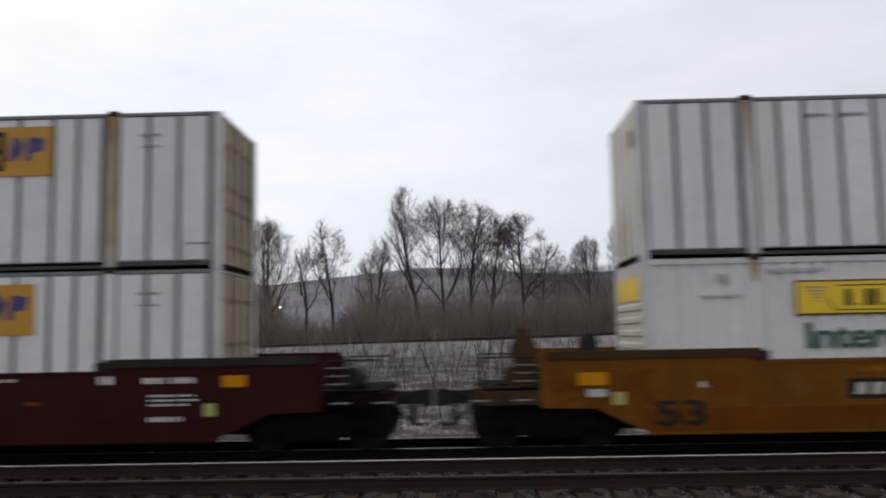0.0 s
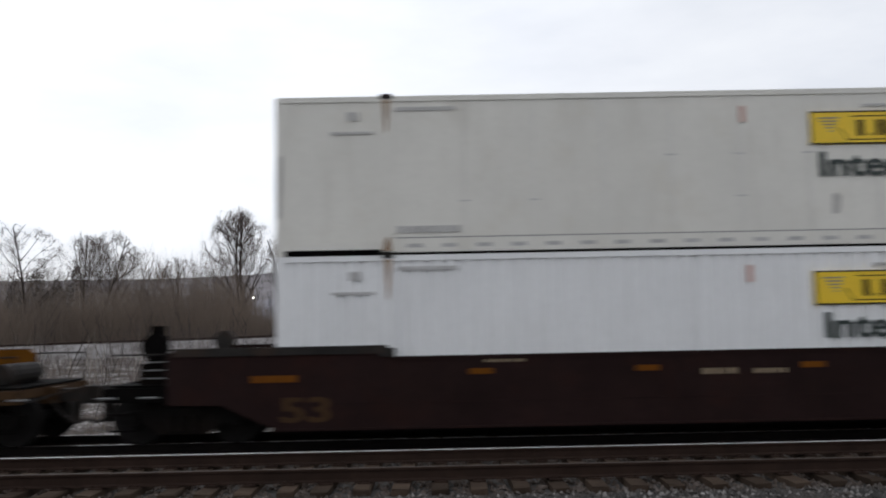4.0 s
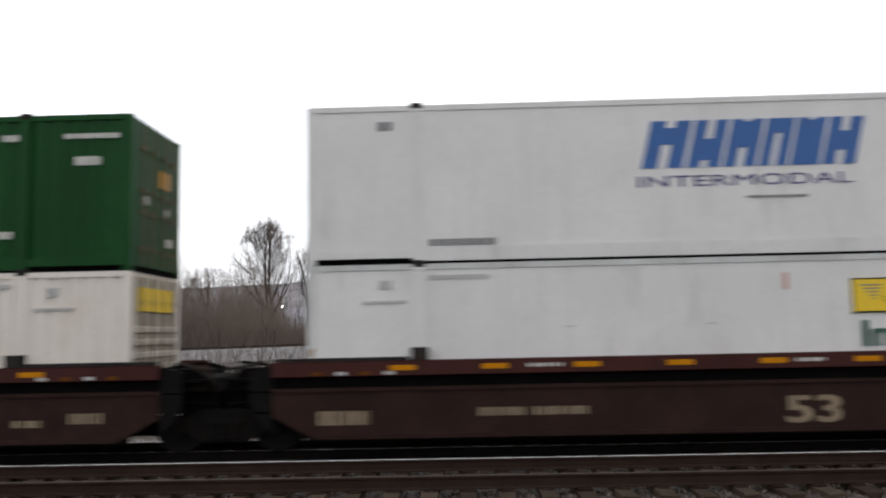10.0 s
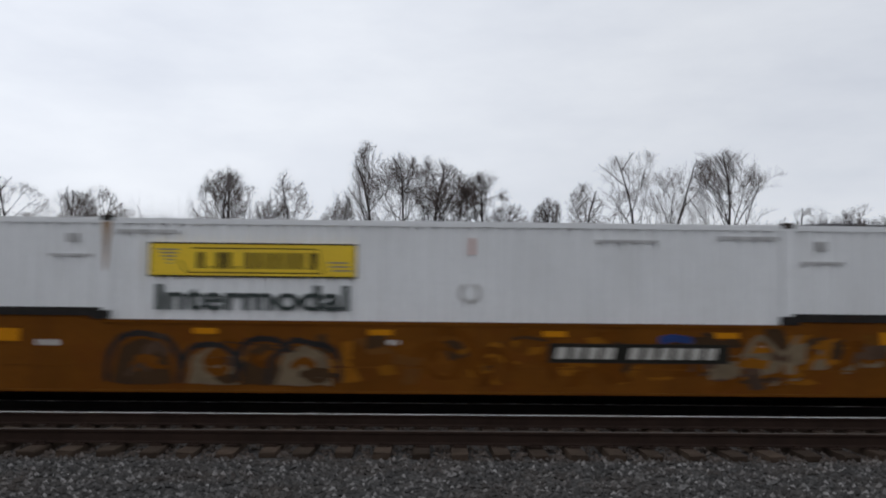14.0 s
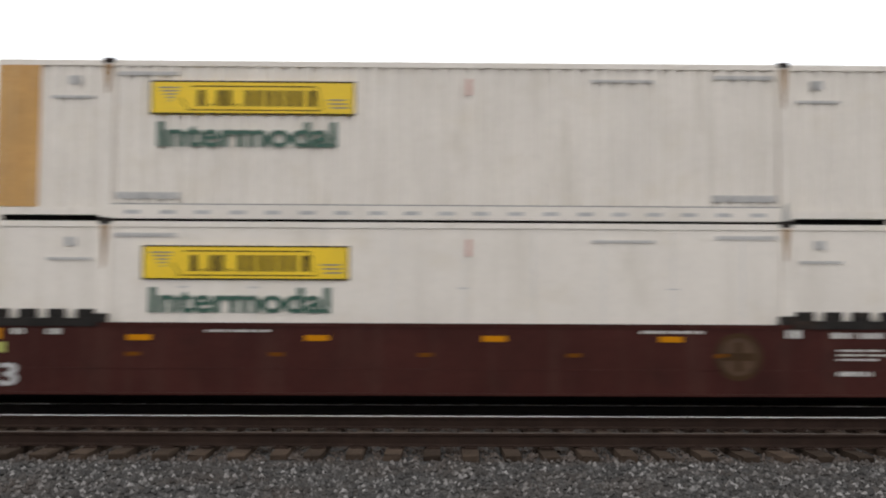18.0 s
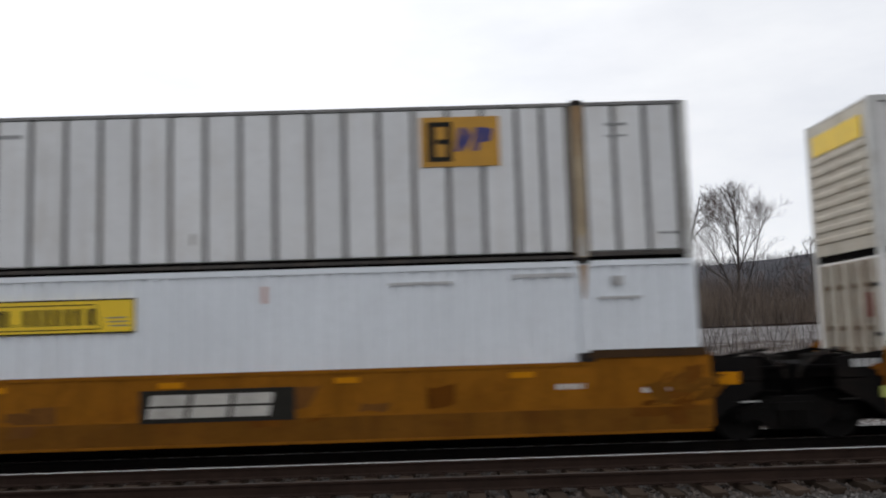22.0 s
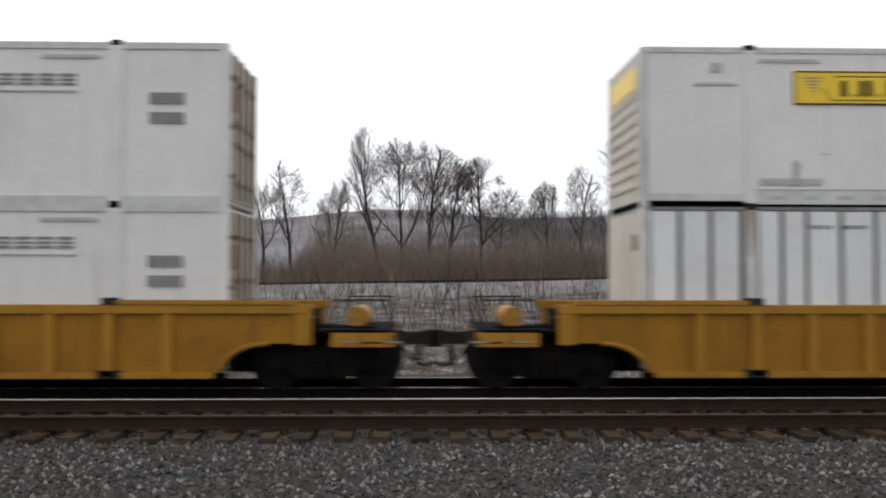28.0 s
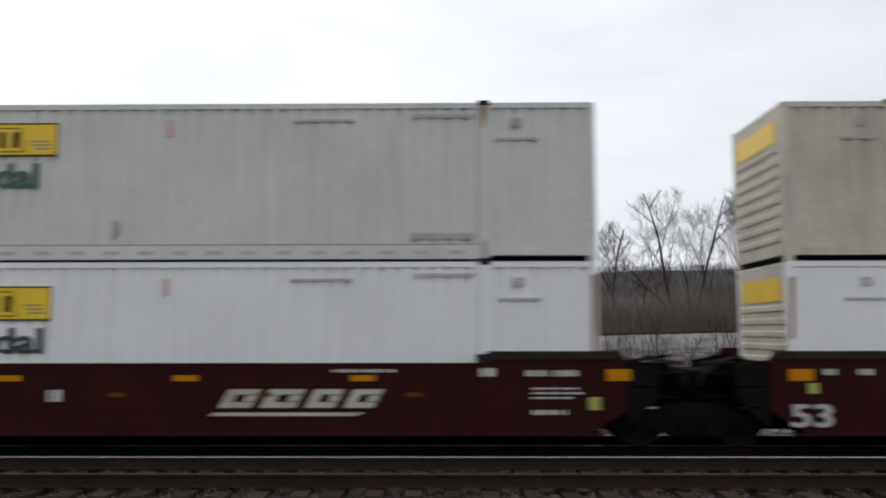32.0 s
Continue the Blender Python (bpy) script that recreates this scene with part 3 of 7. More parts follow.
def yellow_sign(thing, x0, word=True, word_paint=None, rise=0.0, word_wide=3.2):
    """The yellow name board, its name reduced to thin upright bars, and the word under it."""
    x1, z0, z1, y = x0 + 3.66, 1.86 + rise, 2.47 + rise, NEAR - 0.012
    board = box_part("sign", M_SIGN, thing, x0, x1, y, NEAR + 0.05, z0, z1, "yellow name board with black border")
    bm = bmesh.new()
    for a, b, c, d in ((x0, x1, z1 - 0.028, z1), (x0, x1, z0, z0 + 0.028), (x0, x0 + 0.025, z0, z1), (x1 - 0.025, x1, z0, z1), (x0 + 0.66, x1 - 0.62, z0 + 0.07, z0 + 0.09), (x0 + 0.74, x1 - 0.72, z1 - 0.11, z1 - 0.09)):
        box(bm, a, b, y - 0.003, y + 0.003, c, d)
    slab(bm, [(x0 + 0.52, z0 + 0.30), (x0 + 0.545, z0 + 0.30), (x0 + 0.685, z0 + 0.08), (x0 + 0.66, z0 + 0.08)][::-1], y - 0.003, y + 0.003)
    slab(bm, [(x1 - 0.62, z0 + 0.08), (x1 - 0.595, z0 + 0.08), (x1 - 0.695, z1 - 0.1), (x1 - 0.72, z1 - 0.1)], y - 0.003, y + 0.003)
    part("border", bm, M_INK, board)
    bm = bmesh.new()
    u = x0 + 0.80
    for w in (0.17, 0.05, 0.25, 0.05, -0.04, 0.28, 0.28, 0.28, 0.15):
        if w < 0:
            u -= w
            continue
        if w < 0.08:
            box(bm, u, u + w, y - 0.004, y + 0.003, z0 + 0.15, z0 + 0.2)
        elif w < 0.2:
            box(bm, u + w - 0.12, u + w, y - 0.004, y + 0.003, z0 + 0.15, z0 + 0.44)
        else:
            box(bm, u, u + 0.105, y - 0.004, y + 0.003, z0 + 0.15, z0 + 0.44)
            box(bm, u + w - 0.105, u + w, y - 0.004, y + 0.003, z0 + 0.15, z0 + 0.44)
        u += w + 0.085
    tagged(part("mark", bm, M_INK, board), kind="stuff")
    bm = bmesh.new()
    for i in range(5):
        box(bm, x0 + 0.14 + 0.05 * i, x0 + 0.52 - 0.03 * i, y - 0.004, y + 0.003, z1 - 0.14 - 0.06 * i, z1 - 0.115 - 0.06 * i)
    for i in range(3):
        box(bm, x1 - 0.50 + 0.03 * i, x1 - 0.16 + 0.03 * i, y - 0.004, y + 0.003, z0 + 0.26 - 0.07 * i, z0 + 0.285 - 0.07 * i)
    tagged(part("scroll", bm, M_STENCIL, board), kind="stuff")
    if word:
        letters("Intermodal", 0.44, word_paint or M_TEXTGREEN, thing, x0 + 0.13, NEAR - 0.006, 1.29 + rise, "letter", width=word_wide)


def end_sign(thing, ribbed):
    """Yellow boards at both ends; level ribs on the far end where it has no doors."""
    if ribbed:
        bm = bmesh.new()
        slab(bm, [(-0.035, -0.04), (0.0, -0.07), (0.0, 0.07), (-0.035, 0.04)], NEAR + 0.2, -NEAR - 0.2)
        rib = mesh_of(bm, "rib", M_RIBPAINT)
        for i in range(7):
            piece("rib", rib, thing, pose(HALF - 0.012, 0, 0.42 + 0.235 * i, 0, 0, 180))
    box_part("end_sign", M_SIGN, thing, HALF - 0.02, HALF + 0.036, NEAR + 0.42, -NEAR - 0.42, TALL - 0.72, TALL - 0.28)
    box_part("end_sign", M_SIGN, thing, -HALF - 0.016, -HALF + 0.02, NEAR + 0.3, -NEAR - 0.3, TALL - 0.70, TALL - 0.28)


def ghost_mark(thing, x, z):
    """The grey ring that a peeled-off round sticker left."""
    bm = bmesh.new()
    rings = [[bm.verts.new((x + r * math.cos(a), NEAR - 0.002, z + r * math.sin(a))) for a in np.linspace(0, 2 * math.pi, 17)[:-1]] for r in (0.20, 0.13)]
    for k in range(16):
        if k not in (3, 4, 11):
            bm.faces.new((rings[0][k], rings[0][(k + 1) % 16], rings[1][(k + 1) % 16], rings[1][k]))
    part("sticker_trace", bm, M_GRIMESTAIN, thing, "faint ring left by a sticker")


def board_container(x0, word=True, paint=None, corrugated=0.3, label="", posts=None, stripe=False, rise=0.0, dark_word=False, doors=False, flat=False, narrow=False, ghosts=(), smear=None):
    """White dry container with a yellow board; x0: the board's left edge."""
    paint = paint or M_WHITE
    thing = container_shell("container", label or "white steel container with yellow name board, stacked on rail car", paint, M_RAIL if paint is M_WHITE else paint, corrugated, posts or paint, flat=flat, end_paint=M_PANEL if flat else None)
    yellow_sign(thing, x0, word, M_WORDBLACK if dark_word else None, rise, 3.38 if dark_word and not narrow else 3.18)
    end_sign(thing, not doors)
    for x, z in ghosts:
        ghost_mark(thing, x, z)
    if smear is not None:
        rng = random.Random(5)
        for k in range(7):
            x, z, w, h = smear + rng.uniform(-0.5, 0.45), rng.uniform(0.34, 0.55), rng.uniform(0.08, 0.2), rng.uniform(0.25, 0.8)
            bm = bmesh.new()
            slab(bm, [(x, z), (x + w, z + 0.05), (x + w * 0.8, min(2.7, z + h)), (x + w * 0.2, min(2.7, z + h * 0.85))], NEAR + 0.002 - 0.0008 * k, NEAR + 0.03)
            part("scuff", bm, M_GRIMESTAIN, thing)
    weathering(thing, not corrugated)
    stencils(thing, M_FADED, USUAL)
    box_part("red_mark", M_REDMARK, thing, 0.35, 0.43, NEAR - 0.004, NEAR + 0.05, 2.3, 2.6)
    bm = bmesh.new()
    bars(bm, [(-POST + 0.35 + 0.62 * i, -POST + 0.62 + 0.62 * i) for i in range(19)], NEAR - 0.003, NEAR + 0.02, 0.13, 0.20)
    tagged(part("rail_slot", bm, M_FADED, thing, "row of slots in the bottom rail"), kind="stuff")
    box_part("seam", M_STENCIL, thing, -POST + 0.12, POST - 0.12, NEAR - 0.001, NEAR + 0.03, 0.30, 0.318)
    if stripe:
        box_part("orange_stripe", M_STRIPE, thing, -HALF + 0.05, -HALF + 0.8, NEAR - 0.003, NEAR + 0.04, 0.25, TALL - 0.1, "weathered orange stripe")
    return thing


def orange_mark(thing, x0, z0=1.77, side=1.22):
    y, tall = NEAR - 0.02, side * 0.75
    plate = box_part("logo_plate", M_PLATE, thing, x0, x0 + side * 1.17, y, NEAR + 0.03, z0, z0 + tall, "orange logo plate")
    bm = bmesh.new()
    for a, b, c, d in ((0.10, 0.47, 0.10, 0.20), (0.10, 0.22, 0.20, 0.80), (0.24, 0.40, 0.45, 0.55), (0.38, 0.47, 0.20, 0.80), (0.10, 0.47, 0.80, 0.90)):
        box(bm, x0 + a * side, x0 + b * side, y - 0.004, y + 0.004, z0 + c * tall, z0 + d * tall)
    part("mark", bm, M_INK, plate, "black square mark")
    bm = bmesh.new()
    for pts in (((0.51, 0.30), (0.60, 0.30), (0.66, 0.78), (0.57, 0.78)), ((0.61, 0.46), (0.67, 0.30), (0.77, 0.62), (0.70, 0.78)), ((0.77, 0.30), (0.86, 0.30), (0.92, 0.78), (0.83, 0.78)), ((0.89, 0.46), (1.04, 0.50), (1.08, 0.74), (0.92, 0.78))):
        slab(bm, [(x0 + a * side, z0 + c * tall) for a, c in pts], y - 0.004, y + 0.004)
    part("mark", bm, M_NAVY, plate, "slanted navy marks")


def ribbed_container(marks=(), patch=None, posts=None, label="", ends=("front", "doors")):
    """White container of many upright panels between grimy posts. marks: left edges of orange plates; patch: span painted tan."""
    thing = container_shell("container", label or "white panelled container with dark grimy ribs, stacked on rail car", M_PANEL, M_RAIL, 0, posts, panels=True, top_paint=M_ROOFEDGE, ends=ends)
    shared = {}
    for w in (0.37, 0.475, 0.538):
        bm = bmesh.new()
        slab(bm, [(0, 0.165), (w, 0.165), (w, TALL - 0.075), (0, TALL - 0.075)], NEAR + 0.004, NEAR + 0.05)
        bmesh.ops.bevel(bm, geom=[e for e in bm.edges if abs(e.verts[0].co.y - NEAR - 0.004) < 1e-4 and abs(e.verts[1].co.y - NEAR - 0.004) < 1e-4], offset=0.02, segments=1, affect="EDGES")
        shared[w] = mesh_of(bm, "panel", M_PANEL)
    # three panels beyond each lifting post; two narrow ones inside each, and sixteen wide ones between them
    sheets = [(-HALF + 0.19 + i * 0.563, 0.475) for i in range(3)] + [(POST + 0.14 + i * 0.563, 0.475) for i in range(3)]
    x = -POST + 0.15
    for i in range(20):
        w = 0.37 if i in (0, 1, 18, 19) else 0.538
        sheets.append((x, w))
        x += w + 0.0885
    for x, w in sheets:
        piece("panel", shared[w], thing, pose(x, 0, 0))
    if patch:
        a, b, z0, z1, inner = patch
        for x, w in sheets:
            if a <= x + w / 2 <= b:
                spans = ((z0, z1),)
                if inner and inner[0] <= x + w / 2 <= inner[1]:
                    spans = [(p, q) for p, q in ((z0, inner[2]), (inner[3], z1)) if q > p]
                for p, q in spans:
                    box_part("tan_patch", M_TAN, thing, x + 0.01, x + w - 0.01, NEAR, NEAR + 0.03, p, q)
    for x0 in marks:
        orange_mark(thing, x0)
    weathering(thing)
    stencils(thing, M_STENCIL, [(-POST + 1.0, -POST + 1.45, 2.5, 0.07), (-POST + 1.6, -POST + 2.1, 2.5, 0.07), (POST + 0.5, POST + 0.9, 2.45, 0.05), (POST + 0.5, POST + 0.9, 2.25, 0.03), (HALF - 0.6, HALF - 0.2, 0.45, 0.04)])
    return thing


def smooth_plate_container(x0, label):
    """White sheet-sided container with an orange plate."""
    thing = container_shell("container", label, M_PANEL, M_RAIL, 0.45, flat=True, end_paint=M_DIRTY)
    orange_mark(thing, x0)
    stencils(thing, M_STENCIL, [(-HALF + 0.6, -HALF + 1.0, 2.5, 0.06), (-HALF + 2.9, -HALF + 3.3, 2.5, 0.1), (-HALF + 3.45, -HALF + 3.95, 2.5, 0.1), (POST + 0.3, POST + 0.8, 2.45, 0.08), (-HALF + 0.5, -HALF + 0.8, 0.6, 0.04), (-HALF + 0.5, -HALF + 0.85, 0.35, 0.05)])
    return thing


def green_container(x0, label):
    thing = container_shell("container", label, M_GREEN, M_GREEN, 0.34)
    orange_mark(thing, x0, 1.55, 1.22)
    bm = bmesh.new()
    slab(bm, [(-3.4, 1.95), (-3.1, 2.22), (-3.4, 2.49), (-3.7, 2.22)][::1], NEAR - 0.012, NEAR + 0.03)
    part("placard", bm, M_OFFWHITE, thing, "white diamond placard")
    box_part("end_plate", M_PLATE, thing, HALF - 0.02, HALF + 0.012, 0.1, 0.6, 1.75, 2.1, "small orange plate on the door")
    for y, z, w in ((-0.75, 1.3, 0.22), (0.35, 1.2, 0.16), (0.5, 0.6, 0.3)):
        box_part("door_label", M_OFFWHITE, thing, HALF - 0.02, HALF + 0.012, y, y + w, z, z + 0.16)
    stencils(thing, M_OFFWHITE, [(-POST + 0.2, -POST + 1.5, 0.62, 0.13), (-HALF + 0.9, -HALF + 1.3, 1.9, 0.14), (-POST + 0.2, -POST + 0.55, 2.42, 0.12), (-0.6, 0.5, 2.5, 0.05), (POST - 1.4, POST - 0.2, 0.62, 0.13), (POST - 0.4, POST - 0.05, 2.42, 0.12), (POST + 0.75, POST + 1.75, 2.45, 0.09), (POST + 0.95, POST + 1.4, 1.95, 0.16)])
    return thing


def carrier_container(label):
    """White smooth container with a blue slanted name and a word under it."""
    thing = container_shell("container", label, M_WHITE, M_WHITE, 0)
    x, y, z0, z1, k = -2.05, NEAR + 0.014, 1.62, 2.48, 0.22
    for i, w in enumerate((0.78, 0.62, 0.6, 0.52, 0.54, 0.62)):
        bm = bmesh.new()
        for a, b, c, d in ((0.0, 0.36, 0.0, 1.0), (0.58, 0.94, 0.0, 1.0), (0.36, 0.58, (0.5, 0.15, 0.4, 0.7, 0.0, 0.3)[i], (0.85, 0.6, 0.95, 1.0, 0.95, 0.7)[i])):
            slab(bm, [(x + px * w + k * pz, z0 + (z1 - z0) * pz) for px, pz in ((a, c), (b, c), (b, d), (a, d))], y - 0.008, y + 0.02)
        part("name_block", bm, M_BLUE, thing, "slanted blue block of the name")
        x += w + 0.03
    letters("INTERMODAL", 0.2, M_NAVY, thing, -2.12, NEAR + 0.012, 1.28, "letter", width=3.82)
    stencils(thing, M_STENCIL, [(-POST + 0.2, -POST + 1.4, 0.32, 0.12), (-HALF + 1.3, -HALF + 1.55, 2.45, 0.15), (POST + 0.3, POST + 0.55, 2.45, 0.1), (-0.2, 0.9, 1.05, 0.04)])
    bm = bmesh.new()
    slab(bm, [(3.0, 0.75), (3.3, 0.75), (3.38, 0.9), (3.15, 1.12), (2.92, 0.9)], NEAR + 0.012, NEAR + 0.03)
    part("small_badge", bm, M_FADED, thing)
    return thing


def reefer_container(flip, label, front_open=True):
    """White refrigerated container with a dark red name, a crest and an open end frame. flip: the crest stands at the left."""
    thing = tagged(new("refrigerated_container"), label, "container", "stacked containers")
    s = -1 if flip else 1
    a, b = (-HALF + 0.06, HALF - 0.62) if not flip else (-HALF + 0.62, HALF - 0.06)
    bm = bmesh.new()
    box(bm, a, b, NEAR + 0.03, -NEAR - 0.03, 0.06, TALL - 0.03)
    part("body", bm, M_WHITE, thing)
    for y in (NEAR, -NEAR - 0.07):
        box_part("top_rail", M_RAIL, thing, -HALF + 0.08, HALF - 0.08, y, y + 0.07, TALL - 0.12, TALL)
        box_part("bottom_rail", M_RAIL, thing, -HALF + 0.08, HALF - 0.08, y, y + 0.07, 0.0, 0.16)
        for x in (-POST, POST):
            box_part("lifting_post", M_WHITE, thing, x - 0.13, x + 0.13, y - (0.01 if y < 0 else -0.01), y + 0.07, 0.0, TALL + 0.004)
    for x in (-HALF, HALF - 0.16):
        for y in (NEAR, -NEAR - 0.13):
            box_part("corner_post", M_WHITE, thing, x, x + 0.16, y, y + 0.13, 0.0, TALL, bevel=0.012)
    for x in (-POST, POST):
        for z0, z1 in ((-0.05, 0.08), (TALL - 0.07, TALL + 0.045)):
            box_part("casting", M_DARK, thing, x - 0.11, x + 0.11, NEAR - 0.014, NEAR + 0.16, z0, z1, bevel=0.015)
    # the open frame round the cooling unit
    e0, e1 = (b, HALF - 0.16) if not flip else (-HALF + 0.16, a)
    box_part("unit_back", M_UNDER, thing, (b if not flip else a - 0.02), (b + 0.02 if not flip else a), NEAR + 0.06, -NEAR - 0.06, 0.1, TALL - 0.1)
    mid = (e0 + e1) / 2
    box_part("cooling_unit", M_DARK, thing, mid - 0.2, mid + 0.2, NEAR + 0.45, -NEAR - 0.45, 0.5, TALL - 0.35, "dark cooling unit", bevel=0.04)
    for y in (NEAR, -NEAR - 0.07):
        bm = bmesh.new()
        p, q = (e0 + 0.04, e1 - 0.02) if not flip else (e1 - 0.04, e0 + 0.02)
        lean = [(p, 1.42), (p + 0.10, 1.42), (q + 0.05, TALL - 0.13), (q - 0.05, TALL - 0.13)]
        slab(bm, lean if not flip else [(x - 0.05, z) for x, z in lean], y + 0.005, y + 0.065)
        part("brace", bm, M_WHITE, thing)
        box_part("end_sill", M_WHITE, thing, min(e0, e1), max(e0, e1), y + 0.004, y + 0.066, 0.16, 1.45)
    end_doors(thing, -s, M_DOOR, False)
    for z in (0.5, 1.4, 2.3):
        x0, x1 = sorted((-s * (HALF - 0.012), -s * (HALF + 0.02)))
        box_part("hinge", M_DARK, thing, x0, x1, NEAR + 0.14, NEAR + 0.34, z, z + 0.07)
    box_part("red_label", M_WINE, thing, x0, x1 + 0.002, NEAR + 0.42, NEAR + 0.62, 1.75, 2.2)
    c = s * (POST - 1.05)
    y = NEAR + 0.02
    bm = bmesh.new()
    slab(bm, [(c - 0.25, 1.25), (c + 0.25, 1.25), (c + 0.25, 1.85), (c - 0.25, 1.85)], y - 0.008, y + 0.02)
    base = part("crest", bm, M_NAVY, thing, "coat of arms in red, gold and blue shapes")
    for mat, shapes in ((M_GOLD, (((c - 0.14, 2.1), (c + 0.14, 2.1), (c + 0.2, 2.35), (c, 2.5), (c - 0.2, 2.35)), ((c - 0.55, 1.2), (c - 0.3, 1.2), (c - 0.3, 1.6), (c - 0.5, 1.6)), ((c + 0.3, 1.2), (c + 0.55, 1.2), (c + 0.5, 1.6), (c + 0.3, 1.6)), ((c - 0.2, 1.4), (c + 0.2, 1.4), (c + 0.2, 1.48), (c - 0.2, 1.48)))),
                        (M_WINE, (((c - 0.6, 1.6), (c - 0.3, 1.65), (c - 0.25, 2.05), (c - 0.45, 2.2), (c - 0.55, 1.95)), ((c + 0.3, 1.65), (c + 0.6, 1.6), (c + 0.55, 1.95), (c + 0.45, 2.2), (c + 0.25, 2.05)))),
                        (M_FADED, (((c - 0.18, 1.85), (c + 0.18, 1.85), (c + 0.15, 2.12), (c - 0.15, 2.12)),))):
        for pts in shapes:
            bm = bmesh.new()
            slab(bm, list(pts), y - 0.011, y + 0.01)
            part("crest_field", bm, mat, base)
    # the name, in plain dark red blocks
    n0 = -1.45 if not flip else -3.85
    x = n0
    for w, h in ((0.5, 0.62), (0.06, 0.1), (0.5, 0.62), (0.06, 0.1), (0.55, 0.62), (0.38, 0.42), (0.4, 0.55), (0.15, 0.7), (0.4, 0.42), (0.4, 0.42), (0.4, 0.68)):
        z0 = 1.3 if h != 0.55 else 1.17
        bm = bmesh.new()
        if w < 0.1:
            box(bm, x, x + 0.08, y - 0.008, y + 0.01, z0, z0 + 0.09)
        elif w < 0.2:
            box(bm, x, x + 0.11, y - 0.008, y + 0.01, z0, z0 + h)
        else:
            q = w * 0.36
            slab(bm, [(x, z0 + 0.07), (x + 0.08, z0), (x + q, z0 + 0.05), (x + q, z0 + h - 0.08), (x + 0.03, z0 + h - 0.03)], y - 0.008, y + 0.01)
            slab(bm, [(x + w - q, z0 + 0.05), (x + w - 0.04, z0 + 0.02), (x + w - 0.02, z0 + h - 0.1), (x + w - 0.1, z0 + h), (x + w - q, z0 + h - 0.06)], y - 0.008, y + 0.01)
            kind = int(x * 7.3) % 3
            if kind != 1:
                slab(bm, [(x + q, z0 + h * 0.66), (x + w - q, z0 + h * 0.74), (x + w - q, z0 + h * 0.95), (x + q, z0 + h * 0.88)], y - 0.008, y + 0.01)
            if kind != 0:
                slab(bm, [(x + q, z0 + 0.03), (x + w - q, z0 + 0.0), (x + w - q, z0 + 0.12), (x + q, z0 + 0.14)], y - 0.008, y + 0.01)
            if kind != 2:
                slab(bm, [(x + q, z0 + h * 0.34), (x + w - q, z0 + h * 0.40), (x + w - q, z0 + h * 0.58), (x + q, z0 + h * 0.52)], y - 0.008, y + 0.01)
        part("name_block", bm, M_WINE, thing, "dark red block of the name")
        x += w + 0.11
    t0 = -5.9 if not flip else 2.2
    x = t0
    for i in range(9):
        ink = M_FADEBLUE if i < 4 else M_STENCIL
        bm = bmesh.new()
        for z, h in ((2.12, 0.05), (2.20, 0.045), (2.28, 0.05)):
            box(bm, x, x + 0.29, y - 0.008, y + 0.01, z, z + h)
        part("small_name_block", bm, ink, thing, "thin bars of a faded name")
        x += 0.36
    stencils(thing, M_FADED, [(t0, t0 + 3.2, 2.0, 0.03), (s * (POST + 0.5) - 0.3, s * (POST + 0.5) + 0.3, 2.58, 0.12), (s * (POST + 0.6) - 0.32, s * (POST + 0.6) + 0.32, 1.9, 0.06), (s * (POST + 0.6) - 0.3, s * (POST + 0.6) + 0.3, 1.77, 0.06), (-POST + 0.3, -POST + 1.3, 2.6, 0.07), (POST - 1.3, POST - 0.3, 2.6, 0.07)])
    seams = bmesh.new()
    for i in range(22):
        u = a + 0.5 + i * (b - a - 1.0) / 21
        box(seams, u, u + 0.012, NEAR + 0.026, NEAR + 0.04, 0.17, TALL - 0.13)
    tagged(part("panel_seam", seams, M_PANEL, thing), kind="stuff")
    o = -s * (POST + 0.9)
    stencils(thing, M_STENCIL, [(o - 0.3, o + 0.3, 1.8, 0.2), (o - 0.3, o + 0.3, 1.45, 0.2)])
    return thing

# ---- rail cars: origin on the rail head under the middle of the well ----
SIDE = -1.46
WHEEL_R = 0.46
WHEELS = []  # (wheelset, car number, place along the car)


def wheelset_mesh():
    bm = bmesh.new()
    for s in (-1, 1):
        rod(bm, (0, s * 0.70, 0), (0, s * 0.83, 0), WHEEL_R, sides=24)
        rod(bm, (0, s * 0.67, 0), (0, s * 0.70, 0), WHEEL_R + 0.028, sides=24)
        rod(bm, (0, s * 0.83, 0), (0, s * 0.86, 0), WHEEL_R - 0.09, 0.13, sides=12)
        for k in range(3):
            a = 2 * math.pi * k / 3
            rod(bm, (0.25 * math.cos(a), s * 0.825, 0.25 * math.sin(a)), (0.25 * math.cos(a), s * 0.842, 0.25 * math.sin(a)), 0.035, sides=6)
    rod(bm, (0, -1.05, 0), (0, 1.05, 0), 0.085, sides=10)
    return mesh_of(bm, "wheelset", M_WHEEL)


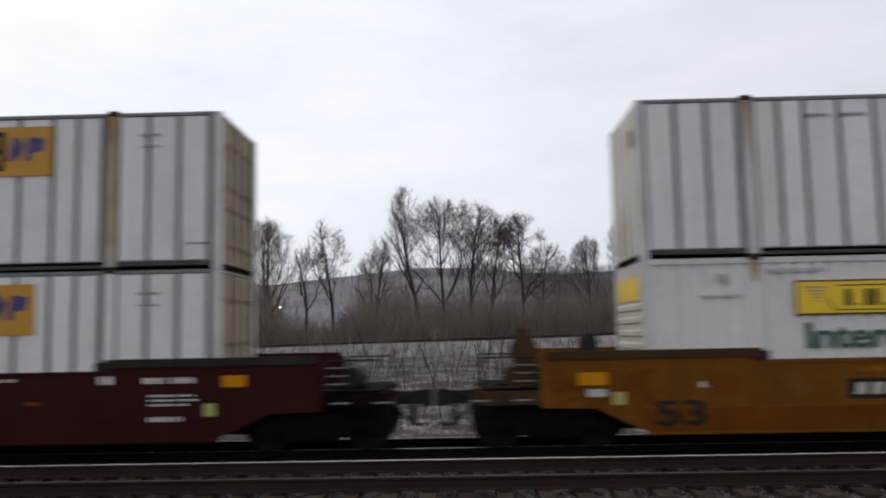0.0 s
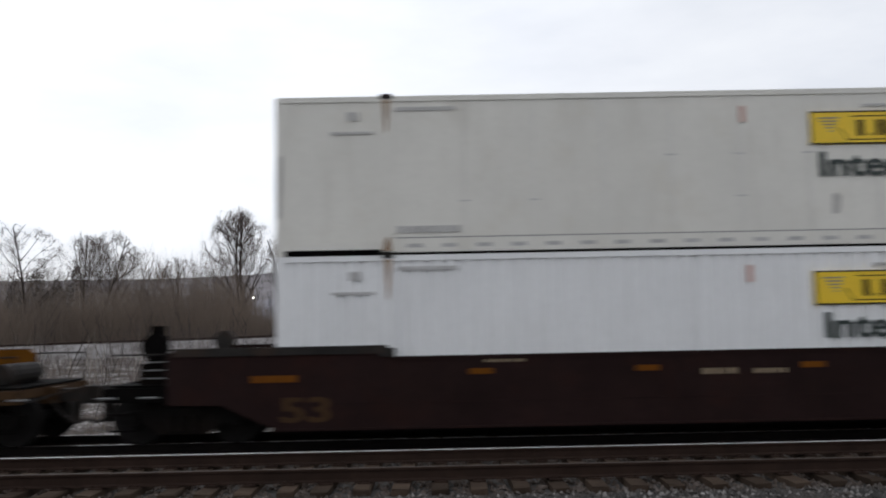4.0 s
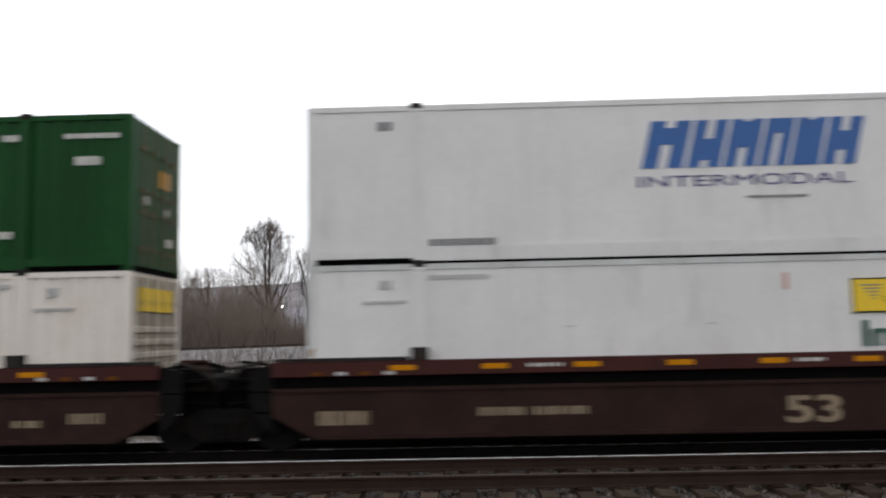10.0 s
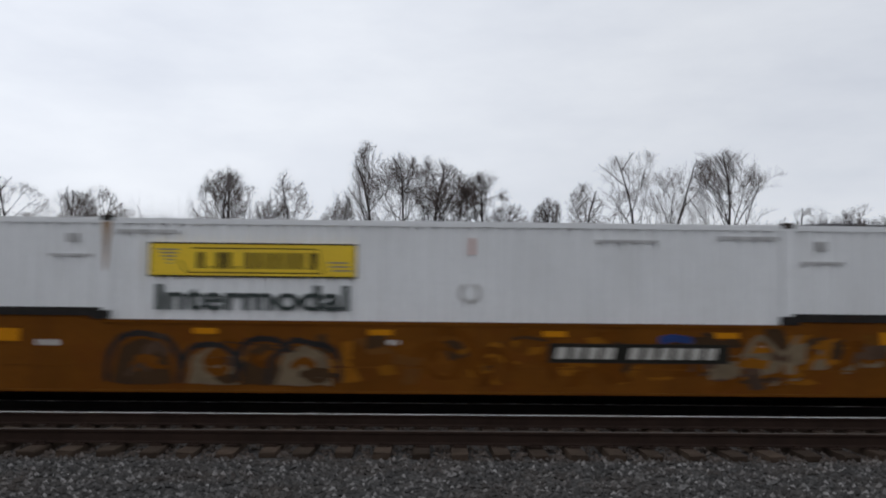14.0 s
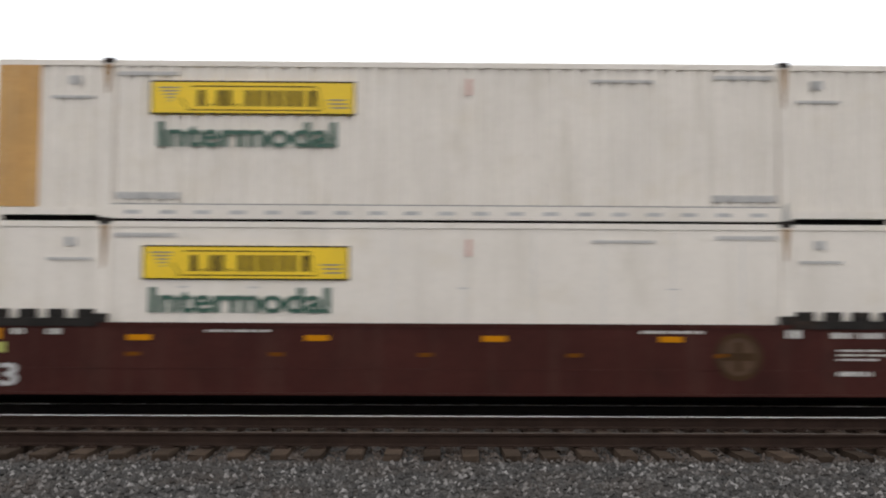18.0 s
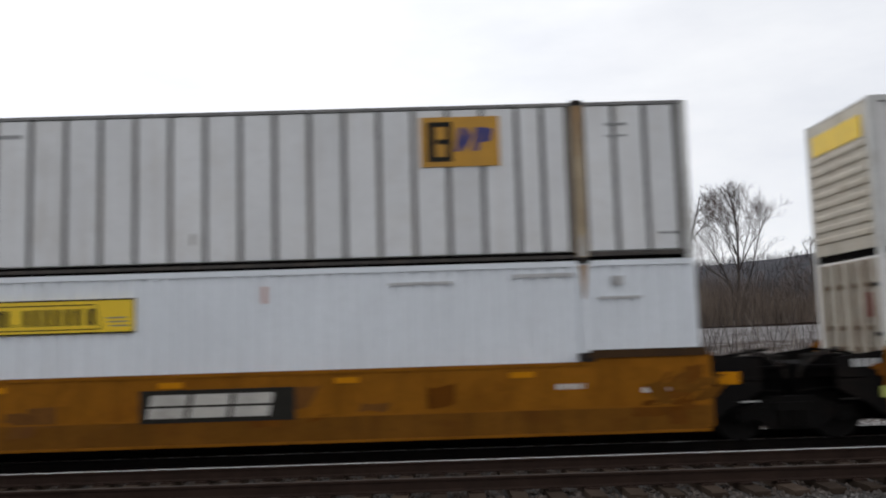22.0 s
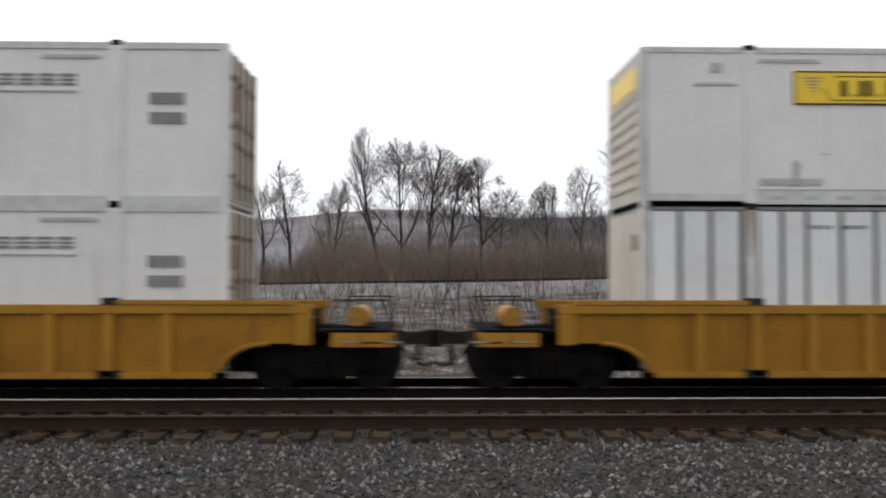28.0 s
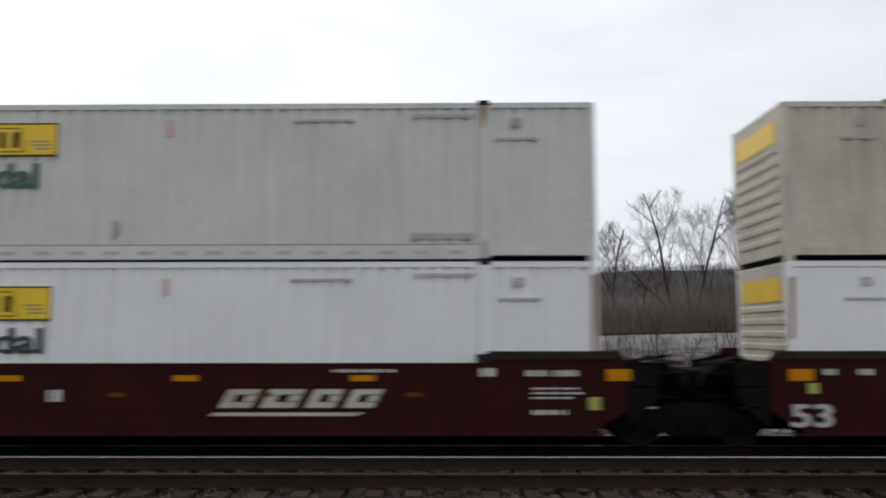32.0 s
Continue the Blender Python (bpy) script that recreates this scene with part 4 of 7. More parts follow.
def side_frame_mesh():
    """Cast truck side: arched top chord, spring nest and axle boxes."""
    bm = bmesh.new()
    slab(bm, [(-1.12, 0.40), (-0.72, 0.40), (-0.42, 0.20), (0.42, 0.20), (0.72, 0.40), (1.12, 0.40), (1.12, 0.58), (0.75, 0.64), (0.4, 0.78), (-0.4, 0.78), (-0.75, 0.64), (-1.12, 0.58)], -0.08, 0.08)
    for x in (-0.89, 0.89):
        rod(bm, (x, -0.13, 0.46), (x, 0.1, 0.46), 0.14, sides=12)
    for x in (-0.2, 0.0, 0.2):
        rod(bm, (x, -0.12, 0.26), (x, -0.12, 0.54), 0.075, sides=8)
    box(bm, -0.36, 0.36, -0.14, 0.12, 0.54, 0.68)
    for x in (-0.55, 0.55):
        box(bm, x - 0.05, x + 0.05, -0.1, 0.08, 0.42, 0.6)
    for x in (-0.89, 0.89):
        for k in range(3):
            a = 2.1 * k + 0.5
            rod(bm, (x + 0.08 * math.cos(a), -0.15, 0.46 + 0.08 * math.sin(a)), (x + 0.08 * math.cos(a), -0.12, 0.46 + 0.08 * math.sin(a)), 0.02, sides=5)
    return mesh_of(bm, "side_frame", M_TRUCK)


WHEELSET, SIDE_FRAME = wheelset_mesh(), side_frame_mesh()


def add_truck(car, index, x):
    bm = bmesh.new()
    box(bm, x - 0.2, x + 0.2, -1.0, 1.0, 0.5, 0.74)
    rod(bm, (x, 0, 0.7), (x, 0, 0.9), 0.22, sides=12)
    part("bolster", bm, M_UNDER, car)
    piece("side_frame", SIDE_FRAME, car, pose(x, -1.0, 0))
    piece("side_frame", SIDE_FRAME, car, pose(x, 1.0, 0, 0, 0, 180))
    for dx in (-0.89, 0.89):
        w = piece("wheelset", WHEELSET, car, pose(x + dx, 0, WHEEL_R))
        WHEELS.append((w, index, x + dx))


def plate_outline(top, raised, bottom, ends, short):
    """Outline of a smooth car side, from the left end; ends: 'joint' or 'coupler' for left and right."""
    e = HALF
    low, high = [], []
    for s, kind in ((-1, ends[0]), (1, ends[1])):
        reach = 1.85 if kind == "coupler" else 0.12 if short else 0.42
        pts_low = [(s * (e - 0.1), bottom), (s * (e + 0.45), bottom + 0.24), (s * (e + 0.9), 0.72), (s * (e + reach), 0.74)] if kind == "coupler" else [(s * (e - (0.02 if short else 0.25)), bottom), (s * (e + reach), bottom + (0.1 if short else 0.42))]
        pts_high = [(s * (e + reach), raised - 0.10), (s * (e + reach - 0.12), raised), (s * (e - 1.95), raised), (s * (e - 2.03), top)]
        low.append(pts_low)
        high.append(pts_high)
    return low[0][::-1] + low[1] + high[1] + high[0][::-1]


def coupler_end(car, s, paint, stand):
    """Platform, steps, hand rails and coupler beyond the well. s: -1 left, 1 right."""
    e = HALF

    def b(bm, x0, x1, y0, y1, z0, z1):
        x0, x1 = sorted((s * x0, s * x1))
        box(bm, x0, x1, y0, y1, z0, z1)

    bm = bmesh.new()
    b(bm, e + 0.1, e + 3.05, -0.28, 0.28, 0.72, 1.02)
    b(bm, e + 2.6, e + 2.9, -1.3, 1.3, 0.88, 1.04)
    part("end_sill", bm, M_UNDER if paint in (M_BLACKCAR, M_OLDBROWN) else M_AMBERDIRT if paint not in (M_MAROON, M_MAROONDUST) else paint, car)
    for y0, y1 in ((SIDE + 0.02, SIDE + 0.16), (-SIDE - 0.16, -SIDE - 0.02)):
        bm = bmesh.new()
        b(bm, e + 1.85, e + 2.95, y0, y1, 0.80, 1.04)
        part("side_sill", bm, {M_AMBERNEW: M_AMBERNEW, M_AMBER: M_AMBERDIRT, M_AMBERMID: M_AMBERDIRT, M_POSTDIRT: M_AMBERDIRT, M_AMBEROLD: M_AMBERDIRT}.get(paint, M_UNDER), car)
    bm = bmesh.new()
    b(bm, e + 0.15, e + 1.75, -1.3, 1.3, 1.0, 1.06)
    b(bm, e + 1.75, e + 2.9, -1.35, 1.35, 1.05, 1.09)
    part("platform", bm, M_UNDER, car)
    bm = bmesh.new()
    b(bm, e + 3.05, e + 3.55, -0.12, 0.12, 0.74, 0.98)
    b(bm, e + 3.5, e + 3.72, -0.2, 0.2, 0.7, 1.02)
    b(bm, e + 3.3, e + 3.42, -0.3, 0.06, 0.36, 0.74)
    part("coupler", bm, M_DARK, car)
    bm = bmesh.new()
    rod(bm, (s * (e + 0.3), SIDE + 0.3, 1.16), (s * (e + 2.6), SIDE + 0.34, 1.13), 0.022, sides=6)
    rod(bm, (s * (e + 0.3), -0.5, 1.12), (s * (e + 2.9), -0.42, 0.7), 0.028, sides=6)
    part("brake_pipe", bm, M_TRUCK, car)
    bm = bmesh.new()
    slab(bm, [(-0.05, 0.45), (0.05, 0.45), (0.09, 1.0), (-0.03, 1.0)], -0.72, -0.68)
    bmesh.ops.translate(bm, verts=bm.verts[:], vec=(s * (e + 2.75), 0, 0))
    part("brake_lever", bm, M_TRUCK, car)
    bm = bmesh.new()
    b(bm, e + 1.35, e + 1.62, SIDE + 0.2, SIDE + 0.5, 1.06, 1.3)
    part("valve_box", bm, M_TRUCK, car)
    bm = bmesh.new()
    for z in (1.2, 1.34, 1.48):
        b(bm, e + 1.92, e + 2.28, SIDE + 0.08, SIDE + 0.1, z, z + 0.02)
    tagged(part("ladder_rung", bm, M_STENCIL, car, "grey ladder rungs beside the platform"), kind="stuff")
    bm = bmesh.new()
    hose = [(s * (e + 3.0), -0.32, 0.78), (s * (e + 3.25), -0.36, 0.5), (s * (e + 3.5), -0.34, 0.36), (s * (e + 3.66), -0.3, 0.42)]
    for u, v in zip(hose, hose[1:]):
        rod(bm, u, v, 0.03, sides=6)
    part("air_hose", bm, M_DARK, car)
    bm = bmesh.new()
    rod(bm, (s * (e + 3.02), SIDE + 0.12, 0.82), (s * (e + 3.02), -0.4, 0.88), 0.016, sides=5)
    rod(bm, (s * (e + 3.02), -0.4, 0.88), (s * (e + 3.5), -0.1, 1.0), 0.016, sides=5)
    part("uncoupling_lever", bm, M_DARK, car)
    bm = bmesh.new()
    for x in (e + 2.0, e + 2.75):
        rod(bm, (s * x, SIDE + 0.015, 0.88), (s * (x + 0.34), SIDE + 0.015, 0.88), 0.018, sides=5)
    tagged(part("grab_iron", bm, M_STENCIL, car, "thin grey grab irons"), kind="stuff")
    bm = bmesh.new()
    for z in (0.3, 0.58, 0.86):
        b(bm, e + 2.35, e + 2.9, SIDE + 0.02, SIDE + 0.06, z, z + 0.03)
    for x in (e + 2.35, e + 2.88):
        b(bm, x, x + 0.03, SIDE + 0.02, SIDE + 0.06, 0.3, 1.0)
    tagged(part("step", bm, M_UNDER, car, "steel steps under the end platform"), kind="stuff")
    p = [(s * (e + 1.9), SIDE + 0.1, 1.05), (s * (e + 1.9), SIDE + 0.1, 1.62), (s * (e + 2.85), SIDE + 0.1, 1.62), (s * (e + 2.85), SIDE + 0.1, 1.05)]
    for q in (p, [(x, -y, z) for x, y, z in p]):
        bm = bmesh.new()
        for u, v in zip(q, q[1:]):
            rod(bm, u, v, 0.016, sides=6)
        part("hand_rail", bm, M_DARK, car)
    bm = bmesh.new()
    rod(bm, (s * (e + 2.25), -0.75, 1.28), (s * (e + 2.25), 0.55, 1.28), 0.2, sides=14)
    part("air_tank", bm, M_AMBERNEW if paint is M_AMBERNEW else M_DARK, car)
    bm = bmesh.new()
    rod(bm, (s * (e + 1.3), 0.2, 1.06), (s * (e + 1.3), 0.2, 1.42), 0.16, sides=10)
    part("brake_valve", bm, M_DARK, car)
    bm = bmesh.new()
    b(bm, e + 0.9, e + 1.2, -0.6, -0.2, 1.06, 1.4)
    part("brake_cylinder", bm, M_DARK, car)
    if stand:
        bm = bmesh.new()
        b(bm, e + 1.95, e + 2.3, -1.2, -1.05, 1.05, 1.95)
        b(bm, e + 2.02, e + 2.22, -1.25, -1.0, 1.9, 2.12)
        b(bm, e + 1.8, e + 2.4, -1.25, -0.8, 1.05, 1.45)
        rod(bm, (s * (e + 2.12), -1.24, 1.75), (s * (e + 2.12), -1.30, 1.75), 0.25, sides=16)
        part("brake_stand", bm, M_AMBERDIRT if paint in (M_AMBER, M_AMBERMID) else M_UNDER, car, "upright hand brake stand")
        bm = bmesh.new()
        rod(bm, (s * (e + 0.95), -1.15, 1.85), (s * (e + 0.95), -0.95, 1.85), 0.17, sides=14)
        b(bm, e + 0.9, e + 1.0, -1.1, -1.0, 1.5, 1.75)
        part("air_reservoir", bm, M_DARK, car)


def joint_end(car, s, paint, start):
    """Articulated end: a narrow bridge over the shared truck."""
    e = HALF
    bm = bmesh.new()
    x0, x1 = sorted((s * (e + 0.05), s * (e + 1.55)))
    box(bm, x0, x1, -0.95, 0.95, 0.66, 1.34)
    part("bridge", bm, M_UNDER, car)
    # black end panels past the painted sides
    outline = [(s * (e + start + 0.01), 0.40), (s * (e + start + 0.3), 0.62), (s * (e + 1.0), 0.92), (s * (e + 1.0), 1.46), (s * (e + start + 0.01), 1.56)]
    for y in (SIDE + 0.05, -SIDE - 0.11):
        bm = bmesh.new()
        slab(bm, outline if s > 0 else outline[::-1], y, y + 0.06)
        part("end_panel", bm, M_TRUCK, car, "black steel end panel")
    if paint in (M_AMBER, M_AMBERMID, M_AMBEROLD):
        x0, x1 = sorted((s * (e + 0.24), s * (e + 0.62)))
        if s > 0:
            box_part("reflector", M_REFLECT, car, x0, x1, SIDE + 0.042, SIDE + 0.06, 1.04, 1.26)
        else:
            bm = bmesh.new()
            for k in range(4):
                box(bm, x0 - 0.1 + 0.13 * k, x0 - 0.01 + 0.13 * k, SIDE + 0.042, SIDE + 0.06, 1.28, 1.42)
            tagged(part("stencil", bm, M_FADED, car), kind="stuff")
            box_part("tag", M_TAG, car, -e - 0.26, -e - 0.06, SIDE - 0.006, SIDE + 0.06, 0.74, 0.94, "yellow-green paper tag")
    for k in range(3):
        bm = bmesh.new()
        run = [(s * (e + 0.55 + 0.2 * k), SIDE + 0.4 + 0.1 * k, 1.36), (s * (e + 0.85 + 0.2 * k), SIDE + 0.32, 1.62 - 0.05 * k), (s * (e + 1.2 + 0.15 * k), SIDE + 0.3, 1.5), (s * (e + 1.55), SIDE + 0.34, 1.22 - 0.06 * k)]
        for u, v in zip(run, run[1:]):
            rod(bm, u, v, 0.028, sides=6)
        part("air_hose", bm, M_DARK, car)
    bm = bmesh.new()
    x0, x1 = sorted((s * (e + 0.42), s * (e + 1.45)))
    box(bm, x0, x1, SIDE + 0.06, SIDE + 0.42, 1.28, 1.33)
    slab(bm, [(x0, 1.12), (x1, 1.12), (x1, 1.29), (x0, 1.29)] if s > 0 else [(x0, 1.12), (x1, 1.12), (x1, 1.29), (x0, 1.29)], SIDE + 0.2, SIDE + 0.26)
    x0, x1 = sorted((s * (e + 0.75), s * (e + 1.3)))
    box(bm, x0, x1, SIDE + 0.3, SIDE + 0.8, 1.33, 1.5)
    rod(bm, (s * (e + 0.45), SIDE + 0.5, 1.5), (s * (e + 1.3), SIDE + 0.5, 1.62), 0.03, sides=6)
    part("walkway", bm, M_UNDER, car)
    bm = bmesh.new()
    rod(bm, (s * (e + 0.2), SIDE + 0.35, 0.98), (s * (e + 1.5), SIDE + 0.5, 0.86), 0.025, sides=6)
    rod(bm, (s * (e + 0.3), -0.3, 1.25), (s * (e + 1.6), -0.3, 1.2), 0.03, sides=6)
    part("brake_pipe", bm, M_TRUCK, car)
    bm = bmesh.new()
    x0, x1 = sorted((s * (e + 0.5), s * (e + 0.85)))
    box(bm, x0, x1, SIDE + 0.25, SIDE + 0.55, 0.95, 1.2)
    part("valve_box", bm, M_TRUCK, car)
    bm = bmesh.new()
    for z in (0.72, 1.08):
        x0, x1 = sorted((s * (e + 0.55), s * (e + 0.95)))
        box(bm, x0, x1, SIDE + 0.05, SIDE + 0.09, z, z + 0.025)
    tagged(part("step", bm, M_FADED if s > 0 else M_DARK, car, "thin steel rungs"), kind="stuff")


def well_inside(car, paint, ends):
    """Floor bearers, far side and end walls of the well."""
    bm = bmesh.new()
    for x in np.linspace(-HALF + 0.4, HALF - 0.4, 9):
        box(bm, x - 0.12, x + 0.12, SIDE + 0.05, -SIDE - 0.05, 0.24, 0.36)
    for y in (SIDE + 0.04, -SIDE - 0.22):
        box(bm, -HALF, HALF, y, y + 0.18, 0.22, 0.34)
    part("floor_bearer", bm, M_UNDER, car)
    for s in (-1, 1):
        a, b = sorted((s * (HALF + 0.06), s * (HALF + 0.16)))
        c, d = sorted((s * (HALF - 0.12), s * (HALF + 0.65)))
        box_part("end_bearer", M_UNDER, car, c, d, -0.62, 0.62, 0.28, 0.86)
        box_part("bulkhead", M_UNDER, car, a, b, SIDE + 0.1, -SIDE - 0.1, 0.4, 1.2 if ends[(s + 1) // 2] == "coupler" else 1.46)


def reflectors(car, spots, mat=None, size=(0.42, 0.1), out=0.0):
    bm = bmesh.new()
    box(bm, 0, size[0], SIDE - 0.012 + out, SIDE + 0.01 + out, 0, size[1])
    me = mesh_of(bm, "reflector", mat or M_REFLECT)
    for x, z in spots:
        piece("reflector", me, car, pose(x, 0, z))


def car_stencils(car, spots, mat=None, depth=0.0):
    for x0, x1, z, h in spots:
        bm = bmesh.new()
        x = x0
        while x < x1 - 0.01:
            w = min(0.10 + 0.04 * math.sin(29 * x), x1 - x)
            box(bm, x, x + w, SIDE - 0.005 + depth, SIDE + 0.02 + depth, z, z + h)
            x += w + 0.045
        tagged(part("stencil", bm, mat or M_OFFWHITE, car), kind="stuff")


def name_plate(car, x0, w, z0, h, slots, lean=0.0):
    """Black plate with white blocks of lettering."""
    plate = box_part("name_plate", M_INK, car, x0, x0 + w, SIDE - 0.012, SIDE + 0.01, z0, z0 + h, "black plate with white lettering in blocks")
    bm = bmesh.new()
    x = x0 + 0.12
    for k in slots:
        if k > 0:
            if k > 0.5:
                for v0, v1 in ((0.0, 0.44), (0.54, 1.0)):
                    slab(bm, [(x + u * k + lean * v, z0 + 0.08 + v * (h - 0.16)) for u, v in ((0.0, v0), (0.95, v0), (0.95, v1), (0.0, v1))], SIDE - 0.017, SIDE)
            else:
                slab(bm, [(x, z0 + 0.07), (x + k * 0.8, z0 + 0.07), (x + k * 0.8 + lean, z0 + h - 0.07), (x + lean, z0 + h - 0.07)], SIDE - 0.017, SIDE)
        x += abs(k) + 0.05
    tagged(part("lettering", bm, M_WORNWHITE, plate), kind="stuff")


def smooth_car(index, paint, ends, label, stands=(False, False), truck_right=True, number_at=None, number_paint=None, z_top=1.50, z_raised=1.70, teeth=False):
    """One well unit with smooth plate sides."""
    car = tagged(new("well_car"), label, "rail car", "well cars of the freight train")
    short = paint in (M_AMBER, M_AMBERMID, M_AMBEROLD)
    outline = plate_outline(z_top, z_raised, 0.26, ends, short)
    for y0, y1 in ((SIDE, SIDE + 0.06), (-SIDE - 0.06, -SIDE)):
        bm = bmesh.new()
        slab(bm, outline, y0, y1)
        part("side_plate", bm, paint, car)
    dark = paint not in (M_AMBER, M_AMBERMID)
    for y in (SIDE - 0.02, -SIDE - 0.04):
        bm = bmesh.new()
        box(bm, -HALF + 2.03, HALF - 2.03, y, y + 0.06, z_top - 0.05, z_top + 0.012)
        part("top_flange", bm, paint, car)
        for s, kind in ((-1, ends[0]), (1, ends[1])):
            reach = 1.75 if kind == "coupler" else 0.06 if short else 0.35
            x0, x1 = sorted((s * (HALF - 1.98), s * (HALF + reach)))
            box_part("end_cap", M_DARK if dark else M_AMBERDIRT, car, x0, x1, y - 0.012, y + 0.075, z_raised - 0.13, z_raised + 0.012)
    if teeth:
        bm = bmesh.new()
        box(bm, -0.13, 0.13, SIDE - 0.03, SIDE + 0.10, z_raised + 0.014, z_raised + 0.17)
        tooth = mesh_of(bm, "stake", M_DARK)
        for s in (-1, 1):
            for k in range(5):
                piece("stake", tooth, car, pose(s * (HALF - 1.75 + 0.5 * k), 0, 0))
    for x in (-POST, POST):
        box_part("guide", M_DARK, car, x - 0.16, x + 0.1, SIDE - 0.03, SIDE + 0.16, z_top + 0.014, z_top + 0.16)
    if paint in (M_AMBER, M_AMBERMID):
        bm = bmesh.new()
        slab(bm, [(-HALF - 0.02, 0.305), (HALF + 0.02, 0.305), (HALF + 0.1, 0.40), (HALF + 0.1, 0.70), (-HALF - 0.1, 0.70), (-HALF - 0.1, 0.40)], SIDE - 0.004, SIDE + 0.03)
        part("lower_plate", bm, M_AMBERLOW if paint is M_AMBER else M_AMBER, car, "rust-brown lower side plate")
    box_part("lower_fold", paint, car, -HALF - 0.05, HALF + 0.05, SIDE - 0.018, SIDE + 0.02, 0.26, 0.30)
    box_part("mid_weld", paint, car, -HALF, HALF, SIDE - 0.006, SIDE + 0.02, 0.70, 0.725)
    well_inside(car, paint, ends)
    for s, kind, stand in ((-1, ends[0], stands[0]), (1, ends[1], stands[1])):
        if kind == "coupler":
            coupler_end(car, s, paint, stand)
            add_truck(car, index, s * (HALF + 1.68))
        else:
            joint_end(car, s, paint, 0.12 if short else 0.42)
    if ends[1] == "joint" and truck_right:
        add_truck(car, index, HALF + 1.67)
    if number_at is not None:
        letters("53", 0.38 if paint in (M_MAROON, M_MAROONDUST) else 0.42, number_paint or M_INK, car, number_at, SIDE - 0.006, 0.42, "number", width=0.7 if paint in (M_MAROON, M_MAROONDUST) else 0.85)
    return car


def ribbed_car(index, paint, label, number_at=None, plate_at=None, panel_paint=None, posts=15):
    """Stand-alone well car with a heavy top chord, side posts and arched ends."""
    car = tagged(new("well_car"), label, "rail car", "well cars of the freight train")
    e, panel_paint = HALF, panel_paint or paint
    arch = [(e - 0.12 + 0.86 * (1 - math.cos(a)), 0.28 + 0.58 * math.sin(a)) for a in np.linspace(0.15, math.pi / 2, 7)]
    right = [(e - 0.2, 0.28)] + arch + [(e + 1.42, 0.86), (e + 1.42, 1.42)]
    outline = [(-x, z) for x, z in right[::-1]] + right
    outline = [(-x, z) for x, z in right][::-1] + right
    for y0, y1 in ((SIDE + 0.06, SIDE + 0.1), (-SIDE - 0.1, -SIDE - 0.06)):
        bm = bmesh.new()
        slab(bm, outline, y0, y1)
        part("side_panel", bm, panel_paint, car)
    for y in (SIDE - 0.02, -SIDE - 0.14):
        box_part("top_chord", paint, car, -e - 1.5, e + 1.5, y, y + 0.16, 1.38, 1.54, bevel=0.012)
        box_part("bottom_chord", paint, car, -e + 0.2, e - 0.2, y + 0.01, y + 0.14, 0.26, 0.36)
    for s in (-1, 1):
        x0, x1 = sorted((s * (e - 2.0), s * (e + 1.25)))
        box_part("end_chord", paint, car, x0, x1, SIDE - 0.04, SIDE + 0.14, 1.545, 1.62)
        x0, x1 = sorted((s * (e + 1.22), s * (e + 1.5)))
        box_part("end_post", paint, car, x0, x1, SIDE - 0.03, SIDE + 0.14, 0.84, 1.38)
        bm = bmesh.new()
        rim = [(s * x, z) for x, z in arch]
        for p, q in zip(rim, rim[1:]):
            rod(bm, (p[0], SIDE + 0.03, p[1]), (q[0], SIDE + 0.03, q[1]), 0.045, sides=6)
        part("arch_rim", bm, paint, car)
    bm = bmesh.new()
    slab(bm, [(-0.11, 0.3), (0.11, 0.3), (0.075, 1.38), (-0.075, 1.38)], SIDE - 0.03, SIDE + 0.08)
    post = mesh_of(bm, "side_post", paint)
    for x in np.linspace(-e + 1.0 if posts > 8 else -e + 1.9, e - 1.0 if posts > 8 else e - 1.9, posts):
        piece("side_post", post, car, pose(x, 0, 0))
    bm = bmesh.new()
    box(bm, -0.2, 0.2, SIDE - 0.03, SIDE + 0.1, 0.26, 0.4)
    foot = mesh_of(bm, "post_foot", M_DARK)
    for x in (-POST, 0.0, POST):
        piece("post_foot", foot, car, pose(x, 0, 0))
    for x in (-POST, POST):
        box_part("guide", M_DARK, car, x - 0.13, x + 0.13, SIDE - 0.045, SIDE + 0.16, 1.545, 1.66)
    well_inside(car, paint, ("coupler", "coupler"))
    for s in (-1, 1):
        coupler_end(car, s, paint, False)
        add_truck(car, index, s * (HALF + 1.68))
    if number_at is not None:
        letters("53", 0.26, M_INK, car, number_at, SIDE + 0.052, 0.9, "number", width=0.48)
    if plate_at is not None:
        bm = bmesh.new()
        box(bm, plate_at, plate_at + 1.75, SIDE - 0.02, SIDE + 0.05, 0.82, 1.1)
        plate = part("name_plate", bm, M_INK, car, "worn black plate with faded white blocks")
        bm = bmesh.new()
        for k in range(4):
            box(bm, plate_at + 0.1 + 0.42 * k, plate_at + 0.38 + 0.42 * k, SIDE - 0.025, SIDE, 0.86, 1.05)
        tagged(part("lettering", bm, M_WORNWHITE, plate), kind="stuff")
    return car


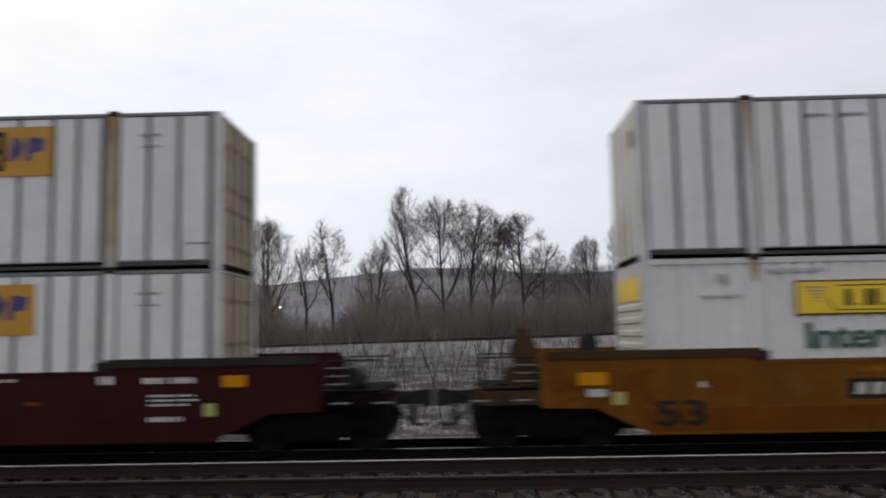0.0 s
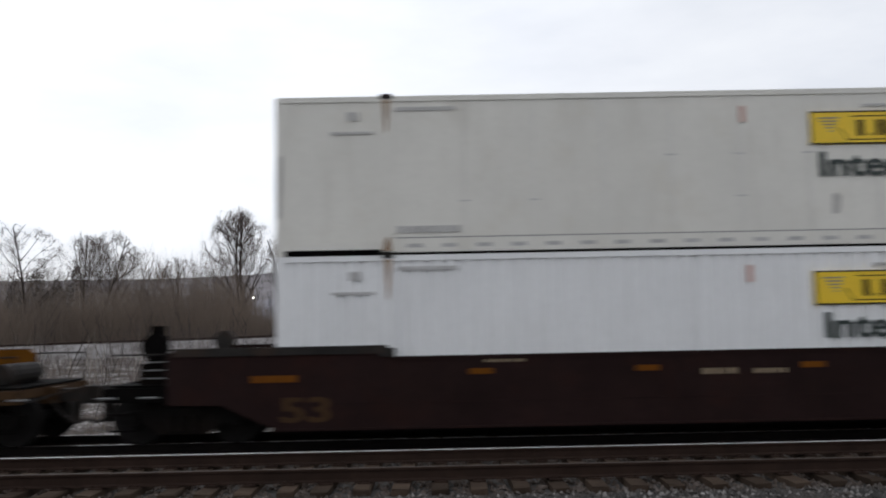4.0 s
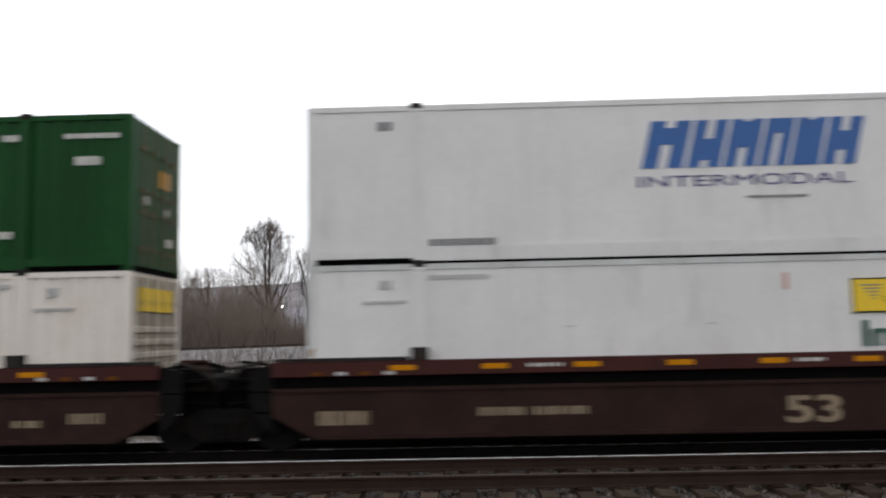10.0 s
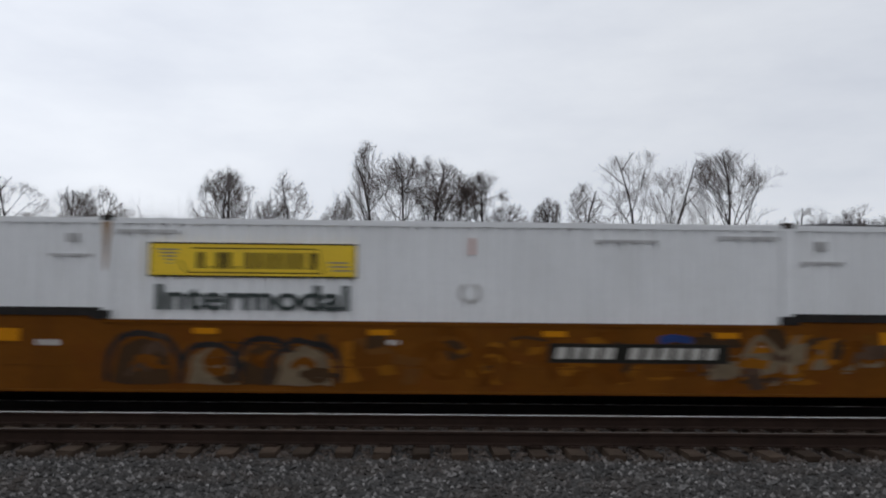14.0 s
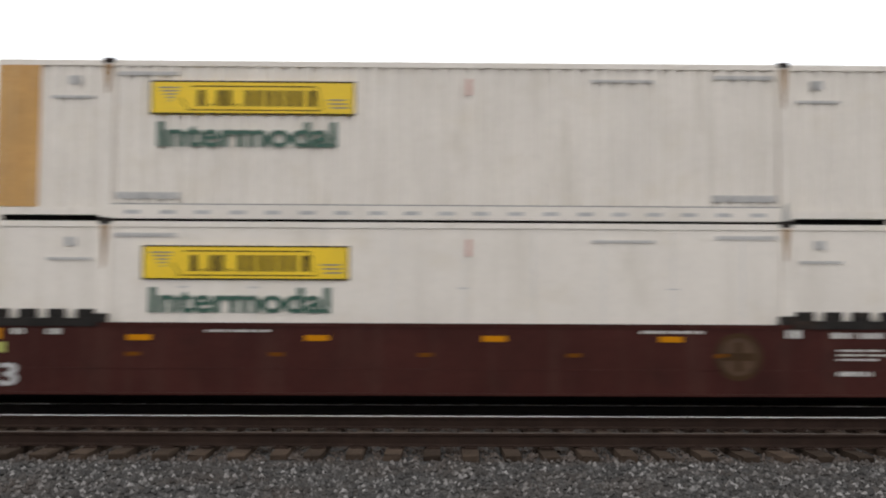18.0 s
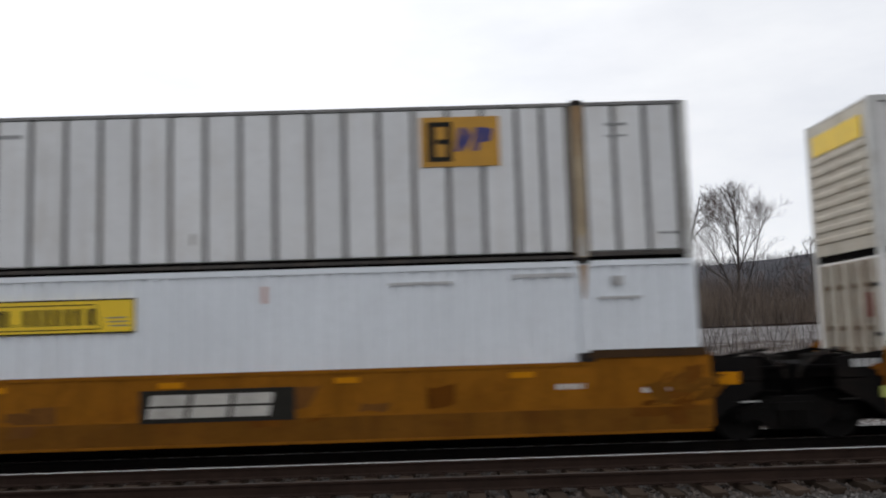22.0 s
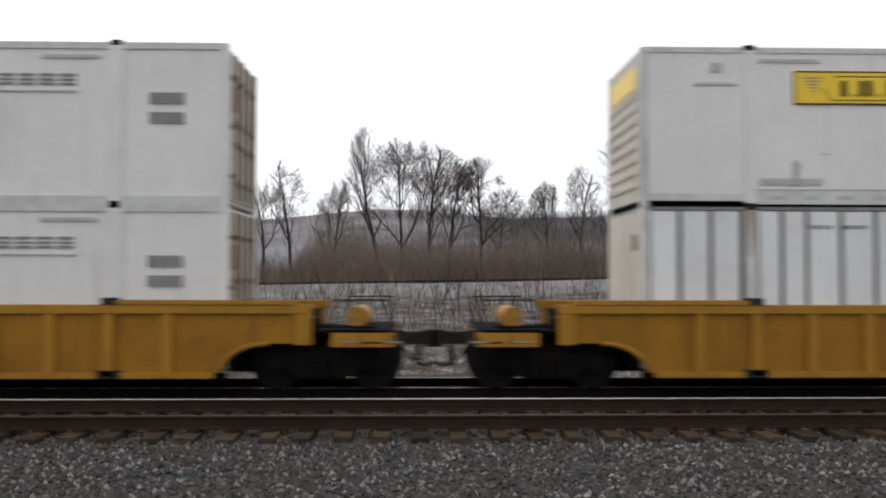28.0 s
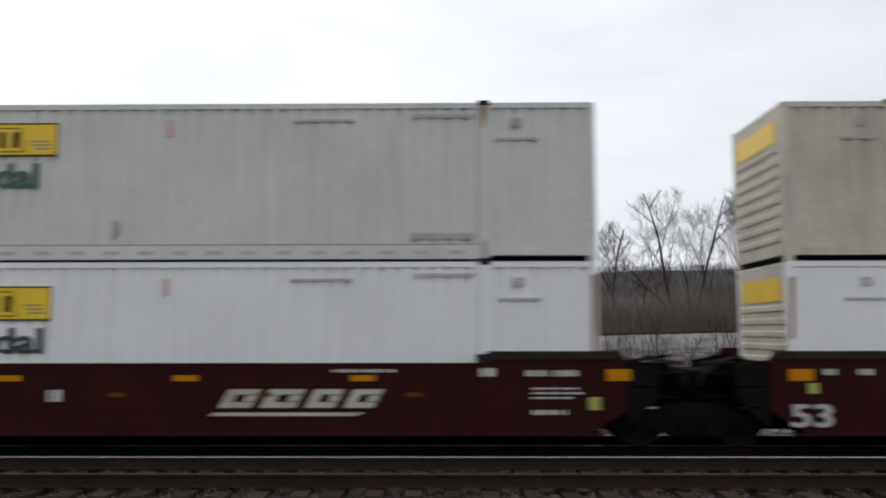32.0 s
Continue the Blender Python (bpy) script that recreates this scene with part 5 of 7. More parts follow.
def chord_car(index, ends, label, stands=(False, False), paint=None, number_at=None, chord=None):
    """Older well unit: red-brown top chord, recessed dark web and sloped ends."""
    paint, chord = paint or M_OLDBROWN, chord or M_CHORD
    car = tagged(new("well_car"), label, "rail car", "well cars of the freight train")
    reach = [2.0 if k == "coupler" else 0.6 for k in ends]
    low = [(-HALF - reach[0], 0.80), (-HALF - 0.9, 0.80), (-HALF + 0.15, 0.26), (HALF - 0.15, 0.26), (HALF + 0.9, 0.80), (HALF + reach[1], 0.80)]
    if ends[0] == "joint":
        low[0:2] = [(-HALF - reach[0], 0.66)]
    if ends[1] == "joint":
        low[-2:] = [(HALF + reach[1], 0.66)]
    outline = low + [(HALF + reach[1], 1.10), (-HALF - reach[0], 1.10)]
    for y0, y1 in ((SIDE + 0.03, SIDE + 0.08), (-SIDE - 0.08, -SIDE - 0.03)):
        bm = bmesh.new()
        slab(bm, outline, y0, y1)
        part("web", bm, paint, car)
    # recessed strip in underframe black: the shadow band below the chord, put into colour
    for y in (SIDE + 0.105, -SIDE - 0.145):
        box_part("upper_web", M_UNDER, car, -HALF - reach[0], HALF + reach[1], y, y + 0.04, 1.0, 1.36)
    for y in (SIDE - 0.04, -SIDE - 0.12):
        box_part("top_chord", chord, car, -HALF - reach[0], HALF + reach[1], y, y + 0.16, 1.34, 1.60, bevel=0.01)
        box_part("rub_rail", paint, car, -HALF - reach[0], HALF + reach[1], y + 0.03, y + 0.13, 1.08, 1.14)
        box_part("bottom_chord", paint, car, -HALF + 0.2, HALF - 0.2, y + 0.03, y + 0.14, 0.26, 0.34)
    for s, r in ((-1, reach[0]), (1, reach[1])):
        x0, x1 = sorted((s * (HALF - 1.8), s * (HALF + r - 0.05)))
        box_part("end_cap", M_DARK, car, x0, x1, SIDE - 0.05, SIDE + 0.13, 1.603, 1.66)
        for k in range(4):
            box_part("bracket", M_FADED if k % 2 else M_AMBEROLD, car, s * (HALF - 0.2 - 0.42 * k) - 0.09, s * (HALF - 0.2 - 0.42 * k) + 0.09, SIDE - 0.052, SIDE, 1.36, 1.42)
    for x in (-POST, POST):
        box_part("guide", M_DARK, car, x - 0.14, x + 0.14, SIDE - 0.05, SIDE + 0.16, 1.603, 1.82)
    well_inside(car, paint, ends)
    for s, kind, stand in ((-1, ends[0], stands[0]), (1, ends[1], stands[1])):
        if kind == "coupler":
            coupler_end(car, s, M_OLDBROWN, False)
            add_truck(car, index, s * (HALF + 1.68))
            if stand:
                box_part("brake_stand", M_DARK, car, *sorted((s * (HALF + 2.4), s * (HALF + 2.62))), -1.1, -0.9, 1.05, 1.95, "upright hand brake stand")
        else:
            joint_end(car, s, paint, 0.6)
    if ends[1] == "joint":
        add_truck(car, index, HALF + 1.67)
    reflectors(car, [(x, 1.43) for x in np.linspace(-6.6, 6.2, 9)], M_REFLECT, (0.45, 0.09), -0.04)
    car_stencils(car, [(-4.2, -3.6, 1.45, 0.06), (0.4, 0.9, 1.45, 0.06), (3.6, 4.2, 1.45, 0.05)], M_OFFWHITE, -0.04)
    if chord is not M_CHORD:
        bm = bmesh.new()
        box(bm, -0.06, 0.06, SIDE - 0.01, SIDE + 0.05, 0.3, 1.08)
        post = mesh_of(bm, "side_post", paint)
        for x in np.linspace(-HALF + 5.9, HALF - 1.9, 8):
            piece("side_post", post, car, pose(x, 0, 0))
    if number_at is not None:
        letters("53", 0.45, M_OLDTAN if chord is M_CHORD else M_WORNWHITE, car, number_at, SIDE + 0.024, 0.42 if chord is M_CHORD else 0.48, "number", width=0.92 if chord is M_CHORD else 0.8)
    return car

# ---- ground, tracks and the country behind ----
TRAIN_Y, TRACK_Y, TRACK_Z = 16.105, 12.236, 0.146  # middle of the train's track; middle and rail height of the empty track


CREST_X = (-3000, -400, -255, -128, -85, -42, -20, 0, 42, 85, 127, 165, 190, 205, 211, 218, 255, 400, 3000)  # crest of the far hills
CREST_Z = (24, 25, 27, 26.5, 27.5, 32, 34, 33.5, 29.5, 31, 31.2, 34.2, 37.0, 36.6, 35.6, 31.5, 33, 30, 26)


def lifted(x, y):
    """Height of the ground: a shared ballast bed, a ditch behind it, an embankment, then fields and hills."""
    def ease(a, b, v):
        u = min(1.0, max(0.0, (v - a) / (b - a)))
        return u * u * (3 - 2 * u)
    z = -0.135 + (-0.155) * ease(13.7, 14.9, y)
    z += -0.35 * ease(18.2, 20.5, y)
    bank = 1.55 + 0.0168 * max(-90, min(90, x))
    foot = bank - 0.95
    z += (foot + 0.64) * max(0.0, min(1.0, (y - 21) / 34)) + (bank - foot) * ease(55.0, 57.6, y)
    z += -0.9 * ease(59.0, 63.0, y)
    z += 0.012 * max(0.0, min(y, 160) - 63) 
    far = ease(150, 420, y)
    z += (float(np.interp(x, CREST_X, CREST_Z)) - bank - 0.26) * far
    z += 0.45 * (1.0 - ease(3.0, 6.2, y))
    if y > 19:
        z += 0.12 * noise.noise(Vector((x * 0.15, y * 0.15, 0)))
    return z


def ground_material():
    m = bpy.data.materials.new("ballast_leaf_litter_and_snow")
    m.use_nodes = True
    n, l = m.node_tree.nodes, m.node_tree.links
    b = n["Principled BSDF"]
    b.inputs["Roughness"].default_value = 0.95
    b.inputs["Specular IOR Level"].default_value = 0.2
    co = n.new("ShaderNodeTexCoord")
    sep = n.new("ShaderNodeSeparateXYZ")
    l.new(co.outputs["Object"], sep.inputs[0])

    def noise_of(size, detail, rough=0.6, dims=None):
        t = n.new("ShaderNodeTexNoise")
        t.inputs["Scale"].default_value, t.inputs["Detail"].default_value, t.inputs["Roughness"].default_value = size, detail, rough
        if dims:
            mp = n.new("ShaderNodeMapping")
            mp.inputs["Scale"].default_value = dims
            l.new(co.outputs["Object"], mp.inputs["Vector"])
            l.new(mp.outputs[0], t.inputs["Vector"])
        else:
            l.new(co.outputs["Object"], t.inputs["Vector"])
        return t.outputs["Fac"]

    def span(v, a, b_, lo=0.0, hi=1.0):
        r = n.new("ShaderNodeMapRange")
        for k, val in (("From Min", a), ("From Max", b_), ("To Min", lo), ("To Max", hi)):
            r.inputs[k].default_value = val
        l.new(v, r.inputs["Value"])
        return r.outputs[0]

    def mix(f, a, c):
        x = n.new("ShaderNodeMix")
        x.data_type = "RGBA"
        l.new(f, x.inputs["Factor"])
        for k, v in (("A", a), ("B", c)):
            if isinstance(v, tuple):
                x.inputs[k].default_value = (*v, 1)
            else:
                l.new(v, x.inputs[k])
        return x.outputs["Result"]

    def times(a, b_):
        x = n.new("ShaderNodeMath")
        x.operation = "MULTIPLY"
        l.new(a, x.inputs[0])
        l.new(b_, x.inputs[1])
        return x.outputs[0]

    vor = n.new("ShaderNodeTexVoronoi")
    vor.inputs["Scale"].default_value = 17
    l.new(co.outputs["Object"], vor.inputs["Vector"])
    stones = mix(span(vor.outputs["Distance"], 0.1, 0.75), (0.088, 0.084, 0.081), (0.018, 0.017, 0.016))
    stones = mix(span(noise_of(1.3, 6), 0.42, 0.7, 0, 0.6), stones, (0.055, 0.046, 0.039))
    # the train's shade painted into the stones: patchy near-black from Y 14.2 on
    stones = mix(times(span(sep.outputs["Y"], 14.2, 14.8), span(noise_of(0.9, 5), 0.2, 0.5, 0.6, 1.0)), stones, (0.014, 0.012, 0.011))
    litter = mix(span(noise_of(2.2, 8, 0.7), 0.35, 0.65), (0.066, 0.049, 0.039), (0.024, 0.018, 0.014))
    snow = times(span(noise_of(0.55, 9, 0.72), 0.46, 0.58, 0, 0.9), span(noise_of(7, 5), 0.46, 0.54))
    litter = mix(snow, litter, (0.34, 0.325, 0.32))
    side = times(span(sep.outputs["Y"], 54.8, 55.6), span(sep.outputs["Y"], 58.2, 57.6))
    litter = mix(times(side, span(noise_of(0.9, 8, 0.7), 0.36, 0.62, 0.25, 0.9)), litter, (0.26, 0.25, 0.25))
    hill = mix(span(noise_of(0.02, 8, 0.6, (1, 1, 1)), 0.4, 0.62), (0.067, 0.066, 0.074), (0.040, 0.040, 0.046))
    pale = mix(span(noise_of(0.03, 8, 0.7), 0.4, 0.6), (0.22, 0.205, 0.215), (0.115, 0.103, 0.103))
    hill = mix(span(sep.outputs["X"], 25, 5), hill, pale)
    field = times(times(span(sep.outputs["Y"], 195, 205), span(sep.outputs["Y"], 268, 255)), span(noise_of(0.03, 4, 0.5, (0.5, 1, 1)), 0.42, 0.5))
    hill = mix(field, hill, (0.20, 0.195, 0.215))
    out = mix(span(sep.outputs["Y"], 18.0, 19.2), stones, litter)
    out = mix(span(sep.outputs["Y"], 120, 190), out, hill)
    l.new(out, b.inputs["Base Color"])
    bp = n.new("ShaderNodeBump")
    bp.inputs["Strength"].default_value, bp.inputs["Distance"].default_value = 0.7, 0.03
    l.new(vor.outputs["Distance"], bp.inputs["Height"])
    bp.invert = True
    l.new(bp.outputs[0], b.inputs["Normal"])
    return m


def ground():
    xs = np.unique(np.r_[np.linspace(-3000, -300, 10), np.linspace(-300, 300, 101), np.linspace(300, 3000, 10)])
    ys = np.unique(np.r_[[-3000, -800, -200, -40, 0, 4, 6, 8, 9, 10.5, 13.7, 14.1, 14.5, 14.9, 16, 18.2, 18.8, 19.4, 20, 20.5], np.linspace(22, 53, 14), [54, 54.8, 55.6, 56.4, 57.2, 57.6, 58.4, 59, 60, 61.5, 63], np.linspace(68, 150, 12), np.linspace(160, 440, 22), [600, 1200, 3000]])
    verts = [(x, y, lifted(x, y)) for y in ys for x in xs]
    k = len(xs)
    faces = [(j * k + i, j * k + i + 1, (j + 1) * k + i + 1, (j + 1) * k + i) for j in range(len(ys) - 1) for i in range(k - 1)]
    me = bpy.data.meshes.new("ground")
    me.from_pydata(verts, [], faces)
    me.polygons.foreach_set("use_smooth", [True] * len(faces))
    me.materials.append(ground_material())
    tagged(new("ground", me), "grey ballast, leaf litter with thin snow, far hills", "ground", kind="structure")


ground()


def rail_mesh(length):
    """Flat-bottomed rail along x with its head at z = 0, 0.178 high."""
    prof = [(-0.07, -0.178), (0.07, -0.178), (0.07, -0.165), (0.012, -0.148), (0.009, -0.045), (0.034, -0.034), (0.036, -0.008), (0.028, 0.0), (-0.028, 0.0), (-0.036, -0.008), (-0.034, -0.034), (-0.009, -0.045), (-0.012, -0.148), (-0.07, -0.165)]
    me = bpy.data.meshes.new("rail")
    n = len(prof)
    verts = [(x, y, z) for x in (-length, length) for y, z in prof]
    faces = [(i, (i + 1) % n, n + (i + 1) % n, n + i)[::-1] for i in range(n)]
    me.from_pydata(verts, [], faces)
    me.materials.append(M_RAILSIDE)
    me.materials.append(M_RAILTOP)
    for p in me.polygons:
        if abs(p.center.z) < 1e-4:
            p.material_index = 1
    return me


RAIL = rail_mesh(900)
DULL_RAIL = RAIL.copy()
DULL_RAIL.materials[1] = M_RAILDULL
BLACK_RAIL = RAIL.copy()
BLACK_RAIL.materials[0] = M_RAILBLACK
BLACK_RAIL.materials[1] = M_RAILWORN


def tie_mesh(seed):
    rng = random.Random(seed)
    bm = bmesh.new()
    box(bm, -0.115, 0.115, -1.30 + rng.uniform(-0.05, 0.05), 1.30 + rng.uniform(-0.05, 0.05), -0.2, 0.0)
    bmesh.ops.bevel(bm, geom=bm.edges[:], offset=0.012, segments=1, affect="EDGES")
    for v in bm.verts:
        v.co += Vector((rng.uniform(-0.012, 0.012), rng.uniform(-0.02, 0.02), rng.uniform(-0.008, 0.008)))
    return mesh_of(bm, "tie", M_TIE)


TIES = [tie_mesh(k) for k in range(6)]


def track(name, y, z, label, single):
    rng = random.Random(name)
    t = tagged(new(name), label, "railway track", kind="structure")
    t.matrix_basis = pose(0, y, z)
    for s in (-1, 1):
        piece("rail", BLACK_RAIL if y > 14 else RAIL if s > 0 else DULL_RAIL, t, pose(0, s * 0.7525, 0), "steel rail with polished head" if s > 0 or y > 14 else "rusty steel rail with dull head")
    bm = bmesh.new()
    box(bm, -0.09, 0.09, -0.14, 0.14, 0, 0.018)
    for dx, dy in ((-0.05, -0.09), (0.05, 0.09), (0.05, -0.09), (-0.05, 0.09)):
        box(bm, dx - 0.015, dx + 0.015, dy - 0.015, dy + 0.015, 0.018, 0.045)
    plate = mesh_of(bm, "tie_plate", M_RAILSIDE)
    for k in range(-single, single + 1):
        at = pose(k * 0.512 + rng.uniform(-0.03, 0.03), rng.uniform(-0.06, 0.06), -0.196 + rng.uniform(-0.012, 0.008), 0, 0, rng.uniform(-1.5, 1.5))
        piece("tie", rng.choice(TIES), t, at)
        if abs(k) < 28:
            for s in (-1, 1):
                piece("tie_plate", plate, t, pose(k * 0.512, s * 0.7525, -0.196))
    verts, faces = [], []
    for k in list(range(-760, -single)) + list(range(single + 1, 761)):
        x, b0 = k * 0.512, len(verts)
        verts += [(x + a, b, c) for a in (-0.115, 0.115) for b in (-1.3, 1.3) for c in (-0.4, -0.2)]
        faces += [tuple(b0 + i for i in f) for f in ((0, 1, 3, 2), (4, 6, 7, 5), (0, 4, 5, 1), (2, 3, 7, 6), (1, 5, 7, 3))]
    me = bpy.data.meshes.new("ties_further_on")
    me.from_pydata(verts, [], faces)
    me.materials.append(M_TIE)
    ob = new("ties_further_on", me)
    ob.parent = t
    tagged(ob, "timber ties further along the line", kind="stuff")


track("track_1", TRACK_Y, TRACK_Z, "empty railway track, rusty rails on timber ties in ballast", 90)
track("track_2", TRAIN_Y, 0.0, "railway track under the freight train, timber ties in ballast", 40)


def ballast_stones():
    """Loose stones lying on the bed where it is seen from near by."""
    rng = np.random.default_rng(5)
    shape = np.array([(1, 0, 0), (-1, 0, 0), (0, 1, 0), (0, -1, 0), (0, 0, 1), (0, 0, -1)], float)
    tri = np.array([(0, 2, 4), (2, 1, 4), (1, 3, 4), (3, 0, 4), (2, 0, 5), (1, 2, 5), (3, 1, 5), (0, 3, 5)])
    zones = [(-9, 9, 6.2, 11.05, 17000, 0.0), (-9, 9, 10.95, 13.6, 7000, 0.0), (-9, 9, 13.6, 15.0, 1200, 0.0), (-24, 24, 5.0, 13.6, 4000, 0.0)]
    vs, fs, k = [], [], 0
    for x0, x1, y0, y1, count, dz in zones:
        for _ in range(count):
            x, y = rng.uniform(x0, x1), rng.uniform(y0, y1)
            near_tie = abs((x / 0.512) - round(x / 0.512)) < 0.27
            if 10.9 < y < 13.6 and near_tie and rng.random() < 0.85:
                continue
            r = rng.uniform(0.018, 0.042)
            p = shape * r * rng.uniform(0.6, 1.35, (6, 3))
            a = rng.uniform(0, 6.28)
            c, s = math.cos(a), math.sin(a)
            p = p @ np.array([[c, s, 0], [-s, c, 0], [0, 0, 1]]).T
            p[:, 2] += p[:, 0] * rng.uniform(-0.5, 0.5)
            p += (x, y, lifted(x, y) + dz + r * rng.uniform(0.0, 0.6))
            vs.append(p)
            fs.append(tri + k)
            k += 6
    me = bpy.data.meshes.new("ballast_stones")
    me.from_pydata(np.concatenate(vs).tolist(), [], np.concatenate(fs).tolist())
    m = material("ballast_stone_single", (0.128, 0.122, 0.117), 0.9, scale=12, vary=0.4, spec=0.15)
    nt = m.node_tree
    geo, hsv, rngn = nt.nodes.new("ShaderNodeNewGeometry"), nt.nodes.new("ShaderNodeHueSaturation"), nt.nodes.new("ShaderNodeMapRange")
    rngn.inputs["To Min"].default_value, rngn.inputs["To Max"].default_value = 0.5, 2.7
    old = nt.nodes["Principled BSDF"].inputs["Base Color"].links[0].from_socket
    few = nt.nodes.new("ShaderNodeMath")
    few.operation = "POWER"
    few.inputs[1].default_value = 4.0
    nt.links.new(geo.outputs["Random Per Island"], few.inputs[0])
    nt.links.new(few.outputs[0], rngn.inputs["Value"])
    # patches where the stones are stained brown by the ties
    spot, edge, brown = nt.nodes.new("ShaderNodeTexNoise"), nt.nodes.new("ShaderNodeMapRange"), nt.nodes.new("ShaderNodeMix")
    spot.inputs["Scale"].default_value, spot.inputs["Detail"].default_value = 0.9, 6
    nt.links.new(nt.nodes["Texture Coordinate"].outputs["Object"], spot.inputs["Vector"])
    edge.inputs["From Min"].default_value, edge.inputs["From Max"].default_value, edge.inputs["To Max"].default_value = 0.45, 0.68, 0.45
    nt.links.new(spot.outputs["Fac"], edge.inputs["Value"])
    brown.data_type = "RGBA"
    brown.inputs["B"].default_value = (0.075, 0.056, 0.045, 1)
    # rust and brake dust along the rails
    axis, strip, most = nt.nodes.new("ShaderNodeSeparateXYZ"), nt.nodes.new("ShaderNodeMapRange"), nt.nodes.new("ShaderNodeMath")
    nt.links.new(nt.nodes["Texture Coordinate"].outputs["Object"], axis.inputs[0])
    strip.inputs["From Min"].default_value, strip.inputs["From Max"].default_value, strip.inputs["To Max"].default_value = TRACK_Y - 1.65, TRACK_Y - 1.2, 0.8
    nt.links.new(axis.outputs["Y"], strip.inputs["Value"])
    most.operation = "MAXIMUM"
    nt.links.new(edge.outputs[0], most.inputs[0])
    nt.links.new(strip.outputs[0], most.inputs[1])
    nt.links.new(most.outputs[0], brown.inputs["Factor"])
    nt.links.new(rngn.outputs[0], hsv.inputs["Value"])
    nt.links.new(old, hsv.inputs["Color"])
    nt.links.new(hsv.outputs[0], brown.inputs["A"])
    nt.links.new(brown.outputs["Result"], nt.nodes["Principled BSDF"].inputs["Base Color"])
    me.materials.append(m)
    tagged(new("ballast_stones", me), "loose grey crushed stones of the ballast bed", "ballast", kind="stuff")


ballast_stones()


# ---- bare winter trees ----
class Tubes:
    """Collects tapered three-sided twigs and limbs into one mesh."""

    def __init__(self):
        self.v, self.f = [], []

    def add(self, p, q, r0, r1, sides=4):
        d = (q - p).normalized()
        side = d.cross(Vector((0.3, 0.9, 0.2))).normalized()
        up = d.cross(side)
        k = len(self.v)
        for c, r in ((p, r0), (q, r1)):
            for i in range(sides):
                a = 2 * math.pi * i / sides
                self.v.append(c + side * (r * math.cos(a)) + up * (r * math.sin(a)))
        for i in range(sides):
            j = (i + 1) % sides
            self.f.append((k + i, k + j, k + sides + j, k + sides + i))

    def mesh(self, name, mat):
        me = bpy.data.meshes.new(name)
        me.from_pydata([tuple(v) for v in self.v], [], self.f)
        me.materials.append(mat)
        return me


TWIG_R = (0.006, 0.008, 0.016, 0.042, 0.08, 0.11)


def branch(tubes, twigs, rng, p, d, length, r, depth, spread, lift, kids, crown=None):
    """One limb in bent steps, with side limbs all along it; it stops where it leaves the crown."""
    steps = (2, 4, 5, 6, 8, 8)[depth]
    here, way = p.copy(), d.normalized()
    r = max(r, TWIG_R[depth])
    end, rr = max(0.004, r * 0.25), r
    target = tubes if depth > 1 else twigs
    wobble = (0.2, 0.2, 0.2, 0.17, 0.06, 0.05)[depth]
    for i in range(steps):
        way = (way + Vector((rng.gauss(0, 1), rng.gauss(0, 1), rng.gauss(0, 0.5) + lift)) * wobble).normalized()
        nxt = here + way * (length / steps)
        if crown and ((nxt.x - crown[0]) / crown[1]) ** 2 + ((nxt.z - crown[2]) / crown[3]) ** 2 > rng.uniform(0.85, 1.12):
            break
        r2 = rr + (end - rr) / (steps - i)
        target.add(here, nxt, rr, r2, 6 if depth > 3 else (4 if depth > 1 else 3))
        if depth > 0 and i >= (1 if depth > 1 else 0):
            share = i / steps
            for _ in range(kids if depth > 3 else rng.choice((2, 2, 3) if depth == 1 else (1, 2) if depth == 2 else (1, 1, 2))):
                side = way.cross(Vector((rng.gauss(0, 1), rng.gauss(0, 1), rng.gauss(0, 1)))).normalized()
                out = (way * rng.uniform(0.6, 1.0) + side * spread * rng.uniform(0.7, 1.2) + Vector((0, 0, lift * 0.6))).normalized()
                reach = length * rng.uniform(*((0, 0), (0.45, 0.75), (0.5, 0.85), (0.45, 0.7), (0.42, 0.66))[depth]) * (1.0 - 0.45 * share)
                branch(tubes, twigs, rng, nxt, out, reach, r2 * 0.5, depth - 1, spread, lift, kids, crown)
        here, rr = nxt, r2


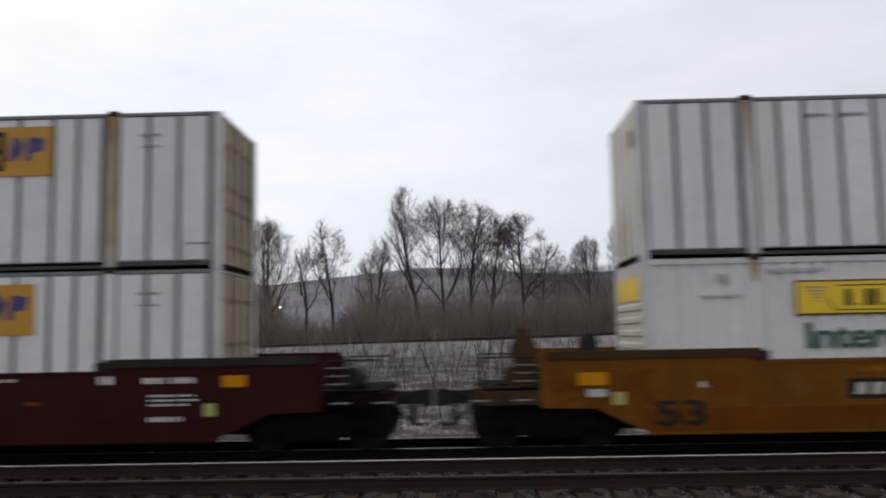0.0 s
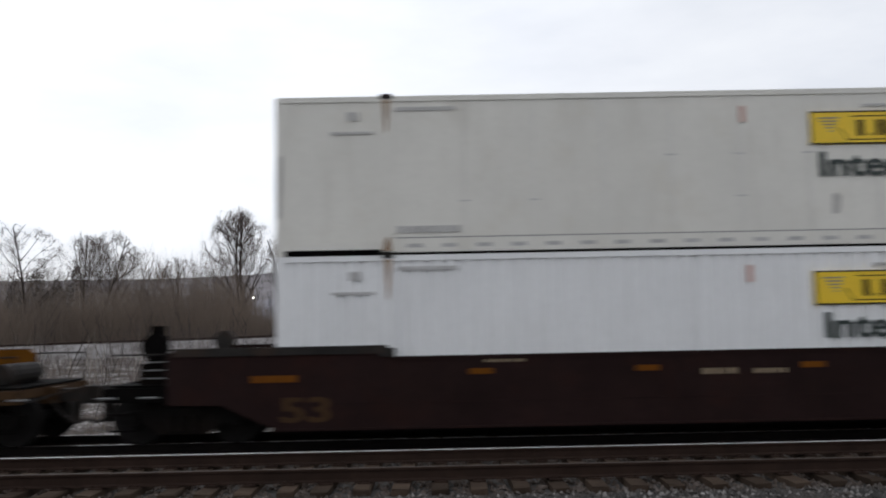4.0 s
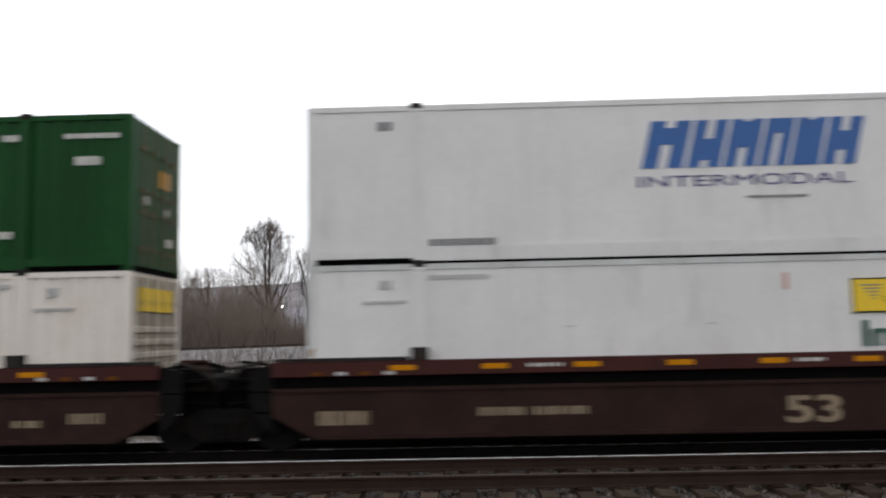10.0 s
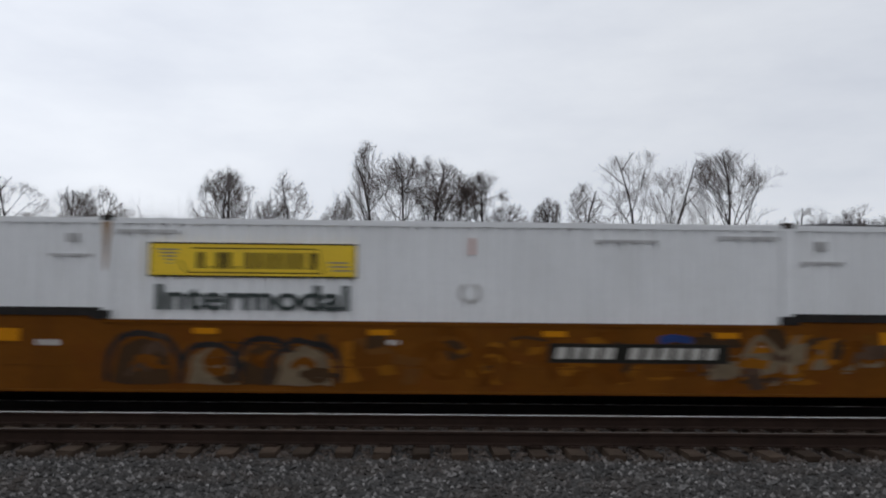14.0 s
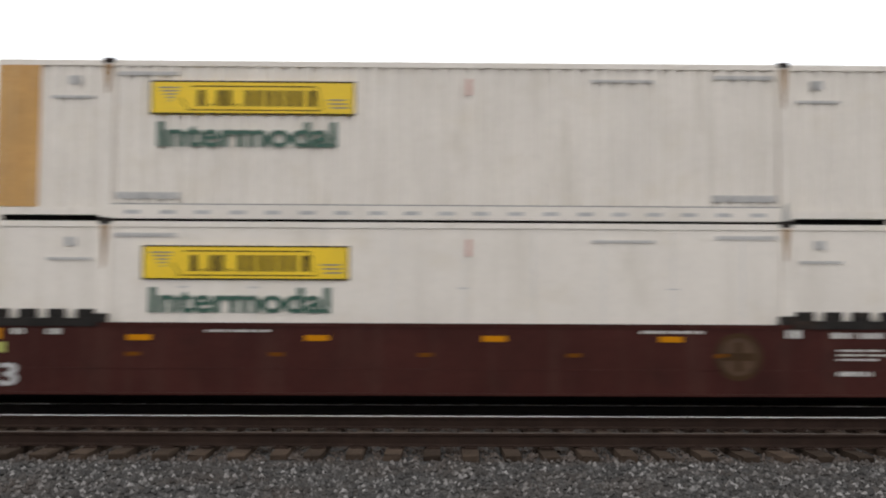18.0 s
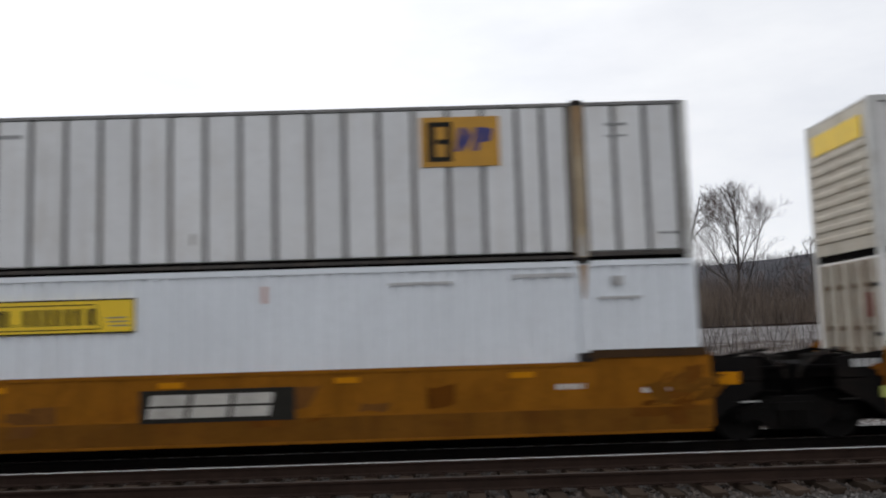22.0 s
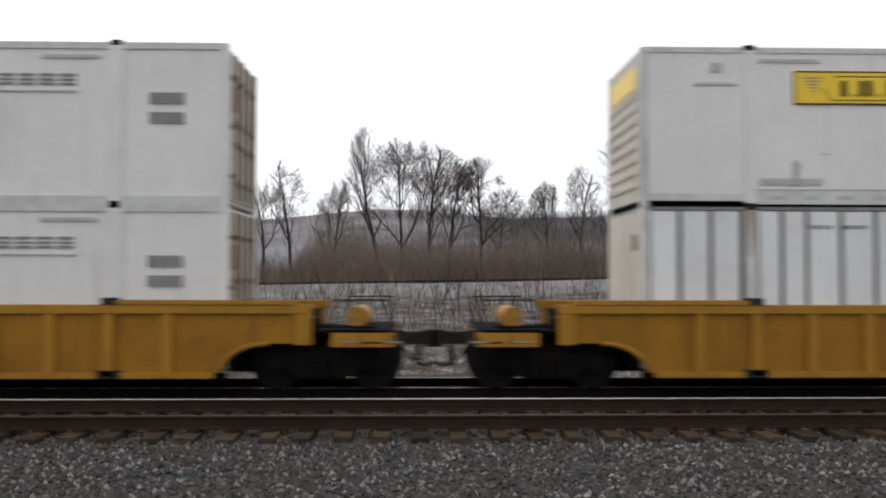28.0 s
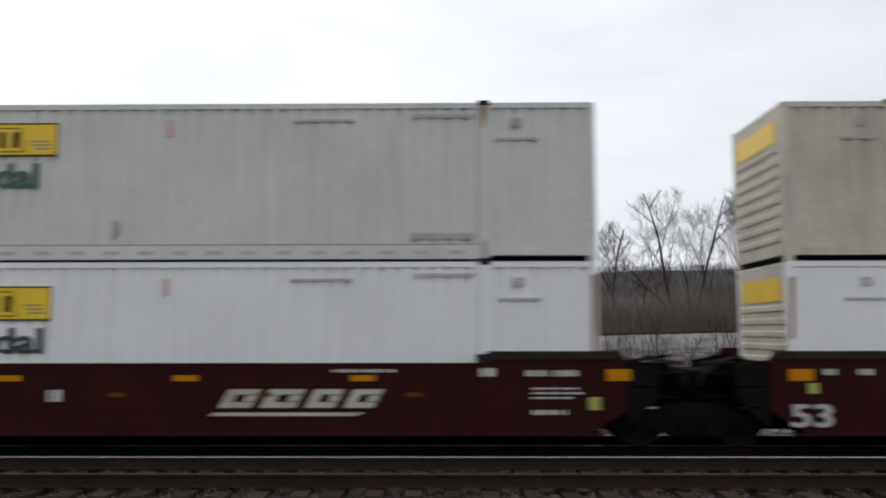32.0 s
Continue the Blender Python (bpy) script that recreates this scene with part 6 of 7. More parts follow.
def bare_tree(seed, height, trunk_share, spread, lift, depth, stems=1, label="", r=None, lean=0.0, kids=2, width=1.0):
    """A leafless tree of that height at its foot."""
    rng = random.Random(seed)
    tubes, twigs = Tubes(), Tubes()
    r = r or height * 0.0135
    for s in range(stems):
        side = (s - (stems - 1) / 2) * (0.55 if spread > 0.45 else 0.16)
        way = Vector((lean + side, rng.uniform(-0.1, 0.1), 1)).normalized()
        here, rr = Vector((0, 0, -0.3)), r
        for i in range(3):
            way = (way + Vector((rng.gauss(0, 1), rng.gauss(0, 1), 0.8)) * 0.04).normalized()
            nxt = here + way * (height * trunk_share / 3)
            tubes.add(here, nxt, rr, rr * 0.93, 7)
            here, rr = nxt, rr * 0.93
        half = height * (1 - trunk_share) / 2
        crown = (here.x + way.x * half, half * (0.5 + 0.45 * spread) * width, here.z + half * 0.86, half * 1.12)
        branch(tubes, twigs, rng, here, way, height * (1 - trunk_share) * 0.98, rr, depth, spread, lift, kids, crown)
        for _ in range(3):
            a = rng.uniform(0, 6.28)
            branch(tubes, twigs, rng, here, Vector((math.cos(a) * spread, math.sin(a) * spread, 0.9)), height * (1 - trunk_share) * 0.62, rr * 0.6, depth - 1, spread, lift, kids, crown)
    top = sorted(v.z for v in twigs.v)[-max(1, len(twigs.v) // 300)]
    k = height / top
    middle = Vector((sum(v.x for v in twigs.v) / len(twigs.v), 0, 0))
    for t in (tubes, twigs):
        t.v = [(v - middle) * k for v in t.v]
    thing = tagged(new("tree"), label, "tree", "bare trees behind the railway")
    for name, t, mat in (("trunk", tubes, M_BARK), ("crown", twigs, M_TWIG)):
        ob = new(name, t.mesh(name, mat))
        ob.parent = thing
    return thing


def plant(tree, x, y, turn=0.0, scale=1.0):
    tree.matrix_basis = pose(x, y, lifted(x, y) - 0.05, 0, 0, turn) @ Matrix.Scale(scale, 4)
    return tree


def tree_at(direction, rise, y, **kw):
    """Plants a tree in a direction (sideways per metre of depth), its top that much over the eye per metre of depth."""
    x = direction * y
    h = EYE[2] + rise * y - lifted(x, y)
    return plant(bare_tree(height=h, **kw), x, y)


TALL_LABEL = "tall bare deciduous tree with fine twigs on the bank"
SLIM_LABEL = "slim young bare tree with upright twigs"
BUSHY_LABEL = "bushy bare tree with dense upright crown"
for direction, rise, y, seed, share, spread, lift, stems, kids, label in (
        (-0.071, 0.174, 72, 11, 0.34, 0.45, 0.2, 1, 2, "slender tall bare tree with upright crown"),
        (-0.026, 0.160, 74, 12, 0.30, 0.62, 0.10, 1, 3, TALL_LABEL),
        (0.014, 0.158, 73, 13, 0.34, 0.62, 0.10, 1, 3, TALL_LABEL),
        (0.042, 0.143, 76, 23, 0.33, 0.62, 0.10, 1, 2, TALL_LABEL),
        (0.068, 0.142, 72, 14, 0.34, 0.66, 0.08, 1, 3, TALL_LABEL),
        (0.100, 0.105, 74, 15, 0.25, 0.75, 0.08, 1, 2, "small bare tree among brush"),
        (0.147, 0.113, 75, 16, 0.30, 0.5, 0.2, 1, 2, SLIM_LABEL),
        (0.190, 0.131, 75, 17, 0.36, 0.7, 0.1, 1, 2, "slim bare tree with crooked limbs"),
        (0.282, 0.171, 72, 18, 0.16, 0.6, 0.14, 2, 1, "forked bare tree with two wide stems"),
        (0.362, 0.176, 75, 19, 0.22, 0.5, 0.22, 1, 3, "bare tree with dense fan of upright twigs"),
        (-0.238, 0.141, 74, 20, 0.26, 0.44, 0.10, 2, 2, BUSHY_LABEL),
        (-0.160, 0.135, 75, 21, 0.38, 0.5, 0.10, 1, 1, SLIM_LABEL),
        (-0.188, 0.118, 75, 41, 0.36, 0.42, 0.12, 1, 1, SLIM_LABEL),
        (-0.105, 0.118, 76, 26, 0.25, 0.55, 0.18, 1, 2, SLIM_LABEL),
        (-0.405, 0.118, 74, 22, 0.2, 0.65, 0.2, 2, 2, BUSHY_LABEL),
        (-0.490, 0.126, 74, 24, 0.28, 0.8, 0.05, 1, 2, TALL_LABEL),
        (-0.58, 0.12, 78, 25, 0.25, 0.7, 0.1, 1, 2, TALL_LABEL),
        (-0.31, 0.085, 80, 31, 0.25, 0.7, 0.1, 1, 1, "small bare tree among brush"),
        (0.235, 0.10, 80, 35, 0.25, 0.65, 0.12, 1, 1, "small bare tree among brush"),
        (0.455, 0.105, 82, 32, 0.3, 0.7, 0.1, 1, 1, "small bare tree before the hill"),
        (0.53, 0.11, 80, 33, 0.25, 0.7, 0.1, 1, 1, "small bare tree before the hill"),
        (0.62, 0.13, 78, 34, 0.25, 0.7, 0.1, 1, 2, TALL_LABEL)):
    tree_at(direction, rise, y, seed=seed, trunk_share=share, spread=spread, lift=lift, depth=4, stems=stems, label=label, kids=kids, width=0.62 if "sl" in label.split()[0] else 0.95)


def evergreen(x, y, h, seed):
    rng = random.Random(seed)
    thing = tagged(new("conifer"), "small dark evergreen conifer behind the brush", "tree", "conifers behind the railway")
    bm = bmesh.new()
    rod(bm, (0, 0, -0.2), (0, 0, h), 0.14, 0.02, sides=7)
    part("trunk", bm, M_BARK, thing)
    t = Tubes()
    for i in range(2200):
        z = h * (1.0 - 0.92 * rng.random() ** 0.55)
        reach = ((h - z) * 0.42 + 0.05) * rng.uniform(0.7, 1.1)
        a, q = rng.uniform(0, 6.28), rng.random() ** 0.5
        p = Vector((math.cos(a) * reach * q, math.sin(a) * reach * q, z))
        t.add(p, p + Vector((math.cos(a) * 0.3, math.sin(a) * 0.3, rng.uniform(-0.15, 0.15))), 0.05, 0.008, 3)
    ob = new("crown", t.mesh("crown", M_EVERGREEN))
    ob.parent = thing
    thing.matrix_basis = pose(x, y, lifted(x, y) - 0.05)


for d, rise, y, k in ((-0.48, 0.077, 84, 1), (-0.432, 0.080, 84, 2), (-0.505, 0.066, 90, 3), (-0.455, 0.064, 92, 5), (-0.35, 0.05, 95, 4)):
    evergreen(d * y, y, EYE[2] + rise * y - lifted(d * y, y), k)


def brush_height(x, y):
    """How tall the thicket grows: a gap in it lets the hill show."""
    d = x / y
    return float(np.interp(d, (-0.6, -0.24, -0.21, -0.155, -0.12, 0.35, 0.42, 0.5, 0.6), (1.12, 1.12, 0.55, 0.55, 0.95, 0.98, 0.8, 0.78, 0.75))) * (1.0 + 0.22 * noise.noise(Vector((x * 0.16, y * 0.05, 3.3))))


def stick_field(name, label, count, area, heights, radius, mat, seed, fork=3, lean=0.25, clump=0.0, tall=None):
    """Many thin stems with a few side twigs each, as one mesh."""
    rng = random.Random(seed)
    t = Tubes()
    x0, x1, y0, y1 = area
    for _ in range(count):
        x, y = rng.uniform(x0, x1), rng.uniform(y0, y1)
        if clump and noise.noise(Vector((x * clump, y * clump, seed))) < rng.uniform(-0.5, 0.25):
            continue
        h = rng.uniform(*heights) * (tall(x, y) if tall else 1.0)
        p = Vector((x, y, lifted(x, y) - 0.05))
        way = Vector((rng.uniform(-lean, lean), rng.uniform(-lean, lean), 1)).normalized()
        r = radius * rng.uniform(0.6, 1.4)
        m = p + way * h * 0.5
        q = m + (way + Vector((rng.uniform(-0.15, 0.15), rng.uniform(-0.15, 0.15), 0.1))).normalized() * h * 0.5
        t.add(p, m, r, r * 0.75, 3)
        t.add(m, q, r * 0.75, r * 0.3, 3)
        for _ in range(fork):
            u = rng.uniform(0.25, 0.9)
            c = p.lerp(m, u * 2) if u < 0.5 else m.lerp(q, u * 2 - 1)
            a = rng.uniform(0, 6.28)
            e = c + Vector((math.cos(a) * 0.5, math.sin(a) * 0.5, 0.9)) * h * rng.uniform(0.15, 0.32)
            t.add(c, e, r * 0.5, r * 0.2, 3)
    tagged(new(name, t.mesh(name, mat)), label, "brush", kind="stuff")


stick_field("brush", "dense dry brown brush along the bank", 15500, (-47, 47, 60.5, 73), (2.3, 4.7), 0.012, M_BRUSH, 3, 4, 0.4, 0.0, brush_height)
stick_field("taller_brush", "taller bare brush and young stems", 3000, (-56, 56, 66, 88), (3.0, 6.2), 0.012, M_TWIG, 4, 6, 0.22, 0.12, brush_height)
stick_field("young_stems", "thin grey young stems among the trees", 7000, (-40, 36, 68, 82), (3.4, 7.4), 0.010, M_BRUSH, 14, 7, 0.16, 0.14, brush_height)
stick_field("dark_thicket", "dark leafless thicket before the wooded hill", 2600, (22, 46, 64, 78), (2.6, 5.4), 0.015, M_THICKET, 16, 6, 0.35, 0.1)
stick_field("saplings", "thin bare saplings beside the railway", 1300, (-24, 24, 20.5, 52), (0.9, 2.7), 0.008, M_TWIG, 5, 6, 0.45, 0.25)
stick_field("dark_saplings", "dark bare saplings and briars on the bank", 520, (-26, 26, 22, 54), (1.4, 3.6), 0.014, M_BARK, 15, 6, 0.5, 0.2)
stick_field("pale_saplings", "pale thin saplings beside the railway", 220, (-22, 22, 22, 50), (1.0, 3.0), 0.012, M_BARKPALE, 6, 4, 0.3, 0.25)
stick_field("dry_weeds", "dry pale weeds and grass stems", 1700, (-20, 20, 19.5, 46), (0.3, 0.9), 0.008, M_BRUSH, 7, 2, 0.45)
stick_field("hillside_woods", "bare woods on the far hillside", 11000, (-5, 300, 250, 425), (1.6, 4.4), 0.06, M_WOODS, 8, 3, 0.3, 0.02)
stick_field("sparse_hillside_trees", "sparse bare trees on the pale hillside", 2500, (-320, 20, 200, 420), (3, 6), 0.06, M_WOODS, 9, 3, 0.2, 0.02)


stick_field("crest_hedge", "dark hedge along the crest of the pale hill", 1800, (-130, 0, 419, 423), (0.6, 1.5), 0.09, M_BARK, 10, 2, 0.4)


def yard_lamp():
    lamp = tagged(new("street_lamp"), "lit lamp on a pole behind the brush", "street lamp")
    bm = bmesh.new()
    rod(bm, (0, 0, -0.3), (0, 0, 5.6), 0.09, 0.06)
    part("pole", bm, M_DARK, lamp)
    bm = bmesh.new()
    rod(bm, (0, 0, 5.5), (0, -0.9, 5.75), 0.04)
    part("arm", bm, M_DARK, lamp)
    bm = bmesh.new()
    box(bm, -0.2, 0.2, -1.3, -0.75, 5.72, 5.86)
    part("lamp_head", bm, M_DARK, lamp)
    bm = bmesh.new()
    bmesh.ops.create_icosphere(bm, subdivisions=2, radius=0.17, matrix=Matrix.Translation((0, -1.05, 5.62)))
    part("bulb", bm, M_BULB, lamp, "glowing white lamp")
    z0 = lifted(-0.217 * 151, 150)
    lamp.matrix_basis = pose(-0.217 * 151, 150, z0) @ Matrix.Diagonal((1, 1, (EYE[2] + 0.0355 * 149 - z0) / 5.62, 1))


yard_lamp()


def far_rail():
    """A rusty rail on the embankment behind the brush."""
    bm = bmesh.new()
    box(bm, -95, 95, -0.07, 0.07, 0, 0.24)
    me = mesh_of(bm, "far_rail", M_RAILSIDE)
    ob = tagged(new("far_rail", me), "dark rusty rail along the snowy embankment", "rail", kind="structure")
    ob.matrix_basis = pose(0, 57.7, lifted(0, 57.7) - 0.04, 0, -math.degrees(math.atan(0.0168)), 0)


far_rail()

# ---- the train ----
SPEED, SLOWING, MORE = 17.1926409, 0.0181698696, 1.03995516e-05


def gone(t):
    """Metres that the train has run since the start."""
    return SPEED * t - SLOWING * t * t + MORE * t ** 3


DECK, SEAM = 0.40, 3.296  # floor of the well; foot of the upper container
J, C = "joint", "coupler"


def spray(car, mat, pts, depth, seed=0):
    """A patch of sprayed paint with an uneven edge, on the car's side plate."""
    rng = random.Random(seed)
    bm = bmesh.new()
    ring = []
    for (x0, z0), (x1, z1) in zip(pts, pts[1:] + pts[:1]):
        for k in range(4):
            ring.append((x0 + (x1 - x0) * k / 4 + rng.uniform(-0.025, 0.025), max(0.31, min(1.46, z0 + (z1 - z0) * k / 4 + rng.uniform(-0.025, 0.025)))))
    d = SIDE - 0.010 - 0.0006 * depth
    bm.faces.new([bm.verts.new((x, d, z)) for x, z in ring])
    bmesh.ops.triangulate(bm, faces=bm.faces[:])
    part("paint_stroke", bm, mat, car)


def stroke(car, mat, pts, width, depth):
    """A broad sprayed line along bent points, with rounded ends, on the car's side plate."""
    fine = []
    for i in range(len(pts) - 1):
        p0, p1, p2, p3 = (Vector(pts[max(0, min(len(pts) - 1, j))]) for j in (i - 1, i, i + 1, i + 2))
        for k in range(4):
            u = k / 4
            fine.append(0.5 * (2 * p1 + (p2 - p0) * u + (2 * p0 - 5 * p1 + 4 * p2 - p3) * u * u + (3 * p1 - p0 - 3 * p2 + p3) * u ** 3))
    fine.append(Vector(pts[-1]))
    bm = bmesh.new()
    d, n = SIDE - 0.010 - 0.0006 * depth, len(fine)
    pairs = []
    for i, p in enumerate(fine):
        way = (fine[min(n - 1, i + 1)] - fine[max(0, i - 1)]).normalized()
        w = width / 2 * (0.55 if i in (0, n - 1) else 1.0) * (1 + 0.12 * math.sin(5.1 * i + p.x * 9))
        pairs.append([bm.verts.new((p.x - way.y * w * q, d, max(0.31, min(1.46, p.y + way.x * w * q)))) for q in (1, -1)])
    for (a, b), (c, e) in zip(pairs, pairs[1:]):
        bm.faces.new((a, b, e, c))
    part("paint_stroke", bm, mat, car)


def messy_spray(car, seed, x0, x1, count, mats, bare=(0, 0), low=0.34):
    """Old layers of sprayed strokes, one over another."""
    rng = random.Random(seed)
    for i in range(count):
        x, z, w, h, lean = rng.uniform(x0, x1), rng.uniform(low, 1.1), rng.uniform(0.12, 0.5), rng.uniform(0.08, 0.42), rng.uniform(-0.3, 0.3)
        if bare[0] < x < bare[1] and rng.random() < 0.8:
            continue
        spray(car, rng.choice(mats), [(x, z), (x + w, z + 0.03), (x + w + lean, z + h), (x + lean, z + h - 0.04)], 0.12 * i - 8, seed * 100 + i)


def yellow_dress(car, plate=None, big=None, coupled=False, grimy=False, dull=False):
    reflectors(car, [(-HALF + 3.6 + 3.05 * i, 1.27) for i in range(4)], M_AMBERMID if dull else M_REFLECT)
    reflectors(car, ([(HALF - 0.45, 1.18)] if coupled else []) + [(-HALF - 1.2 if grimy else -HALF + 0.12, 1.12)], M_REFLECT, (0.5, 0.22))
    if grimy:
        box_part("tag", M_TAG, car, -HALF - 0.62, -HALF - 0.40, SIDE - 0.012, SIDE, 0.78, 1.0, "yellow-green paper tag")
        box_part("placard", M_FADED, car, -HALF - 1.05, -HALF - 0.72, SIDE - 0.012, SIDE, 0.92, 1.05, "dirty white placard")
    car_stencils(car, [(-HALF + 0.9, -HALF + 1.3, 1.05, 0.1), (-1.4, -0.9, 1.1, 0.09), (HALF - 2.6, HALF - 2.1, 1.05, 0.09), (HALF - 1.1, HALF - 0.6, 0.95, 0.09)])
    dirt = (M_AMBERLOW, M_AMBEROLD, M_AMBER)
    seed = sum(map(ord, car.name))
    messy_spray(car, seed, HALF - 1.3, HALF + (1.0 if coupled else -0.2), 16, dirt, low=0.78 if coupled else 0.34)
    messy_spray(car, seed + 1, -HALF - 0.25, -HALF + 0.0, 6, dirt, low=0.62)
    rng = random.Random(seed + 5)
    for k in range(4):
        x = -HALF + 3.6 + 3.05 * k
        if rng.random() < 0.4 and not dull:
            stroke(car, M_AMBERDIRT, [(x - 0.75, 1.16), (x - 0.35, 1.26), (x + 0.1, 1.20)], rng.uniform(0.04, 0.1), 0)
        if rng.random() < 0.4:
            stroke(car, M_AMBERDIRT, [(x + 0.5, 1.1 + rng.uniform(-0.1, 0.1)), (x + 1.3, 1.08), (x + 1.9, 1.05)], 0.025, 0)
        spray(car, M_AMBEROLD if dull else M_AMBERMID if rng.random() < 0.4 else M_PANELOLD, [(x + 0.4, 0.78), (x + 0.9, 0.76), (x + 0.95, 0.9), (x + 0.45, 0.93)], 0, seed + k)
    messy_spray(car, seed + 2, -HALF + 1.0, HALF - 1.5, 14, (M_AMBEROLD, M_AMBERLOW, M_PANELOLD, M_AMBER if dull else M_AMBERMID), low=0.42)
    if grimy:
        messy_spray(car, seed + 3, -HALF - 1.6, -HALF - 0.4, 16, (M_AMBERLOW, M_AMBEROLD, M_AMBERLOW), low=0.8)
    if coupled:
        box_part("inspection_plate", M_WORNWHITE, car, HALF + 0.62, HALF + 1.12, SIDE - 0.012, SIDE + 0.01, 1.08, 1.40, "black plate with white border")
        box_part("plate_field", M_INK, car, HALF + 0.65, HALF + 1.09, SIDE - 0.016, SIDE, 1.11, 1.37)
    if plate is not None:
        name_plate(car, plate, 3.2, 0.82, 0.34, (0.23, 0.22, 0.22, 0.25, -0.12, 0.22, 0.22, 0.22, 0.22, 0.22, 0.22), 0.05)
    if big is not None:
        name_plate(car, big, 2.68, 0.68, 0.56, (0.68, 0.68, 0.68), 0.08)


def rod_disc(car, x, z, r, mat):
    """A faded round emblem: a ring, an inner disc and a bar across it."""
    bm = bmesh.new()
    rod(bm, (x, SIDE - 0.006, z), (x, SIDE + 0.01, z), r, sides=24)
    emblem = part("round_emblem", bm, mat, car, "faded round emblem")
    bm = bmesh.new()
    rod(bm, (x, SIDE - 0.009, z), (x, SIDE, z), r * 0.8, sides=24)
    part("emblem_field", bm, M_SPRAYBROWN, emblem)
    bm = bmesh.new()
    box(bm, x - r * 0.7, x + r * 0.7, SIDE - 0.012, SIDE, z - r * 0.16, z + r * 0.16)
    box(bm, x - r * 0.12, x + r * 0.12, SIDE - 0.012, SIDE, z - r * 0.6, z + r * 0.6)
    part("emblem_bar", bm, mat, emblem)


def maroon_dress(car, name_at=None):
    reflectors(car, [(-HALF + 2.5 + 3.1 * i, 1.20) for i in range(4)])
    reflectors(car, [(HALF + 0.1, 1.2), (-HALF - 0.1, 1.2)], M_REFLECT, (0.42, 0.2))
    box_part("tag", M_TAG, car, HALF - 0.22, HALF - 0.02, SIDE - 0.008, SIDE, 0.70, 0.92, "yellow-green paper tag")
    box_part("tag", M_TAG, car, -HALF + 0.22, -HALF + 0.40, SIDE - 0.008, SIDE, 0.98, 1.16, "yellow-green paper tag")
    car_stencils(car, [(-HALF + 0.5, -HALF + 0.75, 1.3, 0.1), (-HALF + 1.1, -HALF + 1.35, 1.3, 0.1), (HALF - 2.1, HALF - 1.8, 1.28, 0.14), (HALF - 1.3, HALF - 0.9, 1.28, 0.1), (HALF - 0.8, HALF - 0.4, 1.28, 0.1), (-4.2, -3.1, 1.35, 0.04), (3.4, 4.5, 1.35, 0.05), (HALF - 1.2, HALF - 0.4, 1.05, 0.035), (HALF - 1.2, HALF - 0.3, 0.97, 0.035), (HALF - 1.2, HALF - 0.45, 0.89, 0.035), (HALF - 1.2, HALF - 0.6, 0.62, 0.1)])
    reflectors(car, [(x, 0.93) for x in (-5.6, -3.1, -0.5, 2.1, 4.7)], M_AMBEROLD, (0.26, 0.07))
    if name_at is not None:
        x, y = name_at, SIDE - 0.006
        for w in (0.58, 0.64, 0.54, 0.54):
            bm = bmesh.new()
            for a, b, c, d in ((0.0, 0.34, 0.0, 1.0), (0.34, 1.0, 0.0, 0.30), (0.34, 1.0, 0.72, 1.0), (0.66, 1.0, 0.34, 0.68)):
                slab(bm, [(x + u * (w - 0.02) + 0.18 * v, 0.74 + 0.32 * v) for u, v in ((a, c), (b, c), (b, d), (a, d))], y, y + 0.02)
            part("name_block", bm, M_WORNWHITE, car, "slanted white block of the name")
            x += w + 0.14
        bm = bmesh.new()
        slab(bm, [(name_at - 0.15, 0.60), (name_at + 2.4, 0.60), (name_at + 2.55, 0.66), (name_at - 0.1, 0.66)], y, y + 0.02)
        part("name_swoosh", bm, M_WORNWHITE, car, "white underline of the name")



